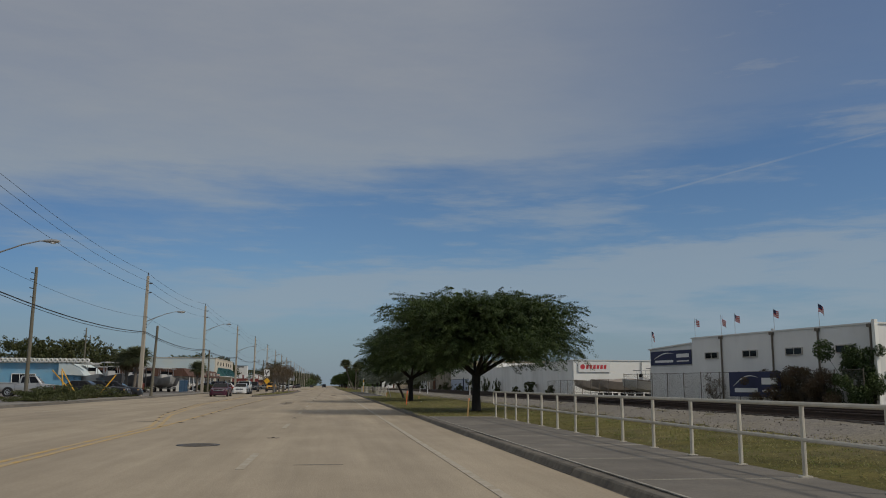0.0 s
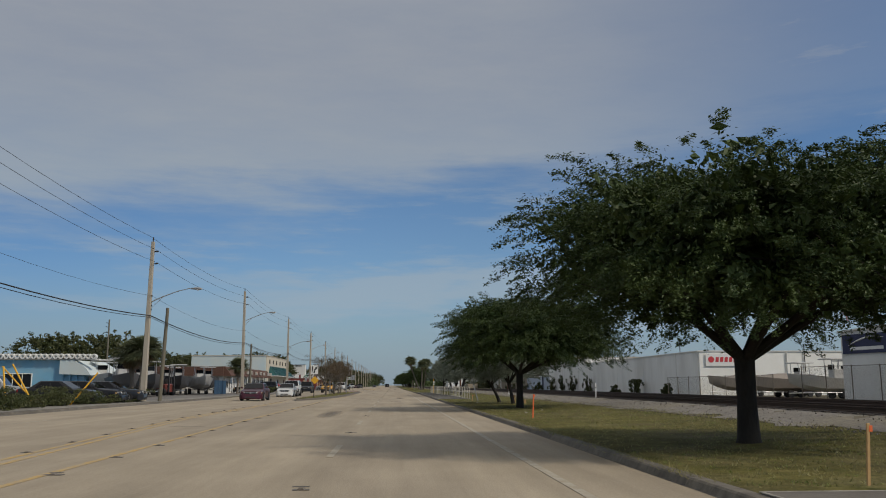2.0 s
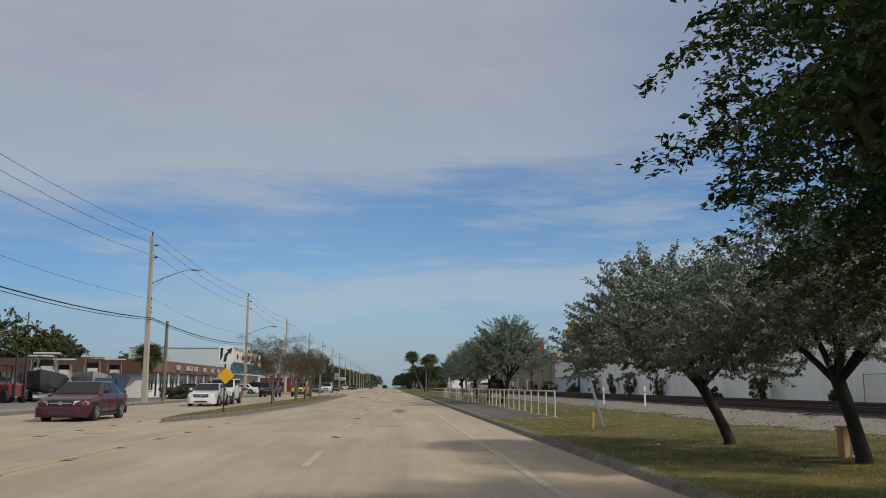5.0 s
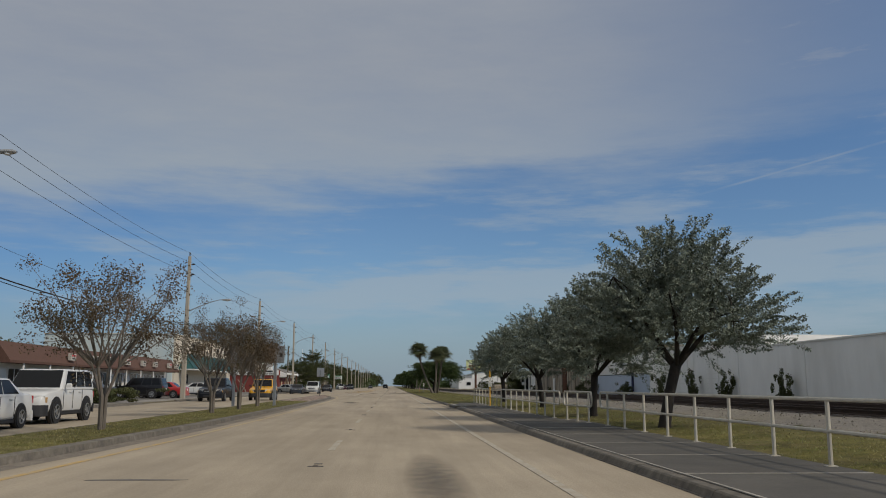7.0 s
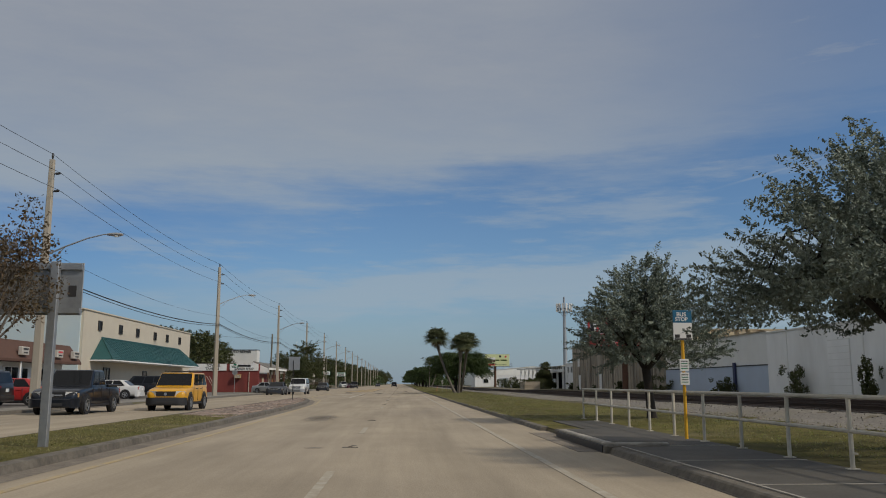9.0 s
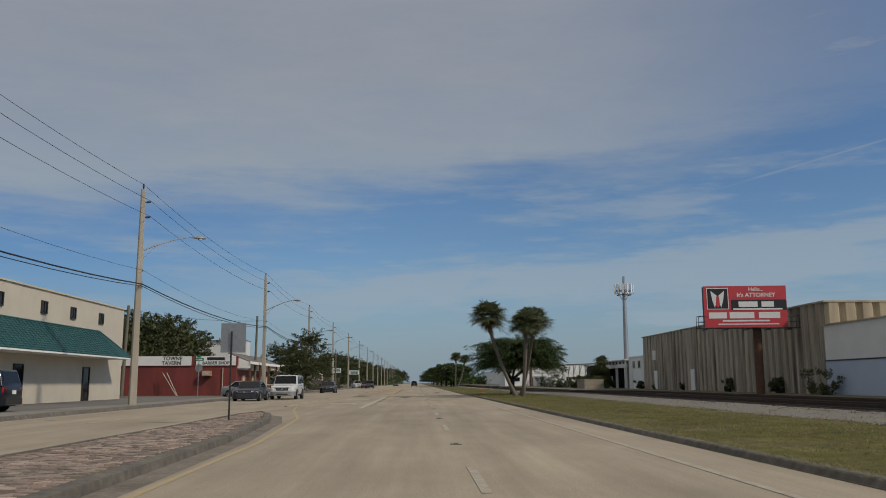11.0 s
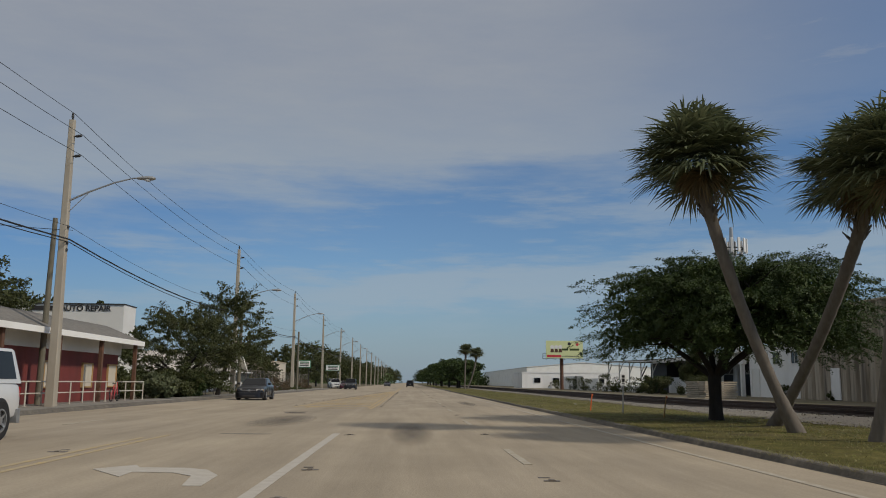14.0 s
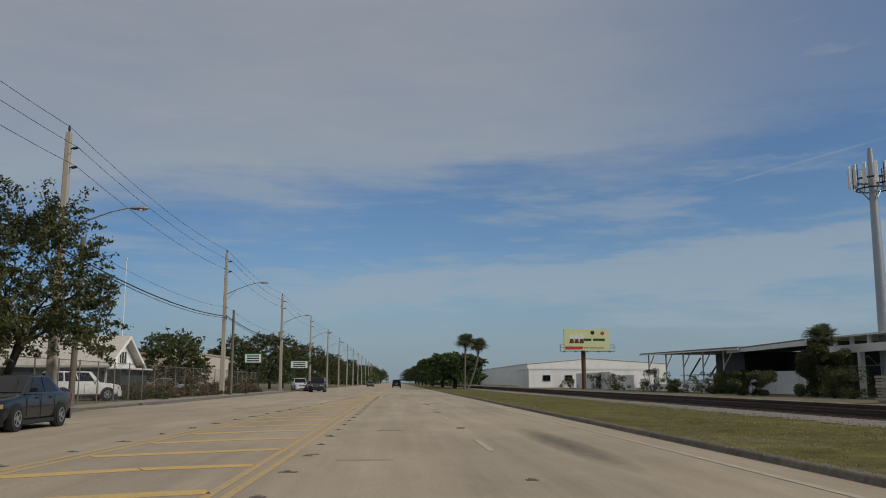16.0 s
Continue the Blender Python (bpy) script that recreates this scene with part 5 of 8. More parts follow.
cable("service_cable", [(-29.3, 238, 8.3), (-18.2, 248, 7.9)], 0.014, 0.4, "black service cable from a wooden pole to the roadside")

# ---- pipe fences on the pavement ----


def pipe_fence(x0, x1, first, spacing, posts, name_label, tail0=0.6, tail1=0.6, loop0=False, loop1=False, zt=0.95, zm=0.50):
    """Two pipe rails on posts, running along the road; a loop closes an end."""
    t = thing("pipe_fence", pose(0, 0, 0), name_label, "fence", "roadside pipe fences")
    z0 = 0.125
    last = first + spacing * (posts - 1)
    X = lambda y: x0 + (x1 - x0) * (y - first) / (last - first)
    for i in range(posts):
        y = first + spacing * i
        x = X(y)
        part("post", Shape().tube([(x, y, z0 - 0.05), (x, y, z0 + zt)], 0.031, 8), M_FENCE, t, smooth=True)
        part("foot_plate", Shape().box(x, y, z0 + 0.012, 0.15, 0.11, 0.014), M_FENCE, t)
    rr = (zt - zm) / 2
    ends = []
    for y, sg, use in ((first - tail0, -1, loop0), (last + tail1, 1, loop1)):
        q = Vector((X(y), y, z0))
        ends.append(q)
        if use:
            arc = [q + Vector((0, sg * 0.7 * rr * math.cos(w), zm + rr + rr * math.sin(w))) for w in np.linspace(-math.pi / 2, math.pi / 2, 9)]
            part("end_loop", Shape().tube(arc, 0.029, 8), M_FENCE, t, smooth=True)
    a, b = ends
    part("top_rail", Shape().tube([a + Vector((0, 0, zt)), b + Vector((0, 0, zt))], 0.032, 8), M_FENCE, t, smooth=True)
    part("middle_rail", Shape().tube([a + Vector((0, 0, zm)), b + Vector((0, 0, zm))], 0.029, 8), M_FENCE, t, smooth=True)
    return t


FL = "cream painted steel pipe fence on the concrete pavement"
pipe_fence(6.35, 6.40, -3.35, 1.70, 21, FL, 0.6, 0.35, False, True, 0.92, 0.47)
pipe_fence(6.45, 6.50, 91.8, 1.80, 15, FL, 0.0, 0.75, False, True)
pipe_fence(6.35, 6.15, 118.75, 1.15, 3, FL, 0.2, 0.25, True, True)
pipe_fence(6.03, 5.93, 122.75, 1.80, 17, FL, 0.9, 0.03, True, False)
pipe_fence(-18.2, -18.2, 243.2, 1.49, 12, "white painted steel pipe fence in front of the tavern", 0.02, 0.02, zt=1.0, zm=0.52)

# ---- stakes, posts and signs ----


def stake(x, y, h, mat, label, lean=4):
    t = thing("survey_stake", pose(x, y, land_z(x, y), lean, 2, 20), label, "stake", "survey stakes")
    part("lath", Shape().box(0, 0, h / 2, 0.05, 0.02, h, 0, 0.004), mat, t)
    part("ribbon", Shape().box(0.03, 0, h - 0.06, 0.05, 0.03, 0.07), M_ORANGE, t)
    return t


stake(5.01, 51.8, 0.85, M_ORANGE, "orange painted survey stake standing in the grass", 2)
stake(5.55, 31.9, 0.72, M_STAKEWOOD, "bare wooden survey stake at the end of the pavement", 3)
stake(5.9, 83.6, 0.45, M_STAKEWOOD, "short wooden stake beside the leaning sign post", 0)
stake(5.2, 247.5, 0.75, M_ORANGE, "orange painted survey stake standing in the grass", 8)
stake(6.2, 240.0, 0.8, M_STAKEWOOD, "thin leaning wooden stake in the grass", 10)
for x, y, h in ((7.5, 73.6, 0.48), (7.9, 72.0, 0.22)):
    t = thing("bollard", pose(x, y, land_z(x, y)), "short tan wooden marker post in the grass", "marker post", "marker posts")
    part("post", Shape().box(0, 0, h / 2, 0.14, 0.14, h, 12, 0.02), M_STAKEWOOD, t)
    part("cap", Shape().box(0, 0, h + 0.012, 0.16, 0.16, 0.03, 12), M_STAKEWOOD, t)
for x, y in ((11.6, 97.5), (11.4, 104.0), (12.65, 74.0)):
    t = thing("marker_post", pose(x, y, land_z(x, y)), "white plastic marker post beside the railway", "marker post", "railway marker posts")
    part("tube", Shape().tube([(0, 0, -0.05), (0, 0, 0.85), (0, 0, 0.92)], [0.04, 0.04, 0.018], 10), M_SIGNWHITE, t, smooth=True)
    part("band", Shape().disc((0, 0, 0.65), (0, 0, 1), 0, 0.044, 0.05, 10), M_DARK, t)

t = thing("warning_sign", pose(6.38, 84.29, land_z(6.38, 84.29), 0, -15.5, 0), "small yellow diamond road sign on a leaning post in the grass", "road sign")
part("post", Shape().box(0, 0, 1.45, 0.07, 0.05, 3.0), M_GALV, t)
part("face", Shape().prism([(0, -0.43), (0.43, 0), (0, 0.43), (-0.43, 0)], "y", -0.008, 0.008), M_SIGNYELLOW, t, m=pose(0, -0.04, 2.75, 0, 0, -35))
part("arrow", Shape().prism([(-0.05, -0.2), (0.05, -0.2), (0.05, 0.06), (0.13, 0.06), (0, 0.22), (-0.13, 0.06), (-0.05, 0.06)], "y", -0.008, 0.006), M_SIGNBLACK, t, m=pose(0, -0.052, 2.75, 0, 0, -35))

t = thing("railway_sign", pose(5.83, 244.25, land_z(5.83, 244.25), 0, 1, 0), "narrow white sign plate on a thin grey post in the grass", "road sign")
part("post", Shape().tube([(0, 0, -0.05), (0, 0, 1.58)], 0.026, 8), M_GALV, t, smooth=True)
part("plate", Shape().box(0, -0.035, 1.36, 0.19, 0.012, 0.46, 0, 0.004), M_SIGNWHITE, t)
for zz, hh in ((1.49, 0.10), (1.33, 0.15), (1.20, 0.035)):
    part("sign_mark", Shape().box(0, -0.043, zz, 0.11, 0.004, hh), M_SIGNBLACK, t)

t = thing("bus_stop_sign", pose(5.90, 141.6, 0.13), "yellow post with a blue and white bus stop sign", "bus stop sign")
part("post", Shape().tube([(0, 0, -0.05), (0, 0, 2.55)], 0.035, 10), M_SIGNYELLOW, t, smooth=True)
part("plate", Shape().box(0, -0.05, 2.20, 0.40, 0.02, 0.36, 0, 0.004), M_SIGNWHITE, t)
part("blue_plate", Shape().box(0, -0.05, 2.51, 0.40, 0.02, 0.26, 0, 0.004), M_SIGNBLUE, t)
lettering("letters", "BUS", 0.12, M_SIGNWHITE, t, pose(-0.02, -0.062, 2.55, 90, 0, 0), 0.002)
lettering("letters", "STOP", 0.11, M_SIGNWHITE, t, pose(-0.02, -0.062, 2.45, 90, 0, 0), 0.002)
for dxx in (-0.12, 0.12):
    part("route_mark", Shape().box(dxx, -0.062, 2.10, 0.10, 0.004, 0.07), M_DARK, t)
part("line_of_print", Shape().box(0, -0.062, 2.04, 0.36, 0.004, 0.03), M_DARK, t)
for zz in (1.50, 1.22):
    part("timetable", Shape().box(0, -0.05, zz, 0.19, 0.02, 0.25, 0, 0.004), M_SIGNWHITE, t)
    for k in range(4):
        part("line_of_print", Shape().box(0, -0.062, zz + 0.08 - k * 0.05, 0.14, 0.004, 0.016), M_SIGNGREEN if k % 2 else M_DARK, t)

t = thing("median_sign", pose(-6.8, 97.3, 0.14), "black and white traffic sign over a yellow marker plate", "road sign")
part("post", Shape().box(0, 0, 1.3, 0.06, 0.05, 2.7), M_DARK, t)
part("plate", Shape().box(0.02, -0.04, 2.45, 0.62, 0.012, 0.75, 0, 0.004), M_SIGNWHITE, t)
part("island_mark", Shape().prism([(-0.24, -0.3), (-0.14, -0.05), (-0.12, 0.3), (-0.24, 0.3)], "y", -0.004, 0.004), M_SIGNBLACK, t, m=pose(0.02, -0.05, 2.45))
part("arrow", Shape().prism([(-0.10, -0.3), (0.02, -0.3), (0.06, -0.02), (0.17, 0.08), (0.20, 0.0), (0.27, 0.3), (0.02, 0.2), (0.09, 0.15), (-0.05, 0.02)], "y", -0.004, 0.004), M_SIGNBLACK, t, m=pose(0.02, -0.05, 2.45))
part("marker", Shape().prism([(0, -0.36), (0.36, 0), (0, 0.36), (-0.36, 0)], "y", -0.006, 0.006), M_SIGNYELLOW, t, m=pose(0.05, -0.04, 1.55))

t = thing("street_name_board", pose(-6.33, 139.7, 0.14), "large grey metal road sign on two posts, seen from behind", "road sign")
for x in (-2.2, 0.04):
    part("post", Shape().box(x, 0, 1.65, 0.15, 0.12, 3.32, 0, 0.01), M_GALV, t)
part("panel", Shape().box(-1.04, 0.1, 2.82, 3.1, 0.03, 0.96, 0, 0.008), M_GALV, t)
for z in (2.42, 3.22):
    part("stiffener", Shape().box(-1.04, 0.055, z, 3.06, 0.06, 0.10), M_GALV, t)
part("label_plate", Shape().box(0.33, 0.08, 2.78, 0.14, 0.012, 0.20), M_DARK, t)

t = thing("speed_limit_sign", pose(-7.6, 184.2, 0.12), "square grey sign plate on a thin post, seen from behind", "road sign")
part("post", Shape().box(0, 0, 1.35, 0.05, 0.04, 2.8), M_DARK, t)
part("plate", Shape().box(0.05, 0.04, 2.55, 0.78, 0.012, 0.92, 0, 0.004), M_GALV, t)

t = thing("street_sign", pose(-21.5, 234.5, 0.1), "green street name signs above the back of a stop sign", "road sign")
part("post", Shape().box(0, 0, 1.75, 0.06, 0.05, 3.6), M_GALV, t)
part("stop_plate", Shape().prism([(0.36 * math.cos(a), 0.36 * math.sin(a)) for a in np.linspace(0.3927, 0.3927 + 2 * math.pi, 9)[:-1]], "y", 0.03, 0.04), M_GALV, t, m=pose(0, 0, 2.55))
part("name_plate", Shape().box(0, 0, 3.32, 0.85, 0.02, 0.24), M_SIGNGREEN, t)
part("name_plate", Shape().box(0, 0, 3.58, 0.30, 0.5, 0.2), M_SIGNGREEN, t)
part("line_of_print", Shape().box(0, -0.012, 3.32, 0.6, 0.004, 0.10), M_SIGNWHITE, t)

# ---- trees ----
OL = "broad dark green shade tree with a flat layered crown"
VERGE = "shade trees on the verge"
broad_tree("shade_tree", (7.05, 38.6, land_z(7.1, 38.6)), 5.3, 5.15, 1.7, 0.2, M_LEAF_DARK, M_BARK, OL, 140000, 0.032, under=0.42, dome=0.05, skirt=0.0, open_=0.03, power=3.5, seed=3, group=VERGE, limbs=8, sprays=1500, shift=(0.15, -0.35), twig=0.10, lump=0.05, deep=0.88, tiers=5, core=85000, reach=1.02, core_size=0.0145, slim=0.135, flat=0.72)
broad_tree("shade_tree", (6.5, 64.6, land_z(6.5, 64.6)), 5.45, 5.0, 1.8, 0.175, M_LEAF_DARK, M_BARK, OL, 140000, 0.032, under=0.39, open_=0.03, dome=0.14, skirt=0.0, power=3.5, seed=8, group=VERGE, limbs=7, sprays=1500, shift=(0.45, -0.1), twig=0.10, lump=0.05, deep=1.0, tiers=5, core=105000, reach=1.02, core_size=0.0145, slim=0.135, flat=0.72)
broad_tree("shade_tree", (7.35, 238.0, land_z(7.35, 238)), 5.4, 4.9, 1.5, 0.22, M_LEAF_DARK, M_BARK, OL, 110000, 0.036, under=0.42, open_=0.0, dome=0.16, skirt=-0.03, power=3.2, seed=13, group=VERGE, limbs=7, sprays=1300, shift=(0.75, 0), twig=0.11, lump=0.05, tiers=5, core=75000, reach=1.02, core_size=0.0145, slim=0.135, flat=0.72)
row_tree = broad_tree("shade_tree", (8.2, 402.0, land_z(8.2, 402)), 6.6, 6.4, 1.9, 0.27, M_LEAF_DARK, M_BARK, OL, 11000, 0.23, under=0.38, open_=0.0, dome=0.22, power=3.0, seed=14, group=VERGE, limbs=6, sprays=700, twig=0.15, lump=0.05)
for k, (x, y, sc) in enumerate([(9.6, 418, 1.15), (7.9, 436, 1.2), (8.8, 456, 1.15), (7.8, 482, 1.2), (8.5, 512, 1.2), (8.0, 548, 1.25), (8.2, 590, 1.2), (8.0, 640, 1.3), (8.0, 700, 1.3)]):
    ob = copy_thing(row_tree, pose(x, y, land_z(x, y), 0, 0, 63 * k))
    ob.scale = (sc / 1.2,) * 3

SL = "silvery green buttonwood tree with a leaning dark trunk"


def silver_tree(x, y, h, spread, lean, seed, leaves=24000, under=0.41, shift=(0, 0)):
    return broad_tree("buttonwood_tree", (x, y, land_z(x, y)), h, spread, h * 0.32, 0.028 * h, M_LEAF_SILVER, M_BARK, SL, int(leaves * 1.35), 0.034, under, 0.50, lean, 0.15, 6, seed, "buttonwood trees on the verge", rise=0.55, twig=0.27, sprays=620, power=2.2, lump=0.06, slim=0.078, open_=0.14, core=6000, shift=shift)


silver_tree(7.3, 72.7, 3.9, 2.6, (-0.2, 0.2), 21, 40000, 0.48)
silver_tree(7.0, 76.9, 3.65, 2.5, (-0.48, 0.1), 22, 40000, 0.45, (-0.55, 0))
silver_tree(7.6, 115.2, 5.4, 3.1, (0.45, 0.2), 23, 62000, 0.46)
silver_tree(7.66, 123.6, 4.8, 2.9, (0.1, 0.1), 24, 50000)
silver_tree(8.1, 136.6, 4.8, 3.2, (-0.2, 0.0), 25, 56000, 0.50)
silver_tree(8.0, 151.0, 5.0, 2.6, (-0.1, 0.1), 26, 46000)


def myrtle(x, y, h, spread, seed):
    """A many-stemmed small tree with thin autumn foliage."""
    r = np.random.default_rng(seed)
    t = thing("crape_myrtle", pose(x, y, 0.14), "small many-stemmed tree with thin reddish brown leaves", "tree", "small trees on the median")
    s = Shape()
    tips = []
    for k in range(4):
        a = k * 1.6 + r.normal() * 0.25
        q = spread * 0.42
        mid = Vector((q * 0.45 * math.cos(a), q * 0.45 * math.sin(a), h * 0.42))
        s.tube([(0.05 * math.cos(a), 0.05 * math.sin(a), -0.1), (0.07 * math.cos(a), 0.07 * math.sin(a), h * 0.22), mid], [0.055, 0.045, 0.036], 7)
        for j in range(7):
            b = a + r.normal() * 0.8
            e = mid + Vector((spread * (0.25 + 0.4 * r.random()) * math.cos(b), spread * (0.25 + 0.4 * r.random()) * math.sin(b), h * (0.2 + 0.34 * r.random())))
            pts = branch(s, mid, e, 0.03, 0.012, 0.12, 5, segs=5)
            for _ in range(4):
                e2 = Vector(e) + Vector(r.normal(size=3)) * spread * 0.22 + Vector((0, 0, 0.15))
                branch(s, pts[3], e2, 0.010, 0.004, 0.1, 4, segs=4)
                tips.append(tuple(e2))
    part("stem", s, M_BARK_GREY, t, smooth=True)
    v, f = leaf_cloud(tips, [(0.34, 0.34, 0.28)] * len(tips), 9500, 0.033, 0.2, 0.2, 0.55, r)
    part("crown", Shape().arrays(v, f), M_LEAF_BROWN, t)
    return t


myrtle(-7.1, 114.4, 3.7, 1.9, 31)
myrtle(-7.1, 127.4, 3.6, 1.8, 32)
myrtle(-6.9, 132.4, 3.6, 1.8, 33)
myrtle(-7.0, 138.4, 3.5, 1.4, 34)

PL = "cabbage palm with a round head of fan fronds"
palm("cabbage_palm", (6.85, 231.0, 0.12), (4.48, 230.6, 6.58), 1.9, PL + ", leaning steeply", seed=41, bend=0.3, dry=8, group="cabbage palms")
palm("cabbage_palm", (7.75, 234.6, 0.12), (8.25, 229.6, 5.98), 1.9, PL + ", leaning steeply", seed=42, bend=0.3, dry=8, group="cabbage palms")
palm("cabbage_palm", (7.05, 227.8, 0.12), (7.25, 226.6, 5.6), 1.75, PL + ", standing upright", seed=43, bend=0.3, dry=6, group="cabbage palms")
palm("cabbage_palm", (8.6, 384, 0.05), (8.8, 384, 7.6), 1.9, PL + ", standing upright", seed=44, bend=0.1, group="cabbage palms")
palm("cabbage_palm", (9.2, 386, 0.05), (11.2, 386, 7.0), 1.9, PL + ", leaning", seed=45, bend=0.6, group="cabbage palms")
palm("cabbage_palm", (-19.3, 88.5, 0.1), (-19.1, 88.5, 3.6), 1.7, "bushy cabbage palm with a skirt of dry fronds by the yard", seed=46, bend=0.1, group="cabbage palms", dry=26)
palm("cabbage_palm", (-20.3, 90.2, 0.1), (-20.5, 90.2, 3.3), 1.7, "bushy cabbage palm with a skirt of dry fronds by the yard", seed=47, bend=0.1, group="cabbage palms", dry=26)
palm("cabbage_palm", (-19.4, 130.0, 0.1), (-19.3, 130.0, 3.3), 1.6, "bushy cabbage palm with a skirt of dry fronds by the yard", seed=48, bend=0.1, group="cabbage palms", dry=24)
palm("cabbage_palm", (32.3, 311.7, 0.1), (32.3, 311.7, 4.7), 1.5, "cabbage palm overgrown with shrubs by the shed", seed=49, bend=0.1, group="cabbage palms", dry=18)


def shrub(x, y, h, w, seed, leaf=None, label="dense dark green shrub", n=5000, size=0.07, z=None):
    r = np.random.default_rng(seed)
    t = thing("shrub", pose(x, y, land_z(x, y) if z is None else z), label, "shrub", "shrubs")
    cs = [(r.normal() * w * 0.36, r.normal() * w * 0.36, h * (0.10 + 0.80 * r.random() ** 1.4)) for _ in range(26)]
    s = Shape()
    for c in cs[:10]:
        branch(s, (0, 0, -0.05), c, 0.03, 0.01, 0.1, 5, segs=4)
    part("stem", s, M_BARK, t)
    v, f = leaf_cloud(cs, [(w * q_, w * q_, h * q_ * 0.8) for q_ in 0.11 + 0.14 * r.random(len(cs))], n, size, 0.2, 0.35, 0.5, r)
    part("foliage", Shape().arrays(v, f), leaf or M_LEAF_MID, t)
    return t


GL = "large dark green tree behind the low buildings"


def back_tree(x, y, h, spread, seed, mat=None, leaves=6500, label=GL, fork=0.3, size=0.24):
    return broad_tree("tree", (x, y, 0.05), h, spread, h * fork, 0.22, mat or M_LEAF_MID, M_BARK, label, leaves, size, 0.28, 0.5, (0, 0), 0.2, 6, seed, "trees behind the buildings", rise=0.25, twig=0.2, sprays=420, power=2.2, lump=0.10, open_=0.3)


b1 = back_tree(-58, 165, 9.2, 7.0, 51)
b2 = back_tree(-31, 252, 8.4, 5.6, 52)
b3 = back_tree(-33, 267, 9.2, 5.6, 57, None, 30000, GL, 0.3, 0.105)
for x, y, sc, src in ((-66, 150, 1.0, b1), (-74, 168, 1.05, b1), (-50, 190, 0.95, b2), (-88, 160, 1.1, b1), (-45, 215, 0.9, b2), (-62, 215, 1.15, b1), (-38, 262, 1.0, b1), (-44, 252, 1.05, b2), (-52, 246, 1.0, b1), (-39.5, 270, 1.1, b3), (-42, 150, 0.95, b1), (-47, 146, 0.98, b2), (-37, 153, 0.85, b2), (-60, 262, 1.1, b2), (-24, 327, 0.62, b2), (-47, 303, 1.15, b1), (-40, 308, 1.1, b2), (-52, 312, 1.2, b1), (-31, 352, 0.8, b1), (-25, 362, 0.85, b2), (-24, 388, 1.0, b1), (-25, 412, 0.95, b2), (-24, 440, 1.05, b1), (-24, 475, 1.0, b2), (-25, 515, 1.1, b1), (-25, 560, 1.1, b2), (-25, 620, 1.2, b1), (-27, 690, 1.2, b2), (-22, 780, 1.3, b1), (-20, 880, 1.4, b2), (-24, 1000, 1.6, b1), (-20, 1200, 1.8, b2), (14, 780, 1.3, b2), (13, 900, 1.4, b1), (16, 1050, 1.6, b2), (14, 1250, 1.8, b1), (38, 250, 0.6, b2), (60, 175, 0.6, b1)):
    ob = copy_thing(src, pose(x, y, 0.05, 0, 0, (x * 31 + y * 7) % 360))
    ob.scale = (sc, sc, sc)

# trees and bushes past the tavern
broad_tree("tree", (-19.6, 272.0, 0.1), 6.4, 4.6, 1.3, 0.20, M_LEAF_MID, M_BARK, "spreading olive green tree leaning over the pavement", 36000, 0.08, 0.20, 0.5, (0.2, 0), 0.2, 7, 61, "trees past the tavern", rise=0.2, twig=0.22, sprays=420, power=2.0, lump=0.10, open_=0.3)
broad_tree("tree", (-18.0, 277.8, 0.1), 8.3, 3.9, 2.7, 0.16, M_LEAF_MID, M_BARK, "tall open green tree beside the utility pole", 22000, 0.085, 0.36, 0.5, (0.7, 0), 0.15, 7, 62, "trees past the tavern", rise=0.3, twig=0.26, sprays=330, power=2.0, lump=0.12, open_=0.6)
shrub(-18.4, 264.0, 1.6, 1.8, 71, M_PALM, "spiky green shrub beside the tavern railing", 5000, 0.12)
shrub(-18.6, 268.0, 2.0, 2.6, 72, M_LEAF_MID, "dense dark green shrub by the pavement", 8000, 0.09)
shrub(-18.8, 273.5, 1.8, 2.6, 73, M_LEAF_DARK, "dense dark green shrub by the pavement", 8000, 0.09)
shrub(-21.5, 262.5, 3.6, 2.8, 74, M_LEAF_MID, "tall dark green shrub behind the tavern", 9000, 0.1)
shrub(-18.8, 138.0, 1.2, 2.4, 75, M_LEAF_MID, "low green shrub by the yard fence", 6000, 0.07)
shrub(-19.0, 146.5, 1.1, 3.0, 76, M_LEAF_MID, "low clipped green hedge by the yard fence", 7000, 0.07)
shrub(-18.9, 150.0, 1.0, 3.0, 77, M_LEAF_MID, "low clipped green hedge by the yard fence", 7000, 0.07)
shrub(32.2, 311.4, 4.6, 3.6, 78, M_LEAF_MID, "dense green shrub under a palm", 22000, 0.10)
shrub(33.2, 333.5, 2.6, 3.0, 80, M_LEAF_DARK, "dark shrub in front of the shed", 9000, 0.09)
shrub(30.0, 303.5, 2.3, 3.2, 81, M_LEAF_MID, "dry straggly bush by the old shed", 1500, 0.06)
shrub(30.4, 306.5, 2.6, 2.4, 82, M_LEAF_MID, "dry straggly bush by the old shed", 1400, 0.06)
for k in range(9):
    shrub(-18.9 - 0.3 * (k % 2), 57.5 + 3.2 * k, 0.7 + 0.2 * (k % 3), 2.4, 90 + k, M_LEAF_MID, "low ragged weeds along the edge of the yard", 3500, 0.06)
shrub(29.5, 319.0, 2.2, 2.6, 79, M_LEAF_MID, "overgrown weeds beside the shed wall", 5000, 0.1)
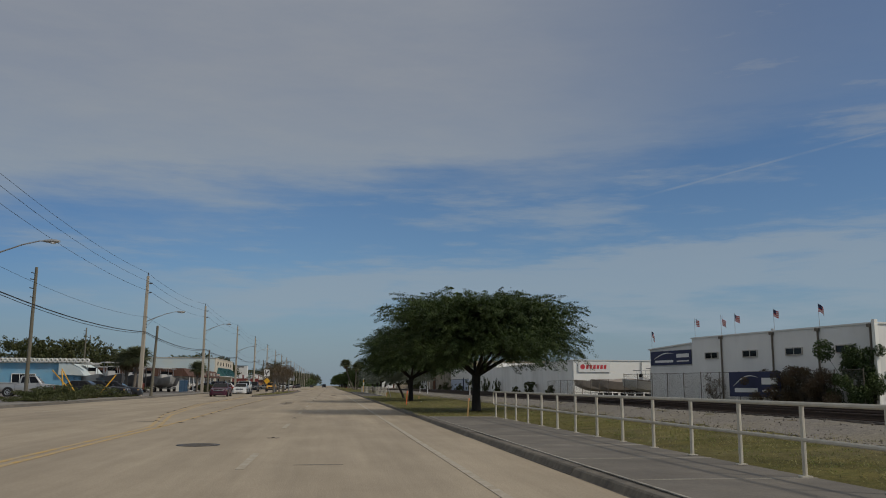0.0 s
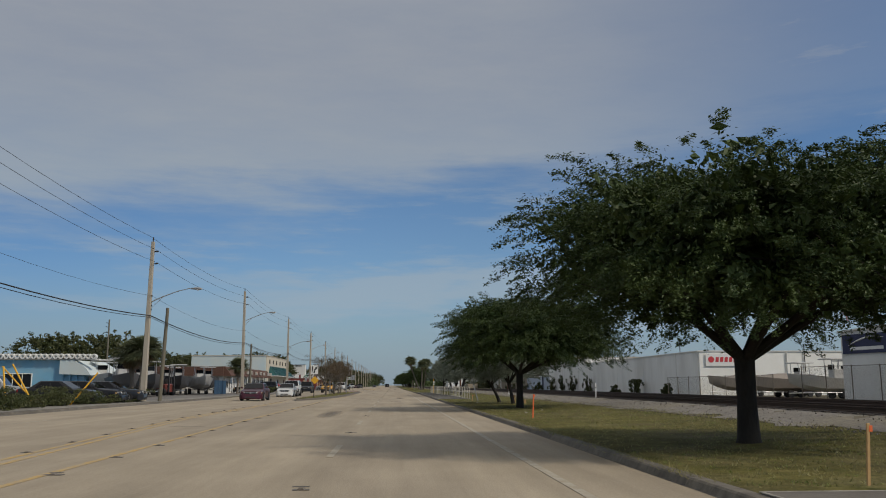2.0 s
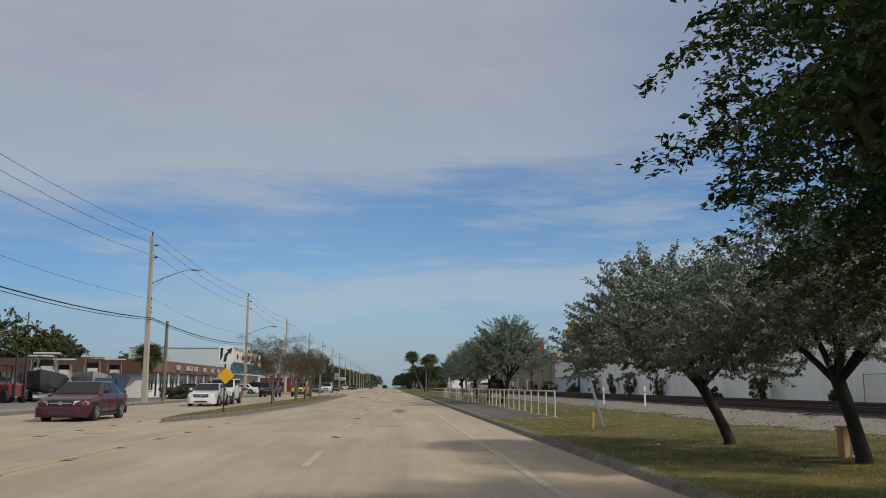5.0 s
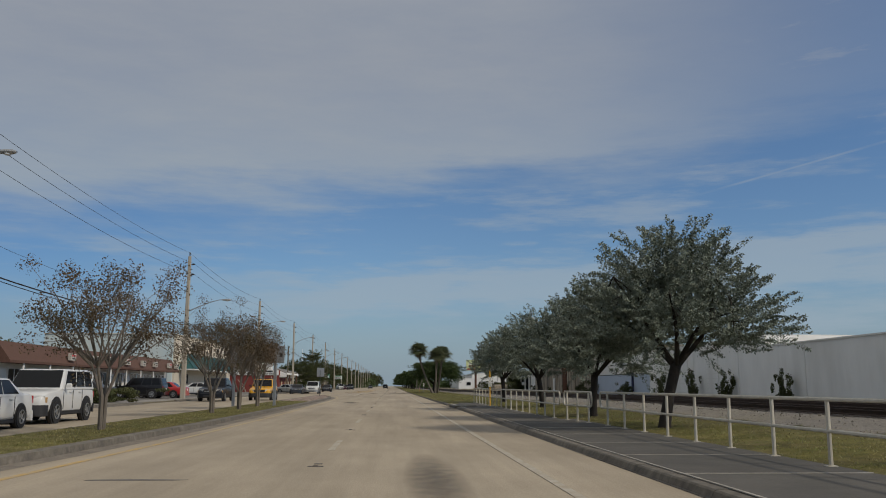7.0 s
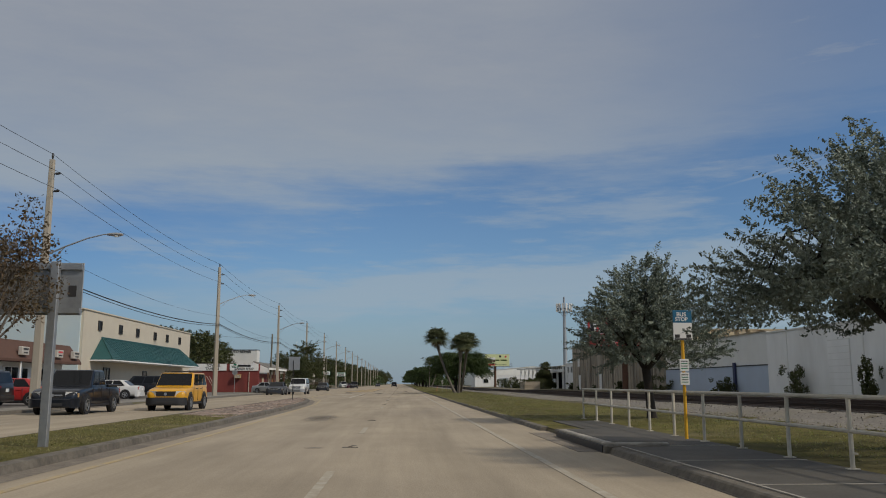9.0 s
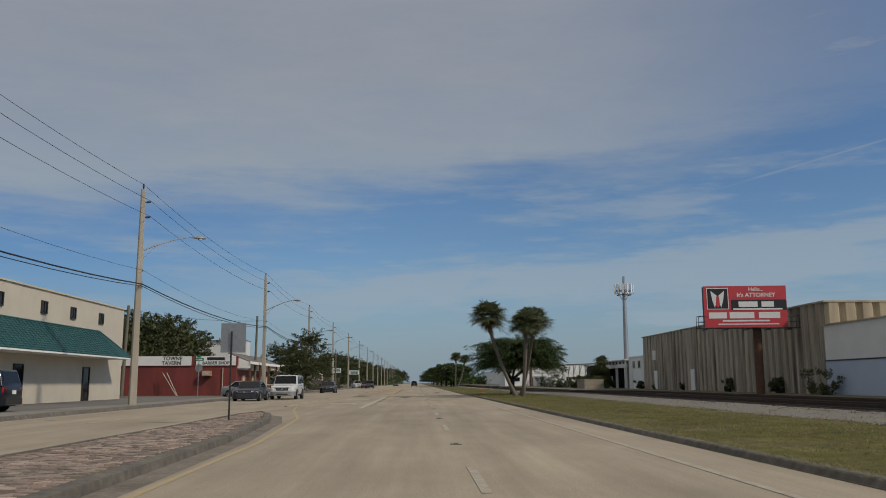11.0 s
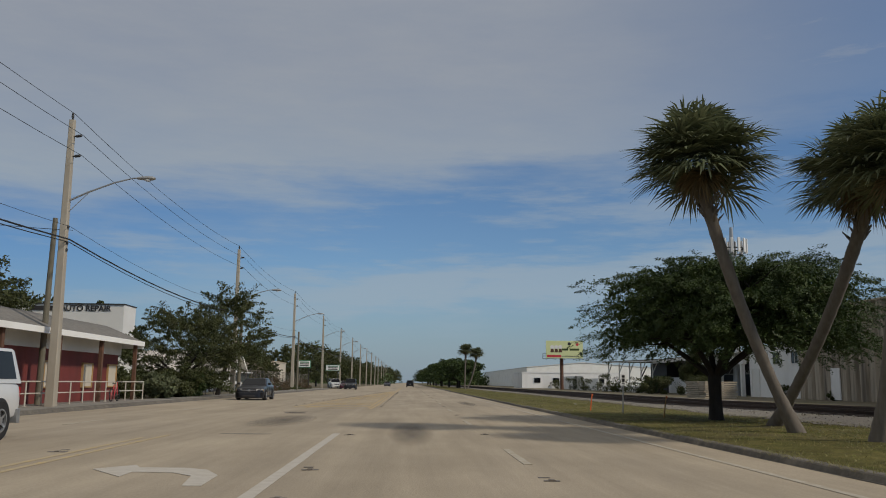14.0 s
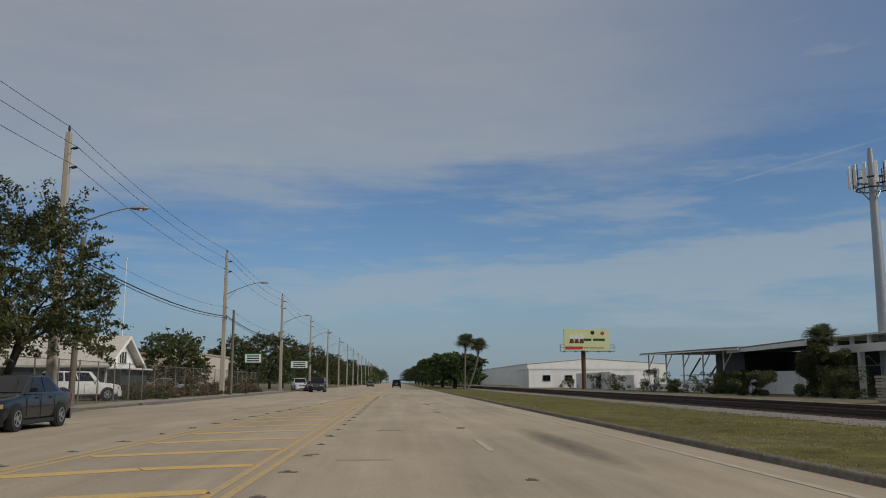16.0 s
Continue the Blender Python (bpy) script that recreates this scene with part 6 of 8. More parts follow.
for k, (x, y, h, w) in enumerate([(31.6, 118, 1.3, 0.8), (31.8, 131, 1.9, 1.3), (31.9, 141, 1.1, 0.8), (32.2, 160, 2.6, 0.9), (32.2, 172, 2.9, 1.0), (32.2, 181, 3.2, 0.9), (32.3, 192, 2.6, 1.4), (32.0, 207, 2.0, 1.6), (32.0, 226.5, 2.2, 1.9), (33.0, 238, 1.5, 1.2), (33.2, 251, 1.6, 1.0), (33.6, 268, 1.2, 0.9), (33.8, 281, 1.0, 0.9), (34.5, 293, 1.3, 1.2), (30.5, 352, 3.2, 2.4), (29.5, 340, 1.6, 1.8), (31, 372, 2.6, 2.2), (33, 392, 2.8, 2.0), (35, 410, 3.0, 2.2), (36, 430, 2.4, 2.0), (30, 330, 2.4, 3.0)]):
    shrub(x, y, h, w, 100 + k, M_LEAF_MID, "straggly weeds growing at the foot of a wall", 1500, 0.10)


# ---- far woods closing the view along the road ----
woods = Shape()
r_w = np.random.default_rng(77)
wc, wq = [], []
for side in (-1, 1):
    for k in range(420):
        y = 620 + 900 * r_w.random()
        x = side * (13 + 10 * r_w.random() + (y - 620) * 0.55 * r_w.random())
        h = 2.5 + 5.5 * r_w.random() ** 1.5
        wc.append((x, y, h * 0.5))
        wq.append((3.2 + 2 * r_w.random(), 3.2 + 2 * r_w.random(), h * 0.55))
v, f = leaf_cloud(wc, wq, 30000, 0.78, 0.2, 0.6, 0.6, r_w)
woods.arrays(v, f)
tagged(part("distant_woods", woods, M_LEAF_DARK, None), "low dark woods far along the road", "woods", kind="stuff")

for k in range(10):
    shrub(-19.4 - 0.4 * (k % 2), 301 + 4.6 * k, 0.9 + 0.35 * (k % 3), 2.2, 140 + k, M_LEAF_BROWN if k % 3 else M_LEAF_MID, "ragged weeds along the rusty fence", 2600, 0.07)
# ---- buildings east of the railway ----


def block(x0, x1, y0, y1, z0, z1):
    return Shape().box((x0 + x1) / 2, (y0 + y1) / 2, (z0 + z1) / 2, x1 - x0, y1 - y0, z1 - z0)


def opening_x(parent, x, y, z, w, h, name="window", bars=2, frame_mat=None, pane=None, face=-1):
    """A window or door set in a wall that looks along x: frame, recessed pane, bars. face: the side it looks to."""
    fm = frame_mat or M_DARK
    f = Shape()
    for yy in (-w / 2, w / 2):
        f.box(0, yy, 0, 0.10, 0.07, h + 0.07)
    for zz in (-h / 2, h / 2):
        f.box(0, 0, zz, 0.10, w, 0.07)
    for k in range(1, bars):
        f.box(0, -w / 2 + w * k / bars, 0, 0.07, 0.05, h)
    fr = part(name, f, fm, parent, m=pose(x + 0.03 * face, y, z))
    part("pane", Shape().box(-0.02 * face, 0, 0, 0.04, w, h), pane or M_GLASSDARK, fr)
    return fr


def opening_y(parent, x, y, z, w, h, name="window", bars=2, frame_mat=None, pane=None):
    f = Shape()
    for xx in (-w / 2, w / 2):
        f.box(xx, 0, 0, 0.07, 0.10, h + 0.07)
    for zz in (-h / 2, h / 2):
        f.box(0, 0, zz, w, 0.10, 0.07)
    for k in range(1, bars):
        f.box(-w / 2 + w * k / bars, 0, 0, 0.05, 0.07, h)
    fr = part(name, f, frame_mat or M_DARK, parent, m=pose(x, y - 0.03, z))
    part("pane", Shape().box(0, 0.02, 0, w, 0.04, h), pane or M_GLASSDARK, fr)
    return fr


def link_fence(x0, y0, x1, y1, h, z, label, step=3.0):
    t = thing("chain_link_fence", pose(0, 0, 0), label, "fence", "chain link fences")
    a, b = Vector((x0, y0, z)), Vector((x1, y1, z))
    n_ = max(2, int((b - a).length / step))
    for i in range(n_ + 1):
        p = a.lerp(b, i / n_)
        part("post", Shape().tube([p - Vector((0, 0, 0.1)), p + Vector((0, 0, h + 0.06))], 0.035, 7), M_OLDPOST, t)
    part("top_rail", Shape().tube([a + Vector((0, 0, h)), b + Vector((0, 0, h))], 0.022, 6), M_OLDPOST, t)
    d = (b - a).normalized().cross(Vector((0, 0, 1))) * 0.002
    part("mesh_panel", Shape().add([a - d, b - d, b - d + Vector((0, 0, h)), a - d + Vector((0, 0, h))], [(0, 1, 2, 3)]), M_LINK, t)
    return t


# boat dealer's hall with flags, turned a little away from the railway
HALL = pose(33.0, 72.8, 0, 0, 0, 11)
at_hall = lambda x, y, z=0.0: tuple(HALL @ Vector((x, y, z)))
t = thing("boat_showroom", HALL, "white flat-roofed boat showroom with small high windows and flags", "building")
part("hall", block(0, 19, -20.7, 0, 0, 5.62), M_WHITE, t)
part("annex", block(0.15, 19, 0.01, 7.2, 0, 4.85), M_WHITE, t)
part("roof_edge", block(-0.07, 19.1, -20.8, 0.1, 5.62, 5.74), M_GREYWALL, t)
part("annex_roof_edge", Shape().prism([(0.12, 5.20), (7.35, 4.86), (7.35, 4.98), (0.12, 5.32)], "x", 0.0, 19), M_GREYWALL, t)
part("annex_gable", Shape().prism([(0.02, 4.85), (7.2, 4.85), (0.02, 5.2)], "x", 0.14, 18.9), M_WHITE, t)
for d in (4.31, 10.7, 15.6, 20.45):
    part("downpipe", Shape().tube([(-0.09, -d, 0.05), (-0.09, -d, 5.35), (0.02, -d, 5.6)], 0.075, 8), M_OLDPOST, t)
    part("rain_head", Shape().box(-0.14, -d, 5.52, 0.26, 0.34, 0.24, 0, 0.03), M_OLDPOST, t)
for d in (2.85, 7.93, 13.0, 18.1):
    opening_x(t, -0.02, -d, 4.02, 1.75, 0.52, "window", 2, M_OLDSIGN)
for k in range(3):
    part("roof_vent", Shape().tube([(4 + k * 2, -6 - 4 * k, 5.7), (4 + k * 2, -6 - 4 * k, 6.3)], [0.18, 0.12], 8), M_GALV, t)
# added strip in the brighter white, for the sunlit end of the south wall
part("south_pilaster", block(-0.2, 0.1, -20.95, -20.7, 0, 5.9), M_WHITE2, t)


def banner(x, y, z, w, z0, z1, label):
    b = thing("banner", pose(x, y, z0, 0, 0, 11), label, "banner", "boat dealer banners")
    h = z1 - z0
    part("sheet", Shape().box(0, 0, h / 2, 0.03, w, h), M_NAVY, b)
    curve = [(-0.022, w * (0.42 - 0.5 * u), h * (0.42 + 0.42 * math.sin(u * 2.2))) for u in np.linspace(0, 1, 9)]
    part("hull_stripe", Shape().tube(curve, [0.01, 0.03, 0.05, 0.06, 0.06, 0.05, 0.04, 0.02, 0.01], 5), M_SIGNWHITE, b)
    part("brand_bar", Shape().box(-0.022, w * 0.16, h * 0.26, 0.01, w * 0.46, h * 0.17), M_SIGNWHITE, b)
    part("print_bar", Shape().box(-0.022, -w * 0.3, h * 0.24, 0.01, w * 0.28, h * 0.08), M_SIGNWHITE, b)
    part("print_bar", Shape().box(-0.022, -w * 0.3, h * 0.62, 0.01, w * 0.3, h * 0.26), M_SIGNWHITE, b)
    return b


banner(*at_hall(0.06, 3.6), 6.7, 3.35, 4.68, "navy blue banner with a white boat outline on the wall")
banner(*at_hall(-1.62, -10.2), 6.0, 0.55, 2.5, "navy blue banner with a white boat outline on the fence")
link_fence(*at_hall(-1.5, -21)[:2], *at_hall(-1.5, 9.5)[:2], 2.4, 0.1, "grey chain link fence in front of the boat showroom", 2.5)


def flag(x, y, z, seed):
    f = thing("flag", pose(x, y, z), "small striped red white and blue flag on a pole", "flag", "flags on the showroom roof")
    part("pole", Shape().tube([(0, 0, -0.4), (0, 0, 1.75)], 0.02, 6), M_GALV, f)
    r = random.Random(seed)
    lean_ = r.uniform(0.3, 0.8)

    def cloth(u, v):
        return (0.05 + 0.08 * math.sin(u * 6 + seed), -0.85 * u * (1 - lean_ * 0.3), 1.7 - 0.55 * v - lean_ * u * 0.75 + 0.03 * math.sin(u * 9))

    for k in range(7):
        s_ = Shape()
        us = np.linspace(0.4 if k < 4 else 0.0, 1, 6)
        for u in us:
            for v_ in (k / 7, (k + 1) / 7):
                p = cloth(u, v_)
                s_.v += [p, (p[0] + 0.008, p[1], p[2])]
        for i in range(5):
            q = i * 4
            s_.f += [(q, q + 2, q + 6, q + 4), (q + 1, q + 5, q + 7, q + 3), (q, q + 4, q + 5, q + 1), (q + 2, q + 3, q + 7, q + 6)]
        part("stripe", s_, M_SIGNRED if k % 2 == 0 else M_SIGNWHITE, f)
    s_ = Shape()
    for u in np.linspace(0, 0.4, 4):
        for v_ in (0, 4 / 7):
            p = cloth(u, v_)
            s_.v += [p, (p[0] + 0.008, p[1], p[2])]
    for i in range(3):
        q = i * 4
        s_.f += [(q, q + 2, q + 6, q + 4), (q + 1, q + 5, q + 7, q + 3), (q, q + 4, q + 5, q + 1), (q + 2, q + 3, q + 7, q + 6)]
    part("canton", s_, M_NAVY, f)
    return f


for k, (d, z) in enumerate(((-6.96, 5.0), (0.2, 5.75), (4.0, 5.75), (5.85, 5.75), (10.66, 5.75), (15.5, 5.75))):
    flag(*at_hall(0.25, -d)[:2], z, k)
shrub(*at_hall(-0.9, -19.6)[:2], 4.4, 3.0, 90, M_LEAF_DARK, "dark green bushy tree by the showroom fence", 16000, 0.085)
for k, d in enumerate((11.6, 13.2, 14.8, 16.6)):
    shrub(*at_hall(-0.8, -d)[:2], 2.75, 2.5, 91 + k, M_LEAF_BROWN, "brown dried creeper on the showroom fence", 7000, 0.07)
shrub(*at_hall(-1.2, -4.6)[:2], 2.4, 1.4, 95, M_LEAF_BROWN, "bare twiggy creeper on the showroom fence", 900, 0.06)

# long white warehouse
t = thing("white_warehouse", pose(0, 0, 0), "long low white warehouse with a bright south gable and panel joints", "building")
part("long_wall", block(33.2, 60, 112.0, 165, 0, 4.8), M_WHITE, t)
part("gable_wall", block(33.3, 62, 111.7, 112.0, 0, 4.78), M_WHITE2, t)
part("roof_edge", block(33.1, 62.1, 111.6, 165.0, 4.8, 4.92), M_GREYWALL, t)
for y in (119, 132, 145, 158):
    part("joint_strip", block(33.16, 33.2, y - 0.06, y + 0.06, 0, 4.8), M_GREYWALL, t)
part("rear_wall", block(33.2, 60, 165.0, 199.0, 0, 5.75), M_WHITE, t)
part("rear_roof_edge", block(33.1, 60.1, 165.0, 199.0, 5.75, 5.87), M_GREYWALL, t)
for y in (177.6, 186.4):
    d_ = part("roller_door", block(33.14, 33.22, y - 1.6, y + 1.6, 0.1, 4.6), M_GREYWALL, t)
    for k in range(9):
        part("slat", block(33.11, 33.14, y - 1.55, y + 1.55, 0.15 + k * 0.49, 0.15 + k * 0.49 + 0.44), M_WHITE, d_)
for y in (171, 183, 195):
    part("joint_strip", block(33.16, 33.2, y - 0.06, y + 0.06, 0, 5.75), M_GREYWALL, t)
part("light_pole", Shape().tube([(33.4, 118, 4.9), (33.4, 118, 6.4), (33.1, 118, 6.6)], 0.05, 6), M_DARK, t)
part("downpipe", Shape().tube([(43.0, 111.6, 0.1), (43.0, 111.6, 4.7)], 0.07, 8), M_GREYWALL, t)
part("downpipe", Shape().tube([(45.0, 111.6, 0.1), (45.0, 111.6, 5.6)], 0.05, 8), M_DARK, t)
sg = thing("wall_sign", pose(36.2, 111.6, 3.9), "white sign panel with faded red lettering on the gable", "sign")
part("panel", Shape().box(0, 0, 0, 4.5, 0.08, 1.3), M_SIGNWHITE, sg)
part("emblem", Shape().disc((-1.65, -0.05, 0.05), (0, 1, 0), 0, 0.33, 0.02, 18), M_SIGNRED, sg)
for k in range(6):
    part("letter_bar", Shape().prism([(-0.21, -0.26), (0.13, -0.26), (0.21, 0.26), (-0.13, 0.26)], "y", -0.06, -0.04), M_SIGNRED, sg, m=pose(-0.98 + k * 0.5, 0, 0.05))
link_fence(29.5, 86, 29.5, 111, 1.9, 0.1, "grey chain link fence in front of stored boats")


def boat(x, y, z, rz, L, cover, label, top=True, trailer=True, hull=None):
    """A centre-console motor boat: hull, deck, console, engine, T-top; on a trailer."""
    b = thing("motor_boat", pose(x, y, z, 0, 0, rz), label, "boat", "stored boats")
    h = Shape()
    st = []
    for u in np.linspace(0, 1, 10):
        w = L * 0.16 * (1 - max(0, (u - 0.45) / 0.55) ** 2.2)
        keel = 0.55 + 0.75 * max(0, (u - 0.55) / 0.45) ** 2
        sheer = 1.55 + 0.5 * u * u
        st.append([(L * (u - 0.5), 0, keel), (L * (u - 0.5), w * 0.72, keel + 0.28), (L * (u - 0.5) + 0.1 * u, w, sheer), (L * (u - 0.5), w * 0.88, sheer), (L * (u - 0.5), 0, sheer - 0.12)])
    for ring in st:
        h.v += ring + [(p[0], -p[1], p[2]) for p in ring[1:4]][::-1]
    for i in range(9):
        for k in range(8):
            h.f.append((i * 8 + k, i * 8 + (k + 1) % 8, (i + 1) * 8 + (k + 1) % 8, (i + 1) * 8 + k))
    h.f.append(tuple(range(8)))
    part("hull", h, hull or (M_TARP if cover else M_GELCOAT), b, smooth=True)
    if cover:
        c = Shape()
        for u in np.linspace(0, 1, 8):
            w = L * 0.155 * (1 - max(0, (u - 0.45) / 0.55) ** 2.2) + 0.02
            top_ = 1.75 + 0.5 * math.sin(math.pi * min(1, u * 1.3)) * 0.8
            c.v += [(L * (u - 0.5), w, 1.5 + 0.45 * u * u), (L * (u - 0.5), w * 0.5, top_), (L * (u - 0.5), -w * 0.5, top_), (L * (u - 0.5), -w, 1.5 + 0.45 * u * u)]
        c.f = [(i * 4 + k, i * 4 + k + 1, (i + 1) * 4 + k + 1, (i + 1) * 4 + k) for i in range(7) for k in range(3)]
        part("cover", c, M_TARP, b, smooth=True)
    else:
        part("console", Shape().box(-0.1 * L, 0, 1.95, 0.9, 0.8, 0.9, 0, 0.08), M_GELCOAT, b)
        part("windscreen", Shape().box(-0.1 * L + 0.4, 0, 2.55, 0.06, 0.8, 0.4), M_GLASSDARK, b)
        part("seat", Shape().box(-0.25 * L, 0, 1.85, 0.6, 0.9, 0.6, 0, 0.06), M_GELCOAT, b)
    if top:
        for sx in (-0.55, 0.55):
            for sy in (-0.5, 0.5):
                part("top_leg", Shape().tube([(-0.1 * L + sx, sy * 1.2, 1.5), (-0.1 * L + sx * 1.2, sy, 3.15)], 0.03, 6), M_GALV, b)
        part("hard_top", Shape().box(-0.1 * L, 0, 3.2, 2.0, 1.7, 0.09, 0, 0.03), M_GELCOAT, b)
    part("outboard_engine", Shape().box(-0.5 * L - 0.25, 0, 1.55, 0.45, 0.42, 0.7, 0, 0.08).box(-0.5 * L - 0.2, 0, 0.9, 0.16, 0.12, 0.9), M_DARK, b)
    if trailer:
        f = Shape()
        for sy in (-0.55, 0.55):
            f.tube([(-0.45 * L, sy, 0.5), (0.2 * L, sy, 0.5), (0.5 * L, 0, 0.45)], 0.05, 6)
        tr = part("trailer", f, M_GALV, b)
        for sx in (-0.25, -0.12):
            for sy in (-0.95, 0.95):
                part("wheel", Shape().disc((sx * L, sy, 0.33), (0, 1, 0), 0.0, 0.33, 0.2, 16), M_TYRE, tr)
    return b


boat(34.5, 104.5, 0.1, 200, 7.5, True, "motor boat under a taupe cover on a trailer", False)
boat(38.5, 101.0, 0.1, 195, 7.5, False, "white motor boat with a taupe hull on a trailer", True, True, M_TARP)
boat(34.5, 96.5, 0.1, 190, 7.5, True, "motor boat under a taupe cover on a trailer", False)
boat(39.0, 93.5, 0.1, 188, 8.0, False, "white motor boat with a taupe hull on a trailer", True, True, M_TARP)
boat(35.5, 89.0, 0.1, 185, 7.0, False, "white centre-console motor boat on a trailer", True)

# grey and blue wall with ribbed parapet, and the ribbed hall
t = thing("painted_annex", pose(0, 0, 0), "low industrial annex painted light grey above and blue below", "building")
part("upper_wall", block(33.25, 60, 199.0, 228.6, 3.0, 5.95), M_GREYWALL, t)
part("lower_wall", block(33.22, 60, 199.0, 228.6, 0, 2.9), M_BLUEWALL, t)
part("stripe", block(33.17, 60, 199.0, 228.6, 2.9, 3.0), M_DARK, t)
part("downpipe", block(33.0, 33.17, 206.2, 206.7, 0.6, 3.3), M_NAVY, t)
part("roof_edge", block(33.1, 60, 199.0, 228.6, 5.95, 6.05), M_TAN, t)


def ribbed(axis, fixed, a, b, z0, z1, pitch, depth, out):
    """A wall of upright trapezoid ribs. axis: along which it runs; out: the way that the ribs stand out."""
    prof = []
    k = a
    while k < b - 0.01:
        prof += [(k, 0), (k + pitch * 0.18, depth), (k + pitch * 0.72, depth), (k + pitch * 0.9, 0)]
        k += pitch
    prof.append((b, 0))
    s_ = Shape()
    for z in (z0, z1):
        for u, d in prof:
            s_.v.append((fixed + out * d, u, z) if axis == "y" else (u, fixed + out * d, z))
    n_ = len(prof)
    s_.f = [(i, i + 1, n_ + i + 1, n_ + i) for i in range(n_ - 1)]
    return s_


t = thing("ribbed_warehouse", pose(0, 0, 0), "tall streaked warehouse of ribbed precast concrete panels", "building")
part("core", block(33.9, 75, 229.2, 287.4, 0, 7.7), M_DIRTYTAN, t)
# south ribs in the paler tan, west ribs darker and streaked
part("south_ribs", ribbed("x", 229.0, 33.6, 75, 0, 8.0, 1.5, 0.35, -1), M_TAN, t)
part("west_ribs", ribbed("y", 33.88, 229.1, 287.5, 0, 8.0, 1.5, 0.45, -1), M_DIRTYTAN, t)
part("coping", block(33.35, 75, 228.6, 287.6, 8.0, 8.14), M_TAN, t)
for y, w in ((264.5, 5.0), (281.0, 2.4)):
    part("flat_panel", block(33.36, 33.8, y - w / 2, y + w / 2, 0, 7.9), M_DIRTYTAN, t)
    opening_x(t, 33.36, y - 0.6, 1.5, 1.4, 2.6, "door", 1, M_WHITE, M_WHITE)
part("wall_notice", block(33.3, 33.36, 280.2, 281.8, 4.4, 5.8), M_GREYWALL, t)
for k in range(9):
    part("roof_vent", Shape().tube([(36.5 + k * 1.1, 245, 8.1), (36.5 + k * 1.1, 245, 8.6)], 0.03, 5), M_DARK, t)

t = thing("office_block", pose(0, 0, 0), "small two-storey white office beside the ribbed warehouse", "building")
part("wall_block", block(34.9, 50, 288.0, 302.2, 0, 5.3), M_WHITE, t)
part("roof_edge", block(34.8, 50, 288.0, 302.3, 5.3, 5.45), M_GREYWALL, t)
for y in (291.0, 295.2, 298.6):
    opening_x(t, 34.88, y, 4.1, 1.5, 1.2, "window", 2, M_GREYWALL)
opening_x(t, 34.88, 300.5, 1.6, 2.0, 3.0, "door", 1, M_GREYWALL, M_GREYWALL)
part("dark_end", block(34.5, 36.15, 287.6, 287.98, 0, 5.3), M_RUST, t)

# billboards


def billboard(x, y, z0, w, h, rz, label, post_dx=0.0):
    b = thing("billboard", pose(x, y, 0.1, 0, 0, rz), label, "billboard", "billboards")
    part("post", Shape().tube([(post_dx, 0.3, -0.2), (post_dx, 0.3, z0)], 0.38, 14), M_RUST, b, smooth=True)
    part("backing", Shape().box(0, 0.35, z0 + h / 2, w - 0.05, 0.6, h - 0.1), M_DARK, b)
    part("catwalk", Shape().box(0, -0.35, z0 - 0.12, w + 1.6, 0.9, 0.07), M_DARK, b)
    for k in range(5):
        part("catwalk_bracket", Shape().box(-w / 2 + k * w / 4, 0.1, z0 - 0.22, 0.08, 1.6, 0.12), M_DARK, b)
    for sx in (-1, 1):
        rail = Shape()
        X = sx * (w / 2 + 0.75)
        for yy in (-0.75, 0.05):
            rail.tube([(X, yy, z0 - 0.1), (X, yy, z0 + 0.95)], 0.025, 5)
            rail.tube([(sx * w / 2, yy, z0 + 0.95), (X, yy, z0 + 0.95)], 0.025, 5)
            rail.tube([(sx * w / 2, yy, z0 + 0.45), (X, yy, z0 + 0.45)], 0.02, 5)
        rail.tube([(X, -0.75, z0 + 0.95), (X, 0.05, z0 + 0.95)], 0.025, 5)
        part("side_rail", rail, M_DARK, b)
    return b


b = billboard(28.1, 232.5, 6.0, 7.4, 3.75, -5, "red billboard poster with white lettering above the railway", 1.0)
part("poster", Shape().box(0, 0.02, 6.0 + 1.875, 7.4, 0.06, 3.75), M_SIGNRED, b)
part("black_band", Shape().box(1.2, -0.012, 8.00, 4.95, 0.01, 0.95), M_SIGNBLACK, b)
part("picture_border", Shape().box(-2.45, -0.012, 8.60, 1.95, 0.01, 1.95), M_SIGNWHITE, b)
part("picture_ground", Shape().box(-2.45, -0.020, 8.60, 1.82, 0.01, 1.82), M_SIGNBLACK, b)
for sx in (-1, 1):
    part("shirt_collar", Shape().prism([(sx * 0.05, 0.25), (sx * 0.62, 0.72), (sx * 0.50, -0.1), (sx * 0.28, -0.85), (sx * 0.10, -0.2)], "y", -0.034, -0.026), M_SIGNWHITE, b, m=pose(-2.45, 0, 8.60))
part("tie", Shape().prism([(-0.12, 0.2), (0.12, 0.2), (0.2, -0.6), (0, -0.85), (-0.2, -0.6)], "y", -0.036, -0.03), M_SIGNRED, b, m=pose(-2.45, 0, 8.60))
lettering("letters", "Hello...", 0.46, M_SIGNWHITE, b, pose(1.0, -0.02, 9.43, 90, 0, 0))
lettering("letters", "It's ATTORNEY", 0.52, M_SIGNWHITE, b, pose(1.0, -0.02, 8.90, 90, 0, 0))
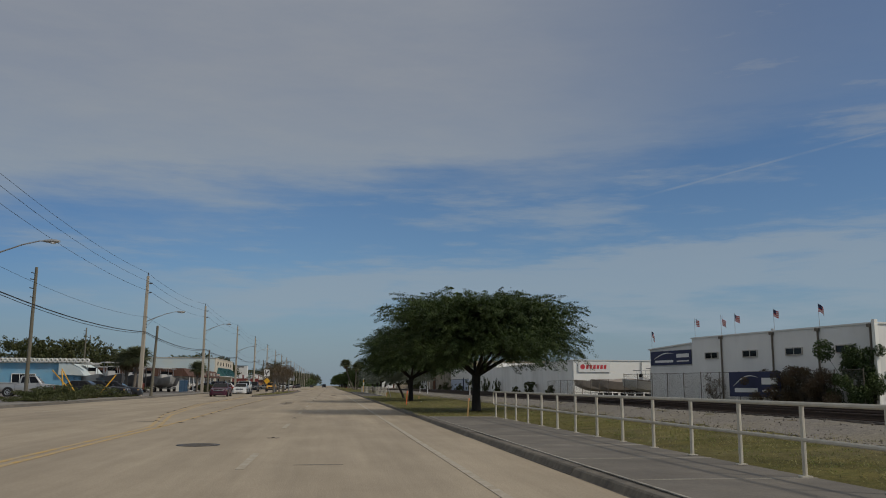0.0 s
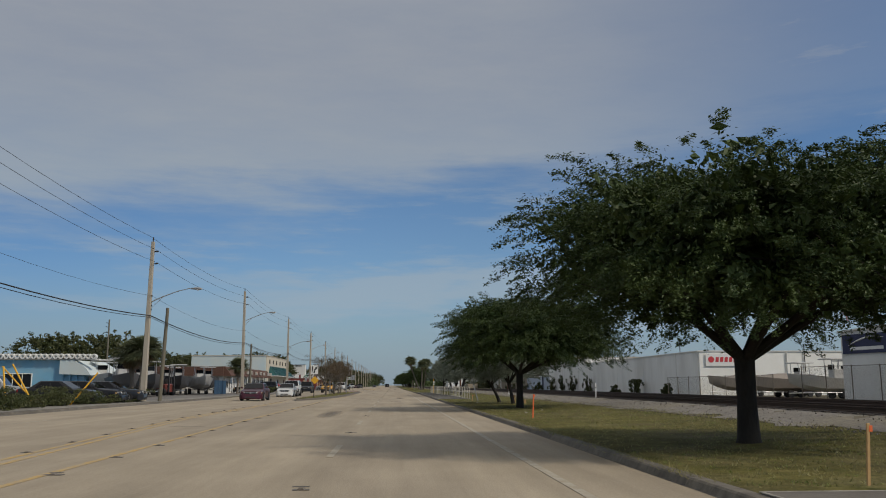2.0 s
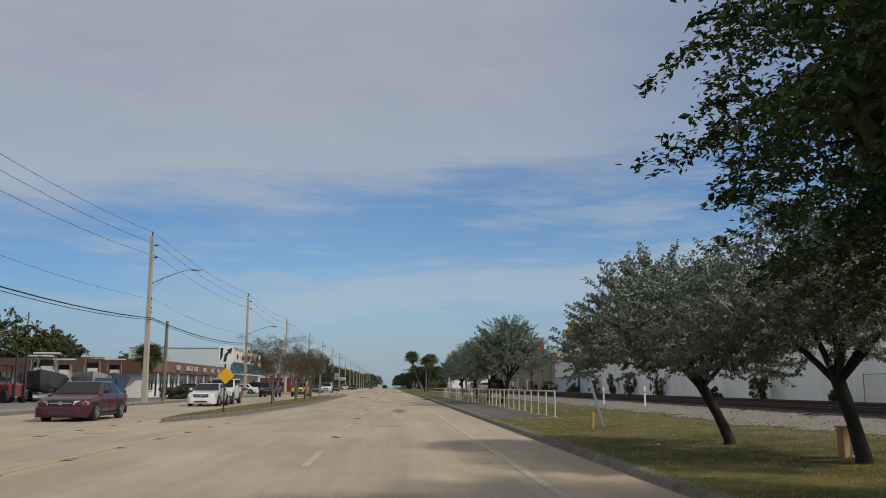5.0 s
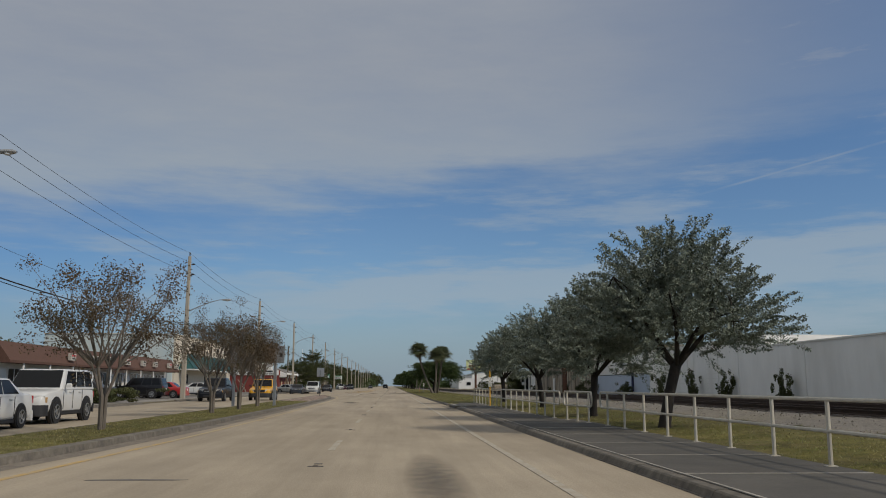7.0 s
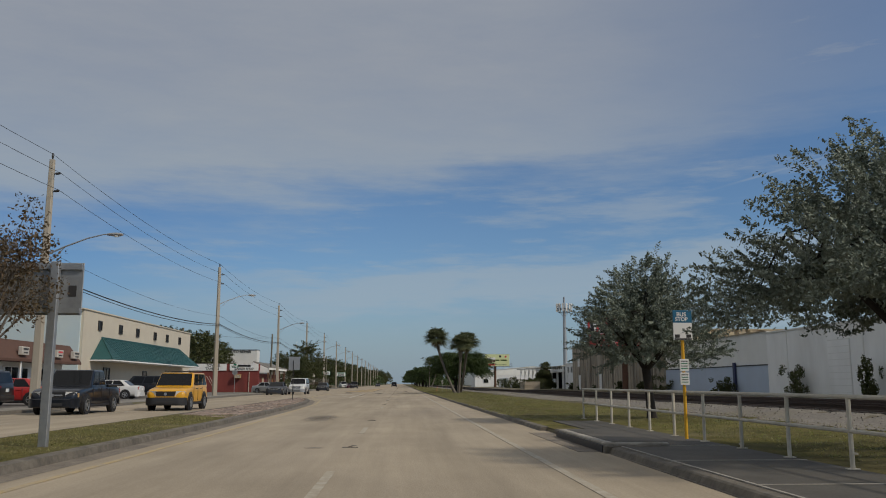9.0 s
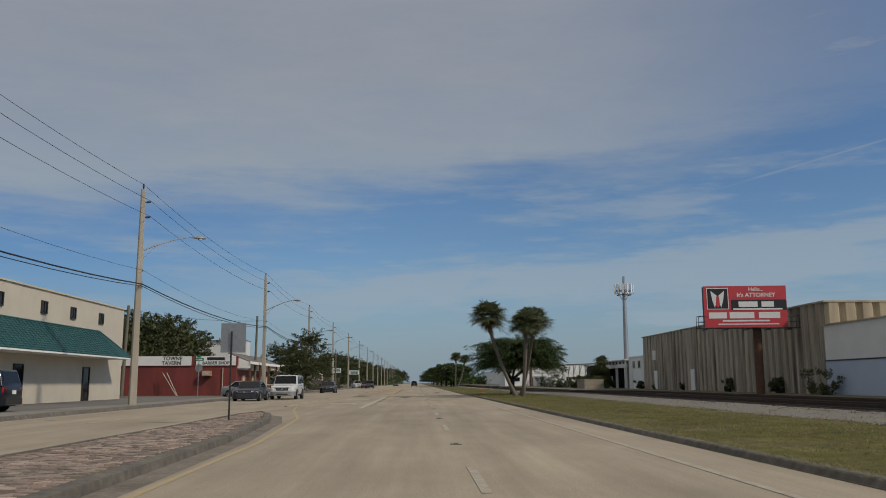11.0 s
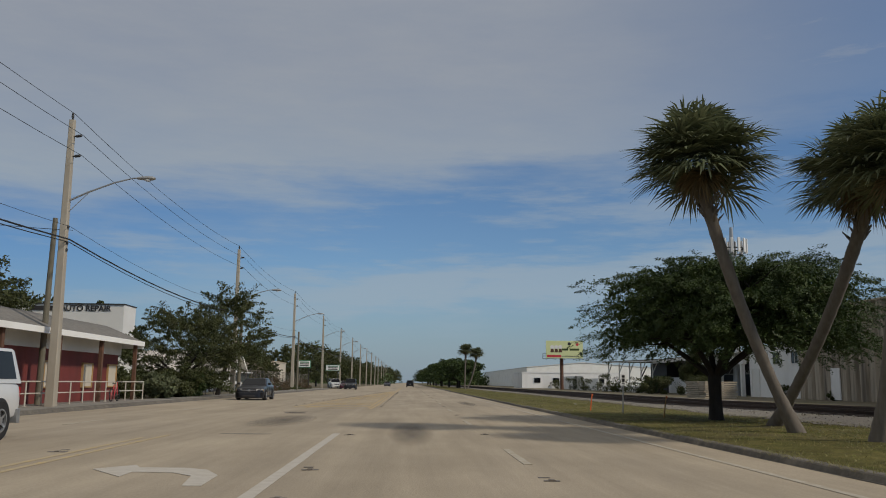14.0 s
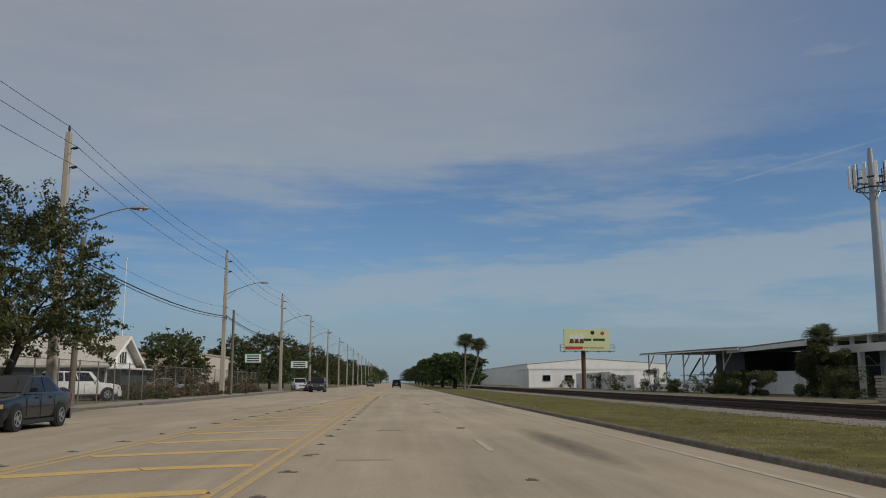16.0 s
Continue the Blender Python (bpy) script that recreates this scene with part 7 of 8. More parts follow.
for X, Z, W, H in ((0.25, 8.42, 1.7, 0.5), (2.0, 8.42, 1.1, 0.5), (1.1, 7.98, 4.4, 0.14), (-2.5, 7.42, 1.6, 0.55), (-0.35, 7.42, 2.2, 0.55), (2.1, 7.42, 1.9, 0.55), (0.0, 6.92, 4.2, 0.14), (0.2, 6.62, 5.4, 0.10)):
    part("print_bar", Shape().box(X, -0.022, Z - 0.35, W, 0.01, H), M_SIGNWHITE, b)

b = billboard(30.0, 387, 6.55, 7.8, 3.7, -3, "pale lime green billboard poster with small pictures", -0.6)
part("poster", Shape().box(0, 0.02, 6.55 + 1.85, 7.8, 0.06, 3.7), M_LIME, b)
for k in range(3):
    part("picture_shape", Shape().disc((-2.6 + k * 0.85, -0.02, 8.9), (0, 1, 0), 0, 0.42, 0.012, 16), M_SIGNWHITE, b)
    part("picture_shape", Shape().prism([(-0.4, 0), (0.4, 0), (0.25, 0.75), (-0.25, 0.75)], "y", -0.03, -0.02), M_BROWN, b, m=pose(-2.6 + k * 0.85, 0, 7.8))
part("poster_stripe", Shape().box(-2.2, -0.02, 7.0, 3.0, 0.01, 0.5), M_SIGNRED, b)
part("emblem", Shape().disc((1.0, -0.02, 9.6), (0, 1, 0), 0, 0.35, 0.012, 16), M_SIGNBLACK, b)
part("emblem", Shape().disc((2.7, -0.02, 9.5), (0, 1, 0), 0, 0.33, 0.012, 16), M_SIGNRED, b)
for X, W in ((0.1, 1.3), (2.1, 2.0)):
    part("print_bar", Shape().box(X, -0.02, 8.4, W, 0.01, 0.42), M_LEAF_DARK, b)
part("print_bar", Shape().box(1.2, -0.02, 7.0, 3.6, 0.01, 0.12), M_SIGNBLACK, b)

# mobile phone mast
t = thing("phone_mast", pose(36.4, 309.5, 0.1), "grey steel monopole mast with a ring of white antennas", "phone mast")
part("shaft", Shape().tube([(0, 0, -0.2), (0, 0, 6), (0, 0, 12), (0, 0, 18.0), (0, 0, 20.4)], [0.52, 0.46, 0.38, 0.30, 0.2], 16), M_GALV, t, smooth=True)
part("platform_ring", Shape().disc((0, 0, 17.7), (0, 0, 1), 1.35, 1.5, 0.12, 24), M_DARK, t)
part("platform_ring", Shape().disc((0, 0, 16.9), (0, 0, 1), 1.2, 1.3, 0.1, 24), M_DARK, t)
for k in range(3):
    a = k * 2.094 + 0.4
    part("strut", Shape().tube([(0.2 * math.cos(a), 0.2 * math.sin(a), 15.9), (1.45 * math.cos(a), 1.45 * math.sin(a), 17.6)], 0.06, 6), M_GALV, t)
for k in range(13):
    a = k * 2 * math.pi / 13
    an = part("antenna", Shape().box(0, 0, 0, 0.14, 0.30, 1.75, 0, 0.03), M_SIGNWHITE, t, m=pose(1.75 * math.cos(a), 1.75 * math.sin(a), 18.0, 0, 0, math.degrees(a)))
    part("mount", Shape().tube([(-0.3, 0, -0.9), (-0.3, 0, 0.9)], 0.035, 6), M_DARK, an)

# open industrial shed
t = thing("open_shed", pose(0, 0, 0), "derelict open steel shed with flat roofs on braced posts", "shed")
part("roof_slab", Shape().prism([(332, 4.85), (368, 5.35), (368, 5.5), (332, 5.05)], "x", 33.6, 46), M_ROOFGREY, t)
part("roof_fascia", Shape().prism([(331.9, 4.72), (368.1, 5.22), (368.1, 5.36), (331.9, 4.86)], "x", 33.55, 33.7), M_GREYWALL, t)
part("roof_slab", Shape().prism([(318, 5.0), (336, 4.8), (336, 4.95), (318, 5.15)], "x", 34.0, 48), M_ROOFGREY, t)
part("roof_fascia", Shape().prism([(317.9, 4.55), (336.1, 4.45), (336.1, 4.80), (317.9, 5.0)], "x", 33.95, 34.15), M_GREYWALL, t)
part("roof_beam", block(34.5, 34.9, 303, 318, 3.7, 4.35), M_GREYWALL, t)
part("roof_slab", block(34.3, 46, 303, 318, 4.98, 5.12), M_GREYWALL, t)
for k in range(6):
    part("upstand", block(34.55, 34.8, 303.4 + k * 2.6, 303.7 + k * 2.6, 4.35, 4.98), M_GREYWALL, t)
for y in (303.5, 310, 317.5):
    part("post", block(34.5, 34.9, y, y + 0.4, 0, 3.7), M_GREYWALL, t)
for k in range(4):
    y = 304.5 + k * 3
    part("truss_bar", Shape().tube([(38, y, 2.7), (38, y + 1.5, 3.6), (38, y + 3, 2.7)], 0.05, 5), M_GALV, t)
part("truss_chord", Shape().tube([(38, 303, 2.7), (38, 318, 2.7)], 0.06, 5), M_GALV, t)
for y, z in ((338.5, 4.85), (345.0, 4.95), (352.0, 5.05), (359.0, 5.15), (367.0, 5.25)):
    part("post", Shape().tube([(34.6, y, 0), (34.6, y, z)], 0.10, 6), M_GREYWALL, t)
    part("brace", Shape().tube([(34.6, y, z - 1.9), (34.6, y - 2.6, z - 0.2)], 0.08, 6), M_GREYWALL, t)
for y in (349, 357, 365):
    part("cross_brace", Shape().tube([(40, y, 2.2), (40, y - 4.5, 4.6)], 0.12, 6), M_DARK, t)
part("handrail", Shape().tube([(39, 346, 2.3), (39, 366, 2.3)], 0.06, 5), M_GALV, t)
part("handrail", Shape().tube([(39, 346, 1.5), (39, 366, 1.5)], 0.06, 5), M_GALV, t)
# near-black walls give the open shed its dark interior
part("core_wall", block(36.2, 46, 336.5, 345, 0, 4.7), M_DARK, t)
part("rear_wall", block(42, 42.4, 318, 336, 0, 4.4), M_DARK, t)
part("rusty_tank", Shape().disc((38, 347.5, 1.1), (0, 0, 1), 0, 1.2, 2.2, 20), M_RUST, t)
part("side_wall", block(36.4, 36.7, 322, 336.4, 0, 2.4), M_WHITE, t)
part("low_wall", block(33.0, 33.3, 339, 366, 0, 1.05), M_WHITE, t)
bw = thing("boundary_wall", pose(0, 0, 0), "weathered pale concrete block wall beside the shed", "wall")
part("panel", block(33.4, 33.7, 371, 385, 0, 2.4), M_WHITE, bw)
part("panel", block(33.4, 33.7, 385.1, 412, 0, 3.0), M_WHITE, bw)

t = thing("plank_stack", pose(24.9, 287.5, 0.12, 0, 0, 4), "stack of pale concrete planks beside the railway", "stack of planks")
pm = mesh_of("plank", Shape().box(0, 0, 0, 3.0, 1.4, 0.13, 0, 0.012), M_LUMBER)
for k in range(9):
    for j in range(3):
        ob = new("plank", pm)
        ob.parent = t
        ob.matrix_basis = pose(rp.uniform(-0.08, 0.08), -2.0 + j * 1.45 + rp.uniform(-0.04, 0.04), 0.08 + k * 0.17, 0, 0, rp.uniform(-1, 1))

t = thing("far_white_hall", pose(0, 0, 0), "large distant white industrial hall", "building")
part("wall_block", Shape().prism([(41, 0), (41, 7.3), (62, 9.2), (88, 7.6), (88, 0)], "y", 523, 700), M_WHITE2, t)
part("roof_edge", Shape().prism([(40.8, 7.3), (62, 9.2), (88.2, 7.6), (88.2, 7.75), (62, 9.4), (40.8, 7.5)], "y", 522.8, 700), M_GREYWALL, t)
for x in (58, 63, 70):
    opening_y(t, x, 522.9, 4.4, 2.0, 1.5)
t = thing("low_grey_store", pose(0, 0, 0), "low grey storage building with a pale roof edge", "building")
part("wall_block", block(27.0, 53, 432, 450, 0, 4.1), M_WHITE, t)
part("roof_edge", block(26.9, 53.1, 431.9, 450, 4.1, 4.35), M_SIGNWHITE, t)
for x in (31, 36, 42, 48):
    opening_y(t, x, 431.95, 2.2, 1.6, 1.2)

# ---- buildings and yards west of the road ----
t = thing("blue_boat_shop", pose(0, 0, 0), "sky blue metal boat shop with a pale scalloped cornice", "building")
part("wall_block", block(-50, -31.0, 103.7, 116, 0, 3.6), M_SKYBLUE, t)
part("side_bay", block(-31.0, -28.8, 103.9, 112, 0, 2.3), M_SKYBLUE, t)
part("awning", Shape().prism([(-31.1, 2.3), (-28.2, 2.2), (-28.8, 3.0), (-29.8, 3.6), (-31.1, 3.6)], "y", 103.3, 112), M_PALEBLUE, t)
for k in range(4):
    part("bay_post", block(-31.0 + k * 0.65, -30.85 + k * 0.65, 103.7, 103.9, 0, 2.3), M_SKYBLUE, t)
for k in range(45):
    part("scallop", Shape().disc((-50 + k * 0.5, 103.4, 3.95), (0, 1, 0), 0.13, 0.25, 0.5, 10), M_GREYWALL, t)
part("cornice", block(-50.2, -27.6, 103.5, 104.1, 3.62, 3.74), M_GREYWALL, t)
for x in (-47, -43, -39, -35):
    opening_y(t, x, 103.65, 1.7, 2.6, 1.3, "window", 3, M_WHITE2)

LB = "white motor boat with a hard top on a trailer"
DH = "motor boat with a dark grey hull and white hard top"
yard = [(-24.5, 101, -62, 7.5, True), (-28.0, 106, -66, 8.5, False), (-25.0, 111.5, -68, 8.0, True), (-30.5, 115, -75, 9.0, False), (-25.6, 125.5, -72, 8.5, True), (-29.6, 123.5, -74, 9.0, True), (-24.6, 132.5, -70, 9.0, False), (-28.6, 131.5, -76, 9.0, True), (-33.0, 128, -82, 9.5, False), (-25.2, 140.0, -72, 8.5, True), (-30.0, 140.5, -74, 9.0, False), (-36.0, 120, -80, 9.0, False)]
for x, y, rz, L, dark in yard:
    ob = boat(x, y, 0.12, rz, L, False, DH if dark else LB, True, True, M_SLATEHULL if dark else None)
    ob.scale = (1.1, 1.1, 1.12)
t = thing("forklift", pose(-26.0, 120.5, 0.12, 0, 0, -35), "faded red forklift truck in the boat yard", "forklift")
part("body", Shape().box(0, 0, 0.85, 2.2, 1.2, 0.9, 0, 0.12), P_FORK, t)
part("counterweight", Shape().box(-1.0, 0, 1.0, 0.6, 1.2, 1.0, 0, 0.15), P_FORK, t)
for sx in (-0.75, 0.65):
    for sy in (-0.55, 0.55):
        part("cage_post", Shape().tube([(sx, sy, 1.2), (sx * 0.8, sy, 2.5)], 0.05, 6), M_DARK, t)
        part("wheel", Shape().disc((sx * 1.1, sy * 1.15, 0.42), (0, 1, 0), 0, 0.42, 0.3, 18), M_TYRE, t)
part("cage_roof", Shape().box(-0.05, 0, 2.52, 1.4, 1.15, 0.08), M_DARK, t)
for sy in (-0.35, 0.35):
    part("mast", Shape().box(1.3, sy, 1.7, 0.14, 0.12, 3.2), M_DARK, t)
    part("fork", Shape().box(2.0, sy, 0.3, 1.3, 0.12, 0.06), M_DARK, t)
t = thing("tarp_screen", pose(-20.4, 124, 0.12), "dark blue tarpaulin hung on the yard fence", "tarpaulin")
sc_ = Shape()
for u in np.linspace(0, 1, 15):
    for z in (0.1, 1.7):
        X = 0.08 * math.sin(u * 21)
        sc_.v += [(X, -3 + 6.5 * u, z), (X + 0.02, -3 + 6.5 * u, z)]
sc_.f = [f for i in range(14) for f in ((i * 4, i * 4 + 2, i * 4 + 6, i * 4 + 4), (i * 4 + 1, i * 4 + 5, i * 4 + 7, i * 4 + 3), (i * 4 + 2, i * 4 + 3, i * 4 + 7, i * 4 + 6))]
part("sheet", sc_, M_BLUETARP, t)

t = thing("shop_row", pose(0, 0, 0), "single-storey row of shops under a brown shingled mansard", "building")
part("wall_block", block(-38, -24.4, 146, 186.2, 0, 3.0), M_GREYWALL, t)
part("mansard", Shape().prism([(-24.4, 3.95), (-24.1, 3.95), (-23.2, 2.75), (-23.2, 2.6), (-24.4, 2.6)], "y", 145.5, 186.6), M_BROWN, t)
part("roof", block(-38, -24.35, 145.6, 186.5, 3.0, 3.95), M_ROOFGREY, t)
part("south_mansard", Shape().prism([(-38, 2.6), (-24.2, 2.6), (-24.2, 3.9), (-38, 3.9)], "y", 145.1, 145.6), M_BROWN, t)
for k in range(9):
    y = 148.8 + k * 4.2
    opening_x(t, -24.38, y, 1.55, 1.9, 1.5, "window", 2, M_WHITE, None, 1)
    opening_x(t, -24.38, y + 1.9, 1.2, 0.95, 2.1, "door", 1, M_WHITE, None, 1)
    part("post", Shape().tube([(-23.35, y - 1.0, 0.1), (-23.35, y - 1.0, 2.6)], 0.06, 8), M_WHITE, t)
for k, (y, w) in enumerate(((155.5, 1.0), (160.5, 2.2), (163.8, 1.0), (168.5, 1.1), (173.2, 1.0), (177.2, 1.0), (182.5, 1.0), (185.4, 1.1))):
    sb = thing("shop_sign", pose(-23.22, y, 3.15, 0, 0, 0), "small white box sign on the brown mansard", "sign", "shop signs")
    part("box", Shape().box(0, 0, 0.1, 0.25, w, 0.5, 0, 0.03), M_OLDSIGN, sb)
    part("print_bar", Shape().box(0.13, 0, 0.2, 0.01, w * 0.7, 0.12), M_SIGNRED if k % 3 == 0 else M_DARK, sb)
    part("print_bar", Shape().box(0.13, 0, -0.02, 0.01, w * 0.55, 0.08), M_DARK, sb)

t = thing("teal_roof_building", pose(0, 0, 0), "two-storey cream building with a teal metal canopy roof", "building")
part("wall_block", block(-39.5, -24.8, 190.8, 224.0, 0, 7.0), M_CREAM, t)
part("south_wall", block(-39.5, -25.0, 190.6, 190.8, 0, 6.98), M_PALEBLUE, t)
part("parapet_cap", block(-39.6, -24.7, 190.5, 224.1, 7.0, 7.1), M_CREAM, t)
can = Shape()
can.v = [(-24.78, 194.9, 5.0), (-24.78, 219.0, 5.0), (-22.95, 221.0, 3.15), (-22.95, 192.6, 3.15), (-24.78, 221.0, 3.15), (-24.78, 192.6, 3.15)]
can.f = [(0, 3, 2, 1), (0, 5, 3), (1, 2, 4), (3, 5, 4, 2), (0, 1, 4, 5)]
part("canopy", can, M_TEAL, t)
part("canopy_soffit", block(-24.78, -22.95, 192.6, 221.0, 3.04, 3.14), M_WHITE, t)
part("ridge_cap", Shape().tube([(-22.97, 192.6, 3.17), (-24.76, 194.9, 5.02), (-24.76, 219.0, 5.02), (-22.97, 221.0, 3.17)], 0.06, 6), M_TEAL, t)
for k in range(13):
    u = (k + 0.5) / 13
    part("roof_course", Shape().prism([(-24.78 + 1.83 * u - 0.02, 5.0 - 1.85 * u + 0.05), (-24.78 + 1.83 * u + 0.06, 5.0 - 1.85 * u - 0.02), (-24.78 + 1.83 * u - 0.03, 5.0 - 1.85 * u - 0.03)], "y", 194.9 - 2.3 * u, 219.0 + 2.0 * u), M_TEAL, t)
for k in range(47):
    y = 195.1 + k * 0.51
    part("roof_rib", Shape().tube([(-24.76, y, 5.02), (-22.97, y, 3.2)], 0.022, 4), M_TEAL, t)
for y in (194.3, 199.4, 204.2, 209.8, 214.2, 219.2):
    opening_x(t, -24.78, y, 5.95, 0.75, 0.72, "window", 2, M_DARK, None, 1)
opening_x(t, -24.78, 196.4, 2.0, 1.4, 1.1, "window", 2, M_DARK, None, 1)
for y in (207.0, 217.0):
    opening_x(t, -24.78, y, 1.25, 1.1, 2.3, "door", 1, M_DARK, None, 1)

t = thing("tavern", pose(0, 0, 0), "low dark red tavern with white sign boards and a shingled porch", "building")
part("south_wall", block(-36, -19.6, 241.5, 259.2, 0, 3.0), M_RED, t)
part("parapet", block(-36, -19.5, 241.45, 242.0, 3.0, 3.95), M_RED, t)
part("roof", block(-36, -20, 242.0, 259.2, 3.0, 3.2), M_ROOFGREY, t)
part("porch_roof", Shape().prism([(-20.6, 4.15), (-18.3, 3.28), (-18.3, 3.42), (-20.5, 4.32)], "y", 242.0, 259.5), M_ROOFGREY, t)
part("porch_gable", Shape().prism([(-20.6, 2.75), (-18.35, 2.75), (-18.3, 3.3), (-20.5, 4.2)], "y", 241.9, 242.05), M_WHITE, t)
part("fascia", block(-18.33, -18.25, 241.8, 259.6, 3.16, 3.42), M_WHITE2, t)
part("far_fascia", Shape().prism([(-20.6, 3.0), (-18.3, 3.0), (-18.3, 3.36), (-20.5, 4.22)], "y", 259.45, 259.55), M_WHITE2, t)
part("frieze", block(-19.62, -19.5, 242.1, 259.4, 2.62, 3.3), M_GREYWALL, t)
for y in (243.0, 248.4, 253.6, 258.9):
    part("porch_post", Shape().box(-18.55, y, 1.6, 0.20, 0.20, 3.2, 0, 0.02), M_RUST, t)
part("porch_floor", block(-19.6, -18.05, 242.0, 259.6, 0.03, 0.13), M_CONC, t)
for y in (244.8, 250.0, 254.6, 258.2):
    opening_x(t, -19.58, y, 1.45, 1.3, 1.2, "window", 1, M_STAKEWOOD, M_CREAM, 1)
ac = part("air_conditioner", Shape().box(-22.4, 241.2, 2.25, 0.85, 0.6, 0.5, 0, 0.02), M_STAKEWOOD, t)
for k in range(5):
    part("louvre", Shape().box(-22.4, 240.89, 2.08 + k * 0.08, 0.75, 0.02, 0.03), M_GREYWALL, ac)
part("conduit", Shape().tube([(-20.9, 241.4, 0.1), (-20.9, 241.4, 2.8)], 0.04, 6), M_FENCE, t)
for x0_, x1_ in ((-26.6, -25.0), (-26.2, -24.9)):
    part("leaning_pole", Shape().tube([(x0_, 240.9, 2.3), (x1_, 240.2, 0.1)], 0.03, 6), M_FENCE, t)
s1 = thing("tavern_sign", pose(-29.4, 241.4, 3.0), "long white sign board with black capitals", "sign", "tavern sign boards")
part("board", Shape().box(0, 0, 0.48, 10.8, 0.06, 0.92), M_SIGNWHITE, s1)
lettering("letters", "TOWNE", 0.50, M_SIGNBLACK, s1, pose(3.55, -0.035, 0.70, 90, 0, 0), 0.006)
lettering("letters", "TAVERN", 0.50, M_SIGNBLACK, s1, pose(3.45, -0.035, 0.25, 90, 0, 0), 0.006)
s2 = thing("barber_sign", pose(-21.6, 241.4, 3.0), "white sign board with black capitals for a barber shop", "sign", "tavern sign boards")
part("board", Shape().box(0, 0, 0.48, 3.9, 0.06, 0.92), M_SIGNWHITE, s2)
part("name_bar", Shape().box(0, -0.035, 0.68, 1.75, 0.012, 0.28), M_SIGNBLACK, s2)
lettering("letters", "BARBER SHOP", 0.42, M_SIGNBLACK, s2, pose(0, -0.035, 0.25, 90, 0, 0), 0.006)

t = thing("bicycle", pose(-18.05, 254.5, 0.13, 0, 0, 92), "dark bicycle leaning on the tavern railing", "bicycle")
for sx in (-0.5, 0.5):
    w_ = part("wheel", Shape().disc((sx, 0, 0.33), (0, 1, 0), 0.29, 0.33, 0.035, 20), M_TYRE, t)
    part("spokes", Shape().box(sx, 0, 0.33, 0.58, 0.01, 0.01).box(sx, 0, 0.33, 0.01, 0.01, 0.58), M_GALV, w_)
fr_ = Shape()
for a_, b_ in (((-0.5, 0, 0.33), (-0.15, 0, 0.85)), ((-0.15, 0, 0.85), (0.38, 0, 0.82)), ((0.38, 0, 0.82), (0.5, 0, 0.33)), ((-0.5, 0, 0.33), (0.0, 0, 0.3)), ((0.0, 0, 0.3), (-0.15, 0, 0.85)), ((0.0, 0, 0.3), (0.38, 0, 0.82)), ((0.38, 0, 0.82), (0.34, 0, 1.0))):
    fr_.tube([a_, b_], 0.018, 6)
part("frame", fr_, M_SIGNRED, t)
part("handlebar", Shape().tube([(0.36, -0.28, 1.0), (0.34, 0.28, 1.0)], 0.015, 6), M_DARK, t)
part("saddle", Shape().box(-0.16, 0, 0.92, 0.25, 0.12, 0.06, 0, 0.02), M_DARK, t)

t = thing("auto_repair_shop", pose(0, 0, 0), "tall white auto repair shop with dark lettering near the roof", "building")
part("wall_block", block(-42, -26.5, 280, 283, 0, 7.35), M_GREYWALL, t)
part("roof_edge", block(-42.1, -26.45, 279.9, 283.1, 7.35, 7.43), M_DARK, t)
part("name_bar", Shape().box(-33.2, 279.95, 7.0, 1.9, 0.03, 0.36), M_DARK, t)
lettering("letters", "AUTO REPAIR", 0.66, M_DARK, t, pose(-29.6, 279.95, 7.0, 90, 0, 0), 0.01)

t = thing("gabled_house", pose(0, 0, 0), "small white gabled house with a grey roof behind a fence", "house")
part("wall_block", block(-34, -22.3, 302.6, 309.0, 0, 2.35), M_WHITE, t)
part("gable", Shape().prism([(302.6, 2.35), (309.0, 2.35), (305.8, 4.2)], "x", -22.8, -22.32), M_WHITE2, t)
part("roof", Shape().prism([(301.7, 2.2), (305.8, 4.35), (309.8, 2.2), (309.8, 2.34), (305.8, 4.52), (301.7, 2.34)], "x", -34.5, -21.8), M_OLDSIGN, t)
part("barge_board", Shape().prism([(301.7, 2.14), (305.8, 4.28), (309.8, 2.14), (309.8, 2.34), (305.8, 4.5), (301.7, 2.34)], "x", -21.8, -21.75), M_WHITE2, t)
opening_x(t, -22.3, 305.7, 2.95, 1.6, 0.9, "window", 3, M_GREYWALL, None, 1)
part("porch_roof", block(-22.3, -21.0, 302.8, 308.9, 2.1, 2.2), M_GREYWALL, t)
# added dark panels stand in for the shade under gable and eaves
part("porch_screen", block(-22.28, -21.4, 302.7, 308.9, 0.05, 2.1), M_SHADEWALL, t)
part("south_lean_to", block(-33, -22.4, 301.9, 302.58, 0.05, 2.0), M_SHADEWALL, t)
opening_y(t, -24, 302.55, 1.4, 1.6, 1.2)
t = thing("flagpole", pose(-22.5, 306, 0.1), "tall thin white flagpole", "flagpole")
part("pole", Shape().tube([(0, 0, 0), (0, 0, 10)], [0.06, 0.03], 8), M_SIGNWHITE, t)
part("finial", Shape().disc((0, 0, 10.05), (0, 0, 1), 0, 0.07, 0.1, 10), M_SIGNWHITE, t)
t = thing("beige_store", pose(0, 0, 0), "low beige store behind parked cars", "building")
part("wall_block", block(-34, -22.5, 330, 345, 0, 4.0), M_CREAM, t)
part("roof_edge", block(-34.1, -22.4, 329.9, 345, 4.0, 4.15), M_TAN, t)
for x in (-31, -27.5, -24.5):
    opening_y(t, x, 329.95, 1.5, 1.8, 1.8)
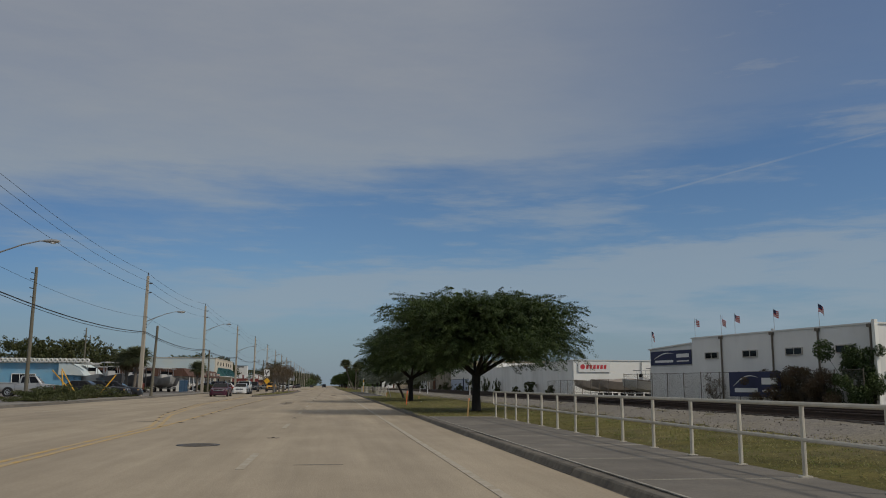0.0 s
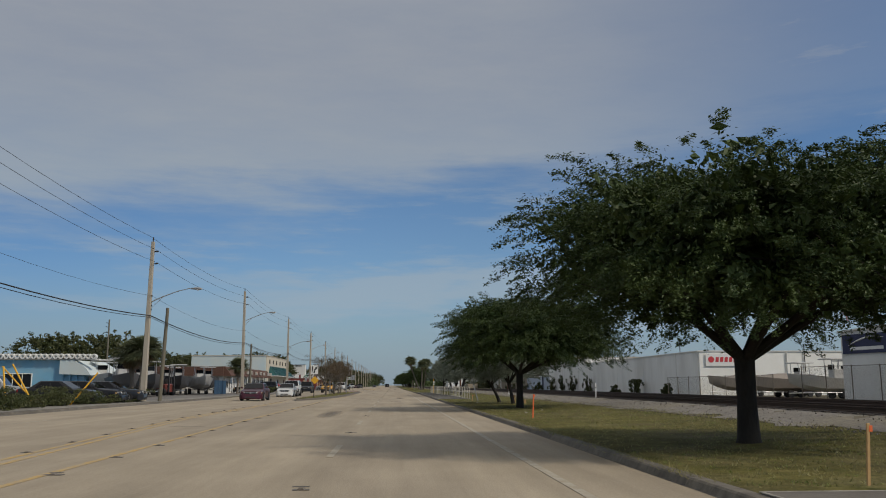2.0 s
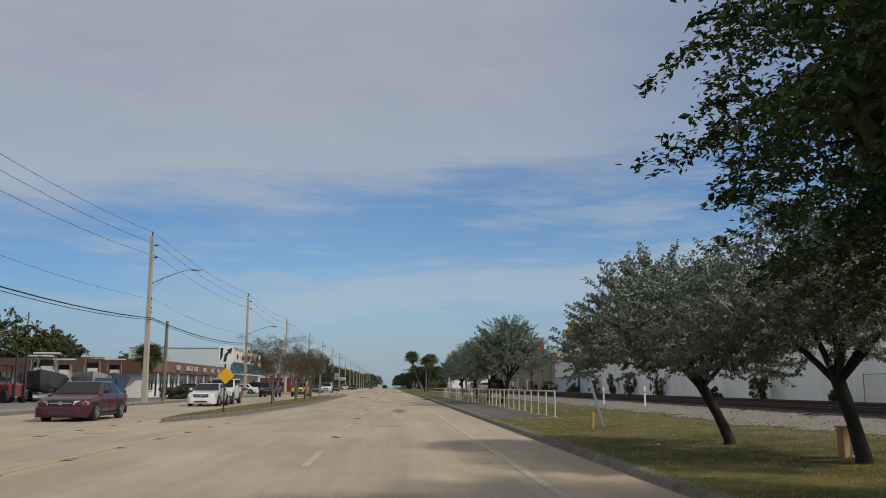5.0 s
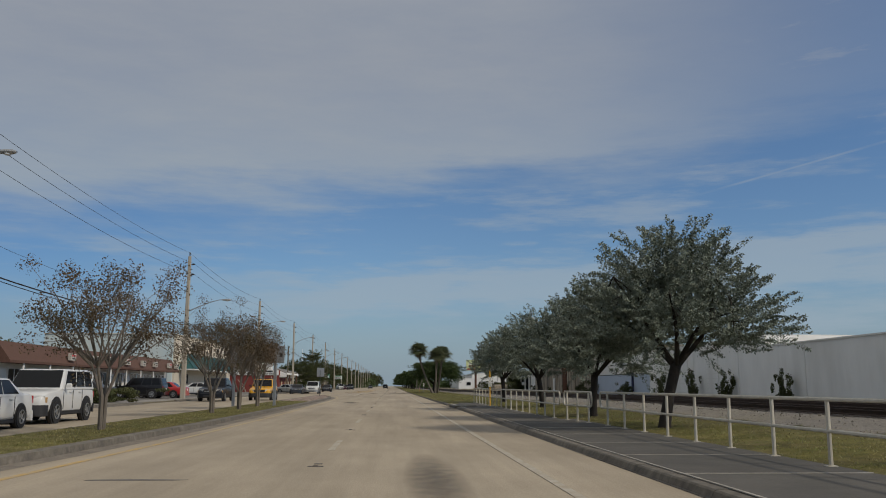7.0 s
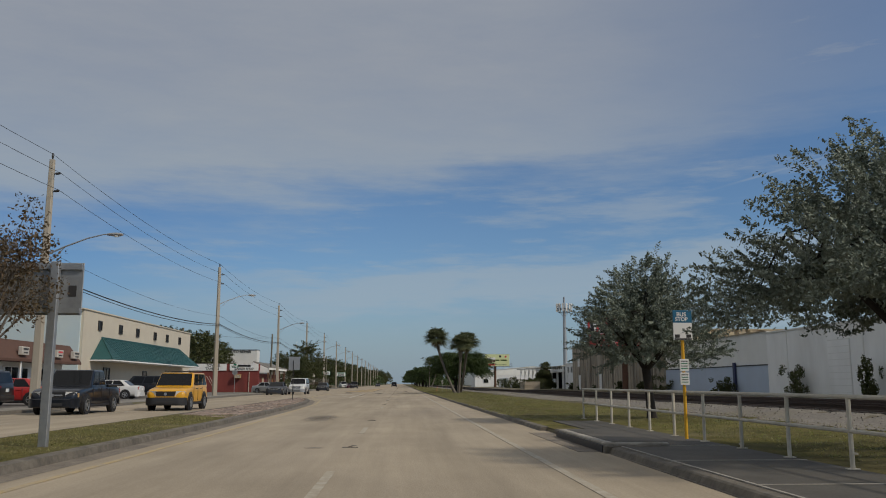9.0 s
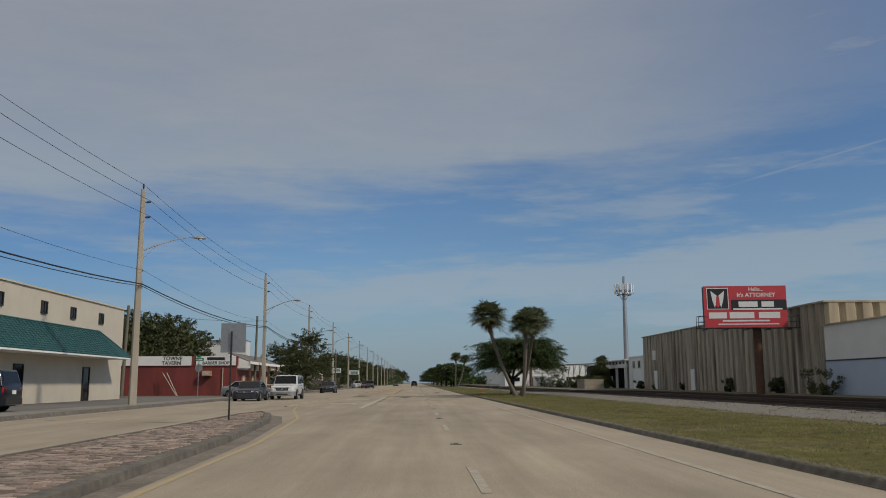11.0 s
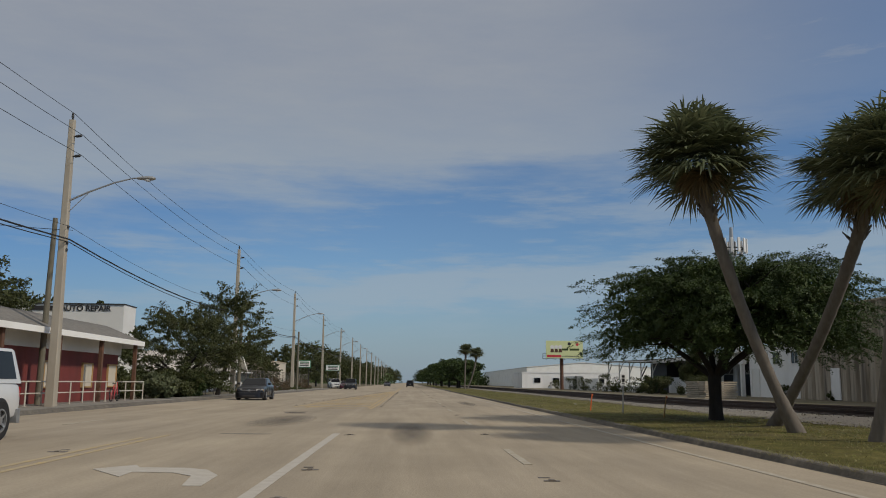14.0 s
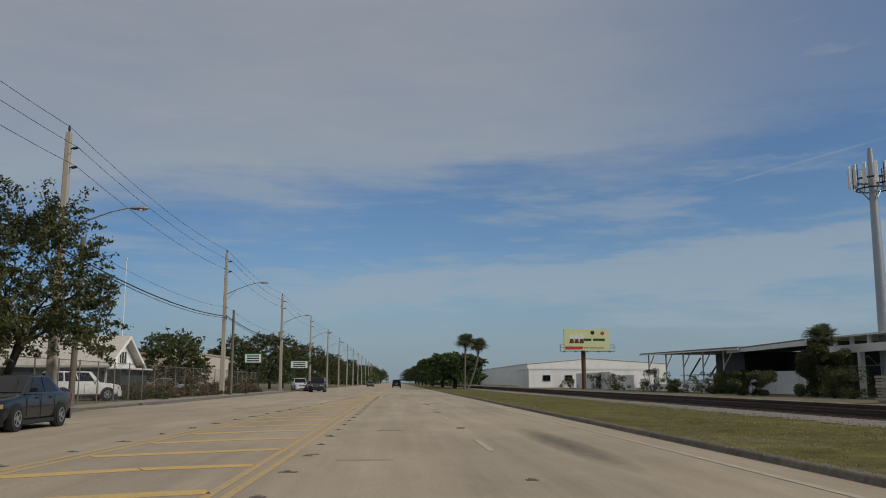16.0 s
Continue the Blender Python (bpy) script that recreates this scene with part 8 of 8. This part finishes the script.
link_fence(-18.9, 275, -18.9, 345, 2.2, 0.12, "rusty chain link fence along the car lot", 2.6)
for x, y, z, w, h in ((-19.3, 343, 3.3, 2.0, 1.1), (-18.2, 380, 3.3, 2.8, 1.2)):
    sb = thing("pole_sign", pose(x, y, 0.1), "white roadside sign board with unreadable print", "sign", "roadside sign boards")
    for dx_ in (-w * 0.35, w * 0.35):
        part("post", Shape().tube([(dx_, 0, 0), (dx_, 0, z)], 0.06, 8), M_DARK, sb)
    part("border", Shape().box(0, -0.05, z + h / 2, w, 0.18, h, 0, 0.02), M_SIGNGREEN, sb)
    part("board", Shape().box(0, -0.06, z + h / 2, w - 0.16, 0.18, h - 0.16, 0, 0.02), M_SIGNWHITE, sb)
    for k in range(3):
        part("print_bar", Shape().box(0, -0.155, z + h * (0.25 + 0.25 * k), w * 0.7, 0.01, h * 0.14), M_SIGNGREEN if k == 2 else M_DARK, sb)

# ---- vehicles ----
SEDAN = dict(L=4.8, W=1.83, H=1.45, hood=0.92, belt=0.98, tail=1.02, cowl=0.20, roof_f=0.03, roof_r=-0.22, back=-0.37, wheel=0.33, clear=0.20, axle=0.29)
SUV = dict(L=4.6, W=1.86, H=1.80, hood=1.10, belt=1.15, tail=1.15, cowl=0.19, roof_f=0.08, roof_r=-0.44, back=-0.485, wheel=0.38, clear=0.30, axle=0.295)
BIGSUV = dict(L=5.5, W=2.0, H=1.90, hood=1.15, belt=1.20, tail=1.20, cowl=0.22, roof_f=0.12, roof_r=-0.45, back=-0.49, wheel=0.39, clear=0.32, axle=0.30)
PICKUP = dict(L=5.4, W=1.95, H=1.85, hood=1.12, belt=1.17, tail=1.15, cowl=0.20, roof_f=0.10, roof_r=-0.12, back=-0.16, wheel=0.39, clear=0.34, axle=0.30, bed=True)


def loft(stations):
    """A closed body through rings of equal length."""
    s = Shape()
    n = len(stations[0])
    for r in stations:
        s.v += r
    for i in range(len(stations) - 1):
        s.f += [(i * n + k, i * n + (k + 1) % n, (i + 1) * n + (k + 1) % n, (i + 1) * n + k) for k in range(n)]
    s.f += [tuple(range(n - 1, -1, -1)), tuple((len(stations) - 1) * n + k for k in range(n))]
    return s


def car(name, kind, x, y, heading, paint_mat, label, category, z=0.0, bumper=None, rack=False, group="cars on the road", trim=None):
    """A road vehicle. heading: the way that its front points, degrees from +x."""
    k = kind
    L, W, H = k["L"], k["W"], k["H"]
    w, c = W / 2, k["clear"]
    t = thing(name, pose(x, y, z, 0, 0, heading), label, category, group)

    def ring(X, hw, lo, hi, sh=0.05):
        half = [(hw * 0.86, lo), (hw * 0.97, lo + 0.10), (hw, lo + (hi - lo) * 0.38), (hw * 0.985, lo + (hi - lo) * 0.72), (hw * 0.95, hi - sh), (hw * 0.86, hi)]
        return [(X, a, b) for a, b in half] + [(X, -a, b) for a, b in half[::-1]]

    hd, bl, tl = k["hood"], k["belt"], k["tail"]
    st = [ring(L * 0.5, w * 0.66, c + 0.16, hd * 0.60), ring(L * 0.496, w * 0.80, c + 0.08, hd * 0.72), ring(L * 0.48, w * 0.91, c + 0.02, hd * 0.83), ring(L * 0.45, w * 0.975, c, hd * 0.91), ring(L * 0.38, w, c - 0.02, hd * 0.965), ring(L * 0.27, w, c - 0.02, hd * 1.0), ring(L * (k["cowl"] + 0.015), w, c - 0.02, bl - 0.01), ring(L * 0.10, w, c - 0.02, bl), ring(-L * 0.12, w, c - 0.02, bl), ring(-L * 0.28, w, c - 0.02, (bl + tl) / 2), ring(-L * 0.40, w, c, tl), ring(-L * 0.465, w * 0.975, c + 0.03, tl - 0.01), ring(-L * 0.492, w * 0.92, c + 0.08, tl - 0.05), ring(-L * 0.5, w * 0.82, c + 0.16, tl - 0.16)]
    body = part("body", loft(st), paint_mat, t, smooth=True)
    md = body.modifiers.new("round", "SUBSURF")
    md.levels = md.render_levels = 1
    # cabin: painted shell with glass set on it
    fb, fr, rr, rb = L * k["cowl"] + 0.05, L * k["roof_f"], L * k["roof_r"], L * k["back"]
    wb, wr = w * 0.95, w * (0.74 if k is SEDAN else 0.83)
    zt = H - 0.02
    zb = bl - 0.06
    corner = {(a, b, e): Vector(((fb, rb)[a] if e == 0 else (fr, rr)[a], (1, -1)[b] * (wb, wr)[e], (zb, zt)[e])) for a in (0, 1) for b in (0, 1) for e in (0, 1)}
    bm_ = bmesh.new()
    vs = {q: bm_.verts.new(p) for q, p in corner.items()}
    for q in (((0, 0, 0), (0, 1, 0), (0, 1, 1), (0, 0, 1)), ((1, 1, 0), (1, 0, 0), (1, 0, 1), (1, 1, 1)), ((1, 0, 0), (0, 0, 0), (0, 0, 1), (1, 0, 1)), ((0, 1, 0), (1, 1, 0), (1, 1, 1), (0, 1, 1)), ((0, 0, 1), (0, 1, 1), (1, 1, 1), (1, 0, 1))):
        bm_.faces.new([vs[n_] for n_ in q])
    bmesh.ops.bevel(bm_, geom=[e for e in bm_.edges if max(v_.co.z for v_ in e.verts) > zt - 0.01], offset=0.10, segments=3, affect="EDGES", profile=0.6)
    shell = Shape()
    bm_.verts.index_update()
    shell.v, shell.f = [tuple(v_.co) for v_ in bm_.verts], [tuple(v_.index for v_ in f_.verts) for f_ in bm_.faces]
    bm_.free()
    part("cabin_shell", shell, paint_mat, t, smooth=True)

    def pane(name, P00, P10, P01, P11, u0, u1, v0, v1, tilt=0.0):
        at = lambda u, v: P00.lerp(P10, u).lerp(P01.lerp(P11, u), v)
        q = [at(u0, v0), at(u1, v0), at(u1 - tilt, v1), at(u0 + tilt * 0.3, v1)]
        n_ = (q[1] - q[0]).cross(q[3] - q[0]).normalized()
        if n_.dot((q[0] + q[2]) / 2 - Vector(((fb + rb) / 2, 0, (zb + zt) / 2))) < 0:
            n_ = -n_
        return part(name, Shape().add([p - n_ * 0.02 for p in q] + [p + n_ * 0.012 for p in q], [(3, 2, 1, 0), (4, 5, 6, 7), (0, 1, 5, 4), (1, 2, 6, 5), (2, 3, 7, 6), (3, 0, 4, 7)]), M_GLASSDARK, t)

    g = corner
    pane("windscreen", g[0, 0, 0], g[0, 1, 0], g[0, 0, 1], g[0, 1, 1], 0.035, 0.965, 0.10, 0.93)
    pane("rear_window", g[1, 0, 0], g[1, 1, 0], g[1, 0, 1], g[1, 1, 1], 0.09, 0.91, 0.16, 0.86)
    lights = ((0.12, 0.50), (0.54, 0.90)) if k.get("bed") else (((0.13, 0.47), (0.50, 0.86)) if k is SEDAN else ((0.10, 0.40), (0.43, 0.68), (0.71, 0.93)))
    for sy in (-1, 1):
        b = 0 if sy > 0 else 1
        for u0, u1 in lights:
            pane("side_window", g[0, b, 0], g[1, b, 0], g[0, b, 1], g[1, b, 1], u0, u1, 0.13, 0.90)
        part("wing_mirror", Shape().box(fb - 0.30, sy * (w + 0.10), bl + 0.08, 0.10, 0.20, 0.14, 0, 0.04), trim or paint_mat, t)
        hh = hd * (0.085 if k is SEDAN else 0.115)
        sl = [(-0.24, -hh), (0.17, -hh * 0.9), (0.22, hh * 0.9), (-0.20, hh)]
        part("headlight", Shape().prism(sl if sy > 0 else [(-u, v) for u, v in sl], "x", -0.10, 0.045), M_LAMPGLASS, t, m=pose(L * 0.472, sy * w * 0.70, hd * 0.715, 0, 0, sy * 22))
        part("indicator", Shape().box(L * 0.440, sy * w * 0.935, hd * 0.70, 0.16, 0.06, hh * 1.3, sy * 12, 0.01), M_STAKEWOOD, t)
        part("tail_light", Shape().box(-L * 0.487, sy * w * 0.80, tl * 0.80, 0.06, 0.26, 0.22, sy * -10, 0.02), M_TAIL, t)
        for X in (L * 0.165, L * 0.0 - 0.06, -L * 0.20):
            part("door_seam", Shape().box(X, sy * (w * 0.996), (c + bl) / 2 + 0.04, 0.014, 0.014, bl - c - 0.22), M_DARK, t)
        for X in (L * 0.03, -L * 0.155):
            part("door_handle", Shape().box(X, sy * (w * 0.985), bl - 0.14, 0.20, 0.05, 0.035, 0, 0.01), trim or paint_mat, t)
        part("sill", Shape().box(0, sy * w * 0.955, c + 0.03, L * 0.42, 0.08, 0.10), M_BLACKPLASTIC, t)
    part("grille", Shape().prism([(-W * 0.25, hd * 0.81), (W * 0.25, hd * 0.81), (W * 0.22, hd * 0.60), (-W * 0.22, hd * 0.60)], "x", L * 0.465, L * 0.5), M_BLACKPLASTIC, t)
    part("grille_bar", Shape().box(L * 0.5, 0, hd * 0.705, 0.02, W * 0.42, 0.045), M_BLACKPLASTIC if bumper is M_BLACKPLASTIC else M_RIM, t)
    part("emblem", Shape().disc((L * 0.499, 0, hd * 0.70), (1, 0, 0), 0, 0.07, 0.03, 14), M_RIM, t)
    low = lambda X, q, a, e: [(X, w * q, a), (X, w * q, e), (X, w * q * 0.5, e + 0.02), (X, -w * q * 0.5, e + 0.02), (X, -w * q, e), (X, -w * q, a)]
    fbmp = part("front_bumper", loft([low(L * 0.435, 1.01, c - 0.02, c + 0.30), low(L * 0.475, 0.98, c - 0.05, c + 0.31), low(L * 0.503, 0.84, c - 0.04, c + 0.30), low(L * 0.511, 0.60, c, c + 0.26)]), bumper or paint_mat, t, smooth=True)
    part("air_intake", Shape().box(L * 0.508, 0, c + 0.10, 0.04, W * 0.46, 0.11, 0, 0.02), M_DARK, t)
    for sy in (-1, 1):
        part("fog_lamp", Shape().disc((L * 0.494, sy * w * 0.74, c + 0.13), (1, sy * 0.4, 0), 0, 0.055, 0.05, 12), M_LAMPGLASS, t)
    part("rear_bumper", loft([low(-L * 0.44, 1.0, c, c + 0.28), low(-L * 0.48, 0.97, c - 0.02, c + 0.29), low(-L * 0.508, 0.80, c + 0.02, c + 0.26)]), bumper or paint_mat, t, smooth=True)
    part("number_plate", Shape().box(-L * 0.503, 0, tl * 0.72, 0.02, 0.32, 0.16), M_SIGNWHITE, t)
    part("underbody", Shape().box(0, 0, c + 0.02, L * 0.9, W * 0.8, 0.16), M_DARK, t)
    if k.get("bed"):
        part("bed_liner", Shape().box(-L * 0.33, 0, tl - 0.02, L * 0.30, W * 0.80, 0.06), M_DARK, t)
        for sy in (-1, 1):
            part("bed_rail", Shape().box(-L * 0.33, sy * w * 0.93, tl + 0.03, L * 0.32, 0.12, 0.10, 0, 0.02), paint_mat, t)
        part("tailgate", Shape().box(-L * 0.485, 0, tl + 0.03, 0.08, W * 0.9, 0.10), paint_mat, t)
    if rack:
        for sy in (-1, 1):
            part("roof_rail", Shape().tube([(fr - 0.1, sy * wr * 0.8, zt + 0.07), (rr + 0.1, sy * wr * 0.8, zt + 0.07)], 0.025, 6), M_DARK, t)
        for u in (0.15, 0.5, 0.85):
            part("crossbar", Shape().box(fr + (rr - fr) * u, 0, zt + 0.07, 0.06, wr * 1.6, 0.035), M_DARK, t)
    R = k["wheel"]
    for sx in (k["axle"], -k["axle"]):
        for sy in (-1, 1):
            part("wheel_arch", Shape().disc((L * sx, sy * (w - 0.04), R + 0.02), (0, 1, 0), 0, R * (1.24 if bumper is M_BLACKPLASTIC else 1.13), 0.10, 26), M_BLACKPLASTIC, t)
            wh = new("wheel")
            wh.parent = t
            wh.matrix_basis = pose(L * sx, sy * (w - 0.07), R)
            part("tyre", Shape().disc((0, 0, 0), (0, 1, 0), R * 0.60, R, 0.22, 26), M_TYRE, wh)
            rim = Shape().disc((0, sy * 0.03, 0), (0, 1, 0), 0, R * 0.22, 0.16, 14).disc((0, sy * 0.05, 0), (0, 1, 0), R * 0.54, R * 0.62, 0.14, 24)
            for q in range(5):
                a = q * 2 * math.pi / 5
                rim.add([(0.03 * math.cos(a + 1.57) + 0.0, sy * 0.09, 0.03 * math.sin(a + 1.57)), (0.03 * math.cos(a - 1.57), sy * 0.09, 0.03 * math.sin(a - 1.57)), (R * 0.58 * math.cos(a - 0.12), sy * 0.11, R * 0.58 * math.sin(a - 0.12)), (R * 0.58 * math.cos(a + 0.12), sy * 0.11, R * 0.58 * math.sin(a + 0.12))], [(0, 1, 2, 3)])
            part("rim", rim, M_RIM, wh)
            part("brake_disc", Shape().disc((0, -sy * 0.02, 0), (0, 1, 0), 0, R * 0.5, 0.03, 18), M_DARK, wh)
    return t


# oncoming traffic
car("sedan", SEDAN, -11.3, 93.6, -90, P_MAROON, "dark maroon sedan on the far lanes", "car")
car("sedan", SEDAN, -11.5, 116.5, -90, P_WHITE, "white sedan on the far lanes", "car")
car("suv", SUV, -11.7, 122.3, -90, P_WHITE, "white sport utility vehicle on the far lanes", "car", 0, M_BLACKPLASTIC)
car("pickup_truck", PICKUP, -13.9, 161.5, -90, P_NAVY, "dark blue-black pickup truck on the far lanes", "truck")
car("suv", SUV, -10.9, 166.4, -90, P_YELLOW, "bright yellow sport utility vehicle with black bumpers and roof rack", "car", 0, M_BLACKPLASTIC, True, trim=M_BLACKPLASTIC)
car("sedan", SEDAN, -14.0, 220.5, -90, P_GREY, "dark grey sedan on the far lanes", "car")
car("large_suv", BIGSUV, -12.2, 226.2, -90, P_WHITE, "large white sport utility vehicle with a grey bumper", "car", 0, M_GALV, False, trim=M_BLACKPLASTIC)
car("sedan", SEDAN, -13.2, 267.8, -90, P_BLACK, "black sedan on the far lanes", "car")
car("suv", SUV, -12.6, 352.0, -90, P_BLACK, "black sport utility vehicle on the far lanes", "car")
car("sedan", SEDAN, -14.2, 362.0, -90, P_MAROON, "dark red sedan on the far lanes", "car")
car("suv", SUV, -16.5, 366.0, -75, P_WHITE, "white van turning at the roadside", "van")
car("pickup_truck", PICKUP, -2.6, 440.0, 90, P_BLACK, "black pickup truck driving ahead", "truck")
car("sedan", SEDAN, -9.5, 470.0, -90, P_GREY, "grey sedan far down the road", "car")
car("sedan", SEDAN, -16.4, 231.6, -28, P_SILVER, "silver sedan waiting at the side street", "car")
# parked cars
PK = "parked cars"
car("sedan", SEDAN, -20.6, 76.6, 0, P_BLACK, "glossy black sedan parked nose to the road", "car", 0.1, group=PK)
car("sedan", SEDAN, -20.1, 79.8, 0, P_BLACK, "glossy black sedan parked nose to the road", "car", 0.1, group=PK)
car("sedan", SEDAN, -19.6, 82.6, 5, P_GREY, "dark grey sedan parked nose to the road", "car", 0.1, group=PK)
car("pickup_truck", PICKUP, -26.0, 79.0, 12, P_SILVER, "silver pickup truck parked in the yard", "truck", 0.1, group=PK)
car("suv", SUV, -31.0, 76.5, 15, P_NAVY, "dark blue van parked in the yard", "van", 0.1, group=PK)
car("suv", SUV, -30.5, 71.0, 10, P_WHITE, "white van parked in the yard", "van", 0.1, group=PK)
car("suv", SUV, -21.6, 166.8, 180, P_BLACK, "black crossover parked outside the shops", "car", 0.1, group=PK)
car("sedan", SEDAN, -20.8, 170.6, 180, P_RED, "red car parked outside the shops", "car", 0.1, group=PK)
car("sedan", SEDAN, -22.2, 190.0, 182, P_WHITE, "white sedan parked beside the cream building", "car", 0.1, group=PK)
car("suv", SUV, -21.2, 194.2, 180, P_NAVY, "dark estate car parked beside the cream building", "car", 0.1, group=PK)
car("sedan", SEDAN, -21.8, 153.5, 180, P_BLACK, "black sedan parked outside the shops", "car", 0.1, group=PK)
car("large_suv", SUV, -22.3, 298.0, 40, P_WHITE, "white sport utility vehicle parked behind the fence", "car", 0.1, group=PK)
car("sedan", SEDAN, -22.0, 281.0, -20, P_SILVER, "silver sedan parked behind the fence", "car", 0.1, group=PK)
car("pickup_truck", PICKUP, -24.6, 285.2, -10, P_BEIGE, "beige pickup truck parked behind the fence", "truck", 0.1, group=PK)
car("sedan", SEDAN, -23.0, 312.0, -5, P_RED, "red car parked behind the fence", "car", 0.1, group=PK)
car("sedan", SEDAN, -22.0, 318.0, -5, P_SILVER, "silver car parked behind the fence", "car", 0.1, group=PK)
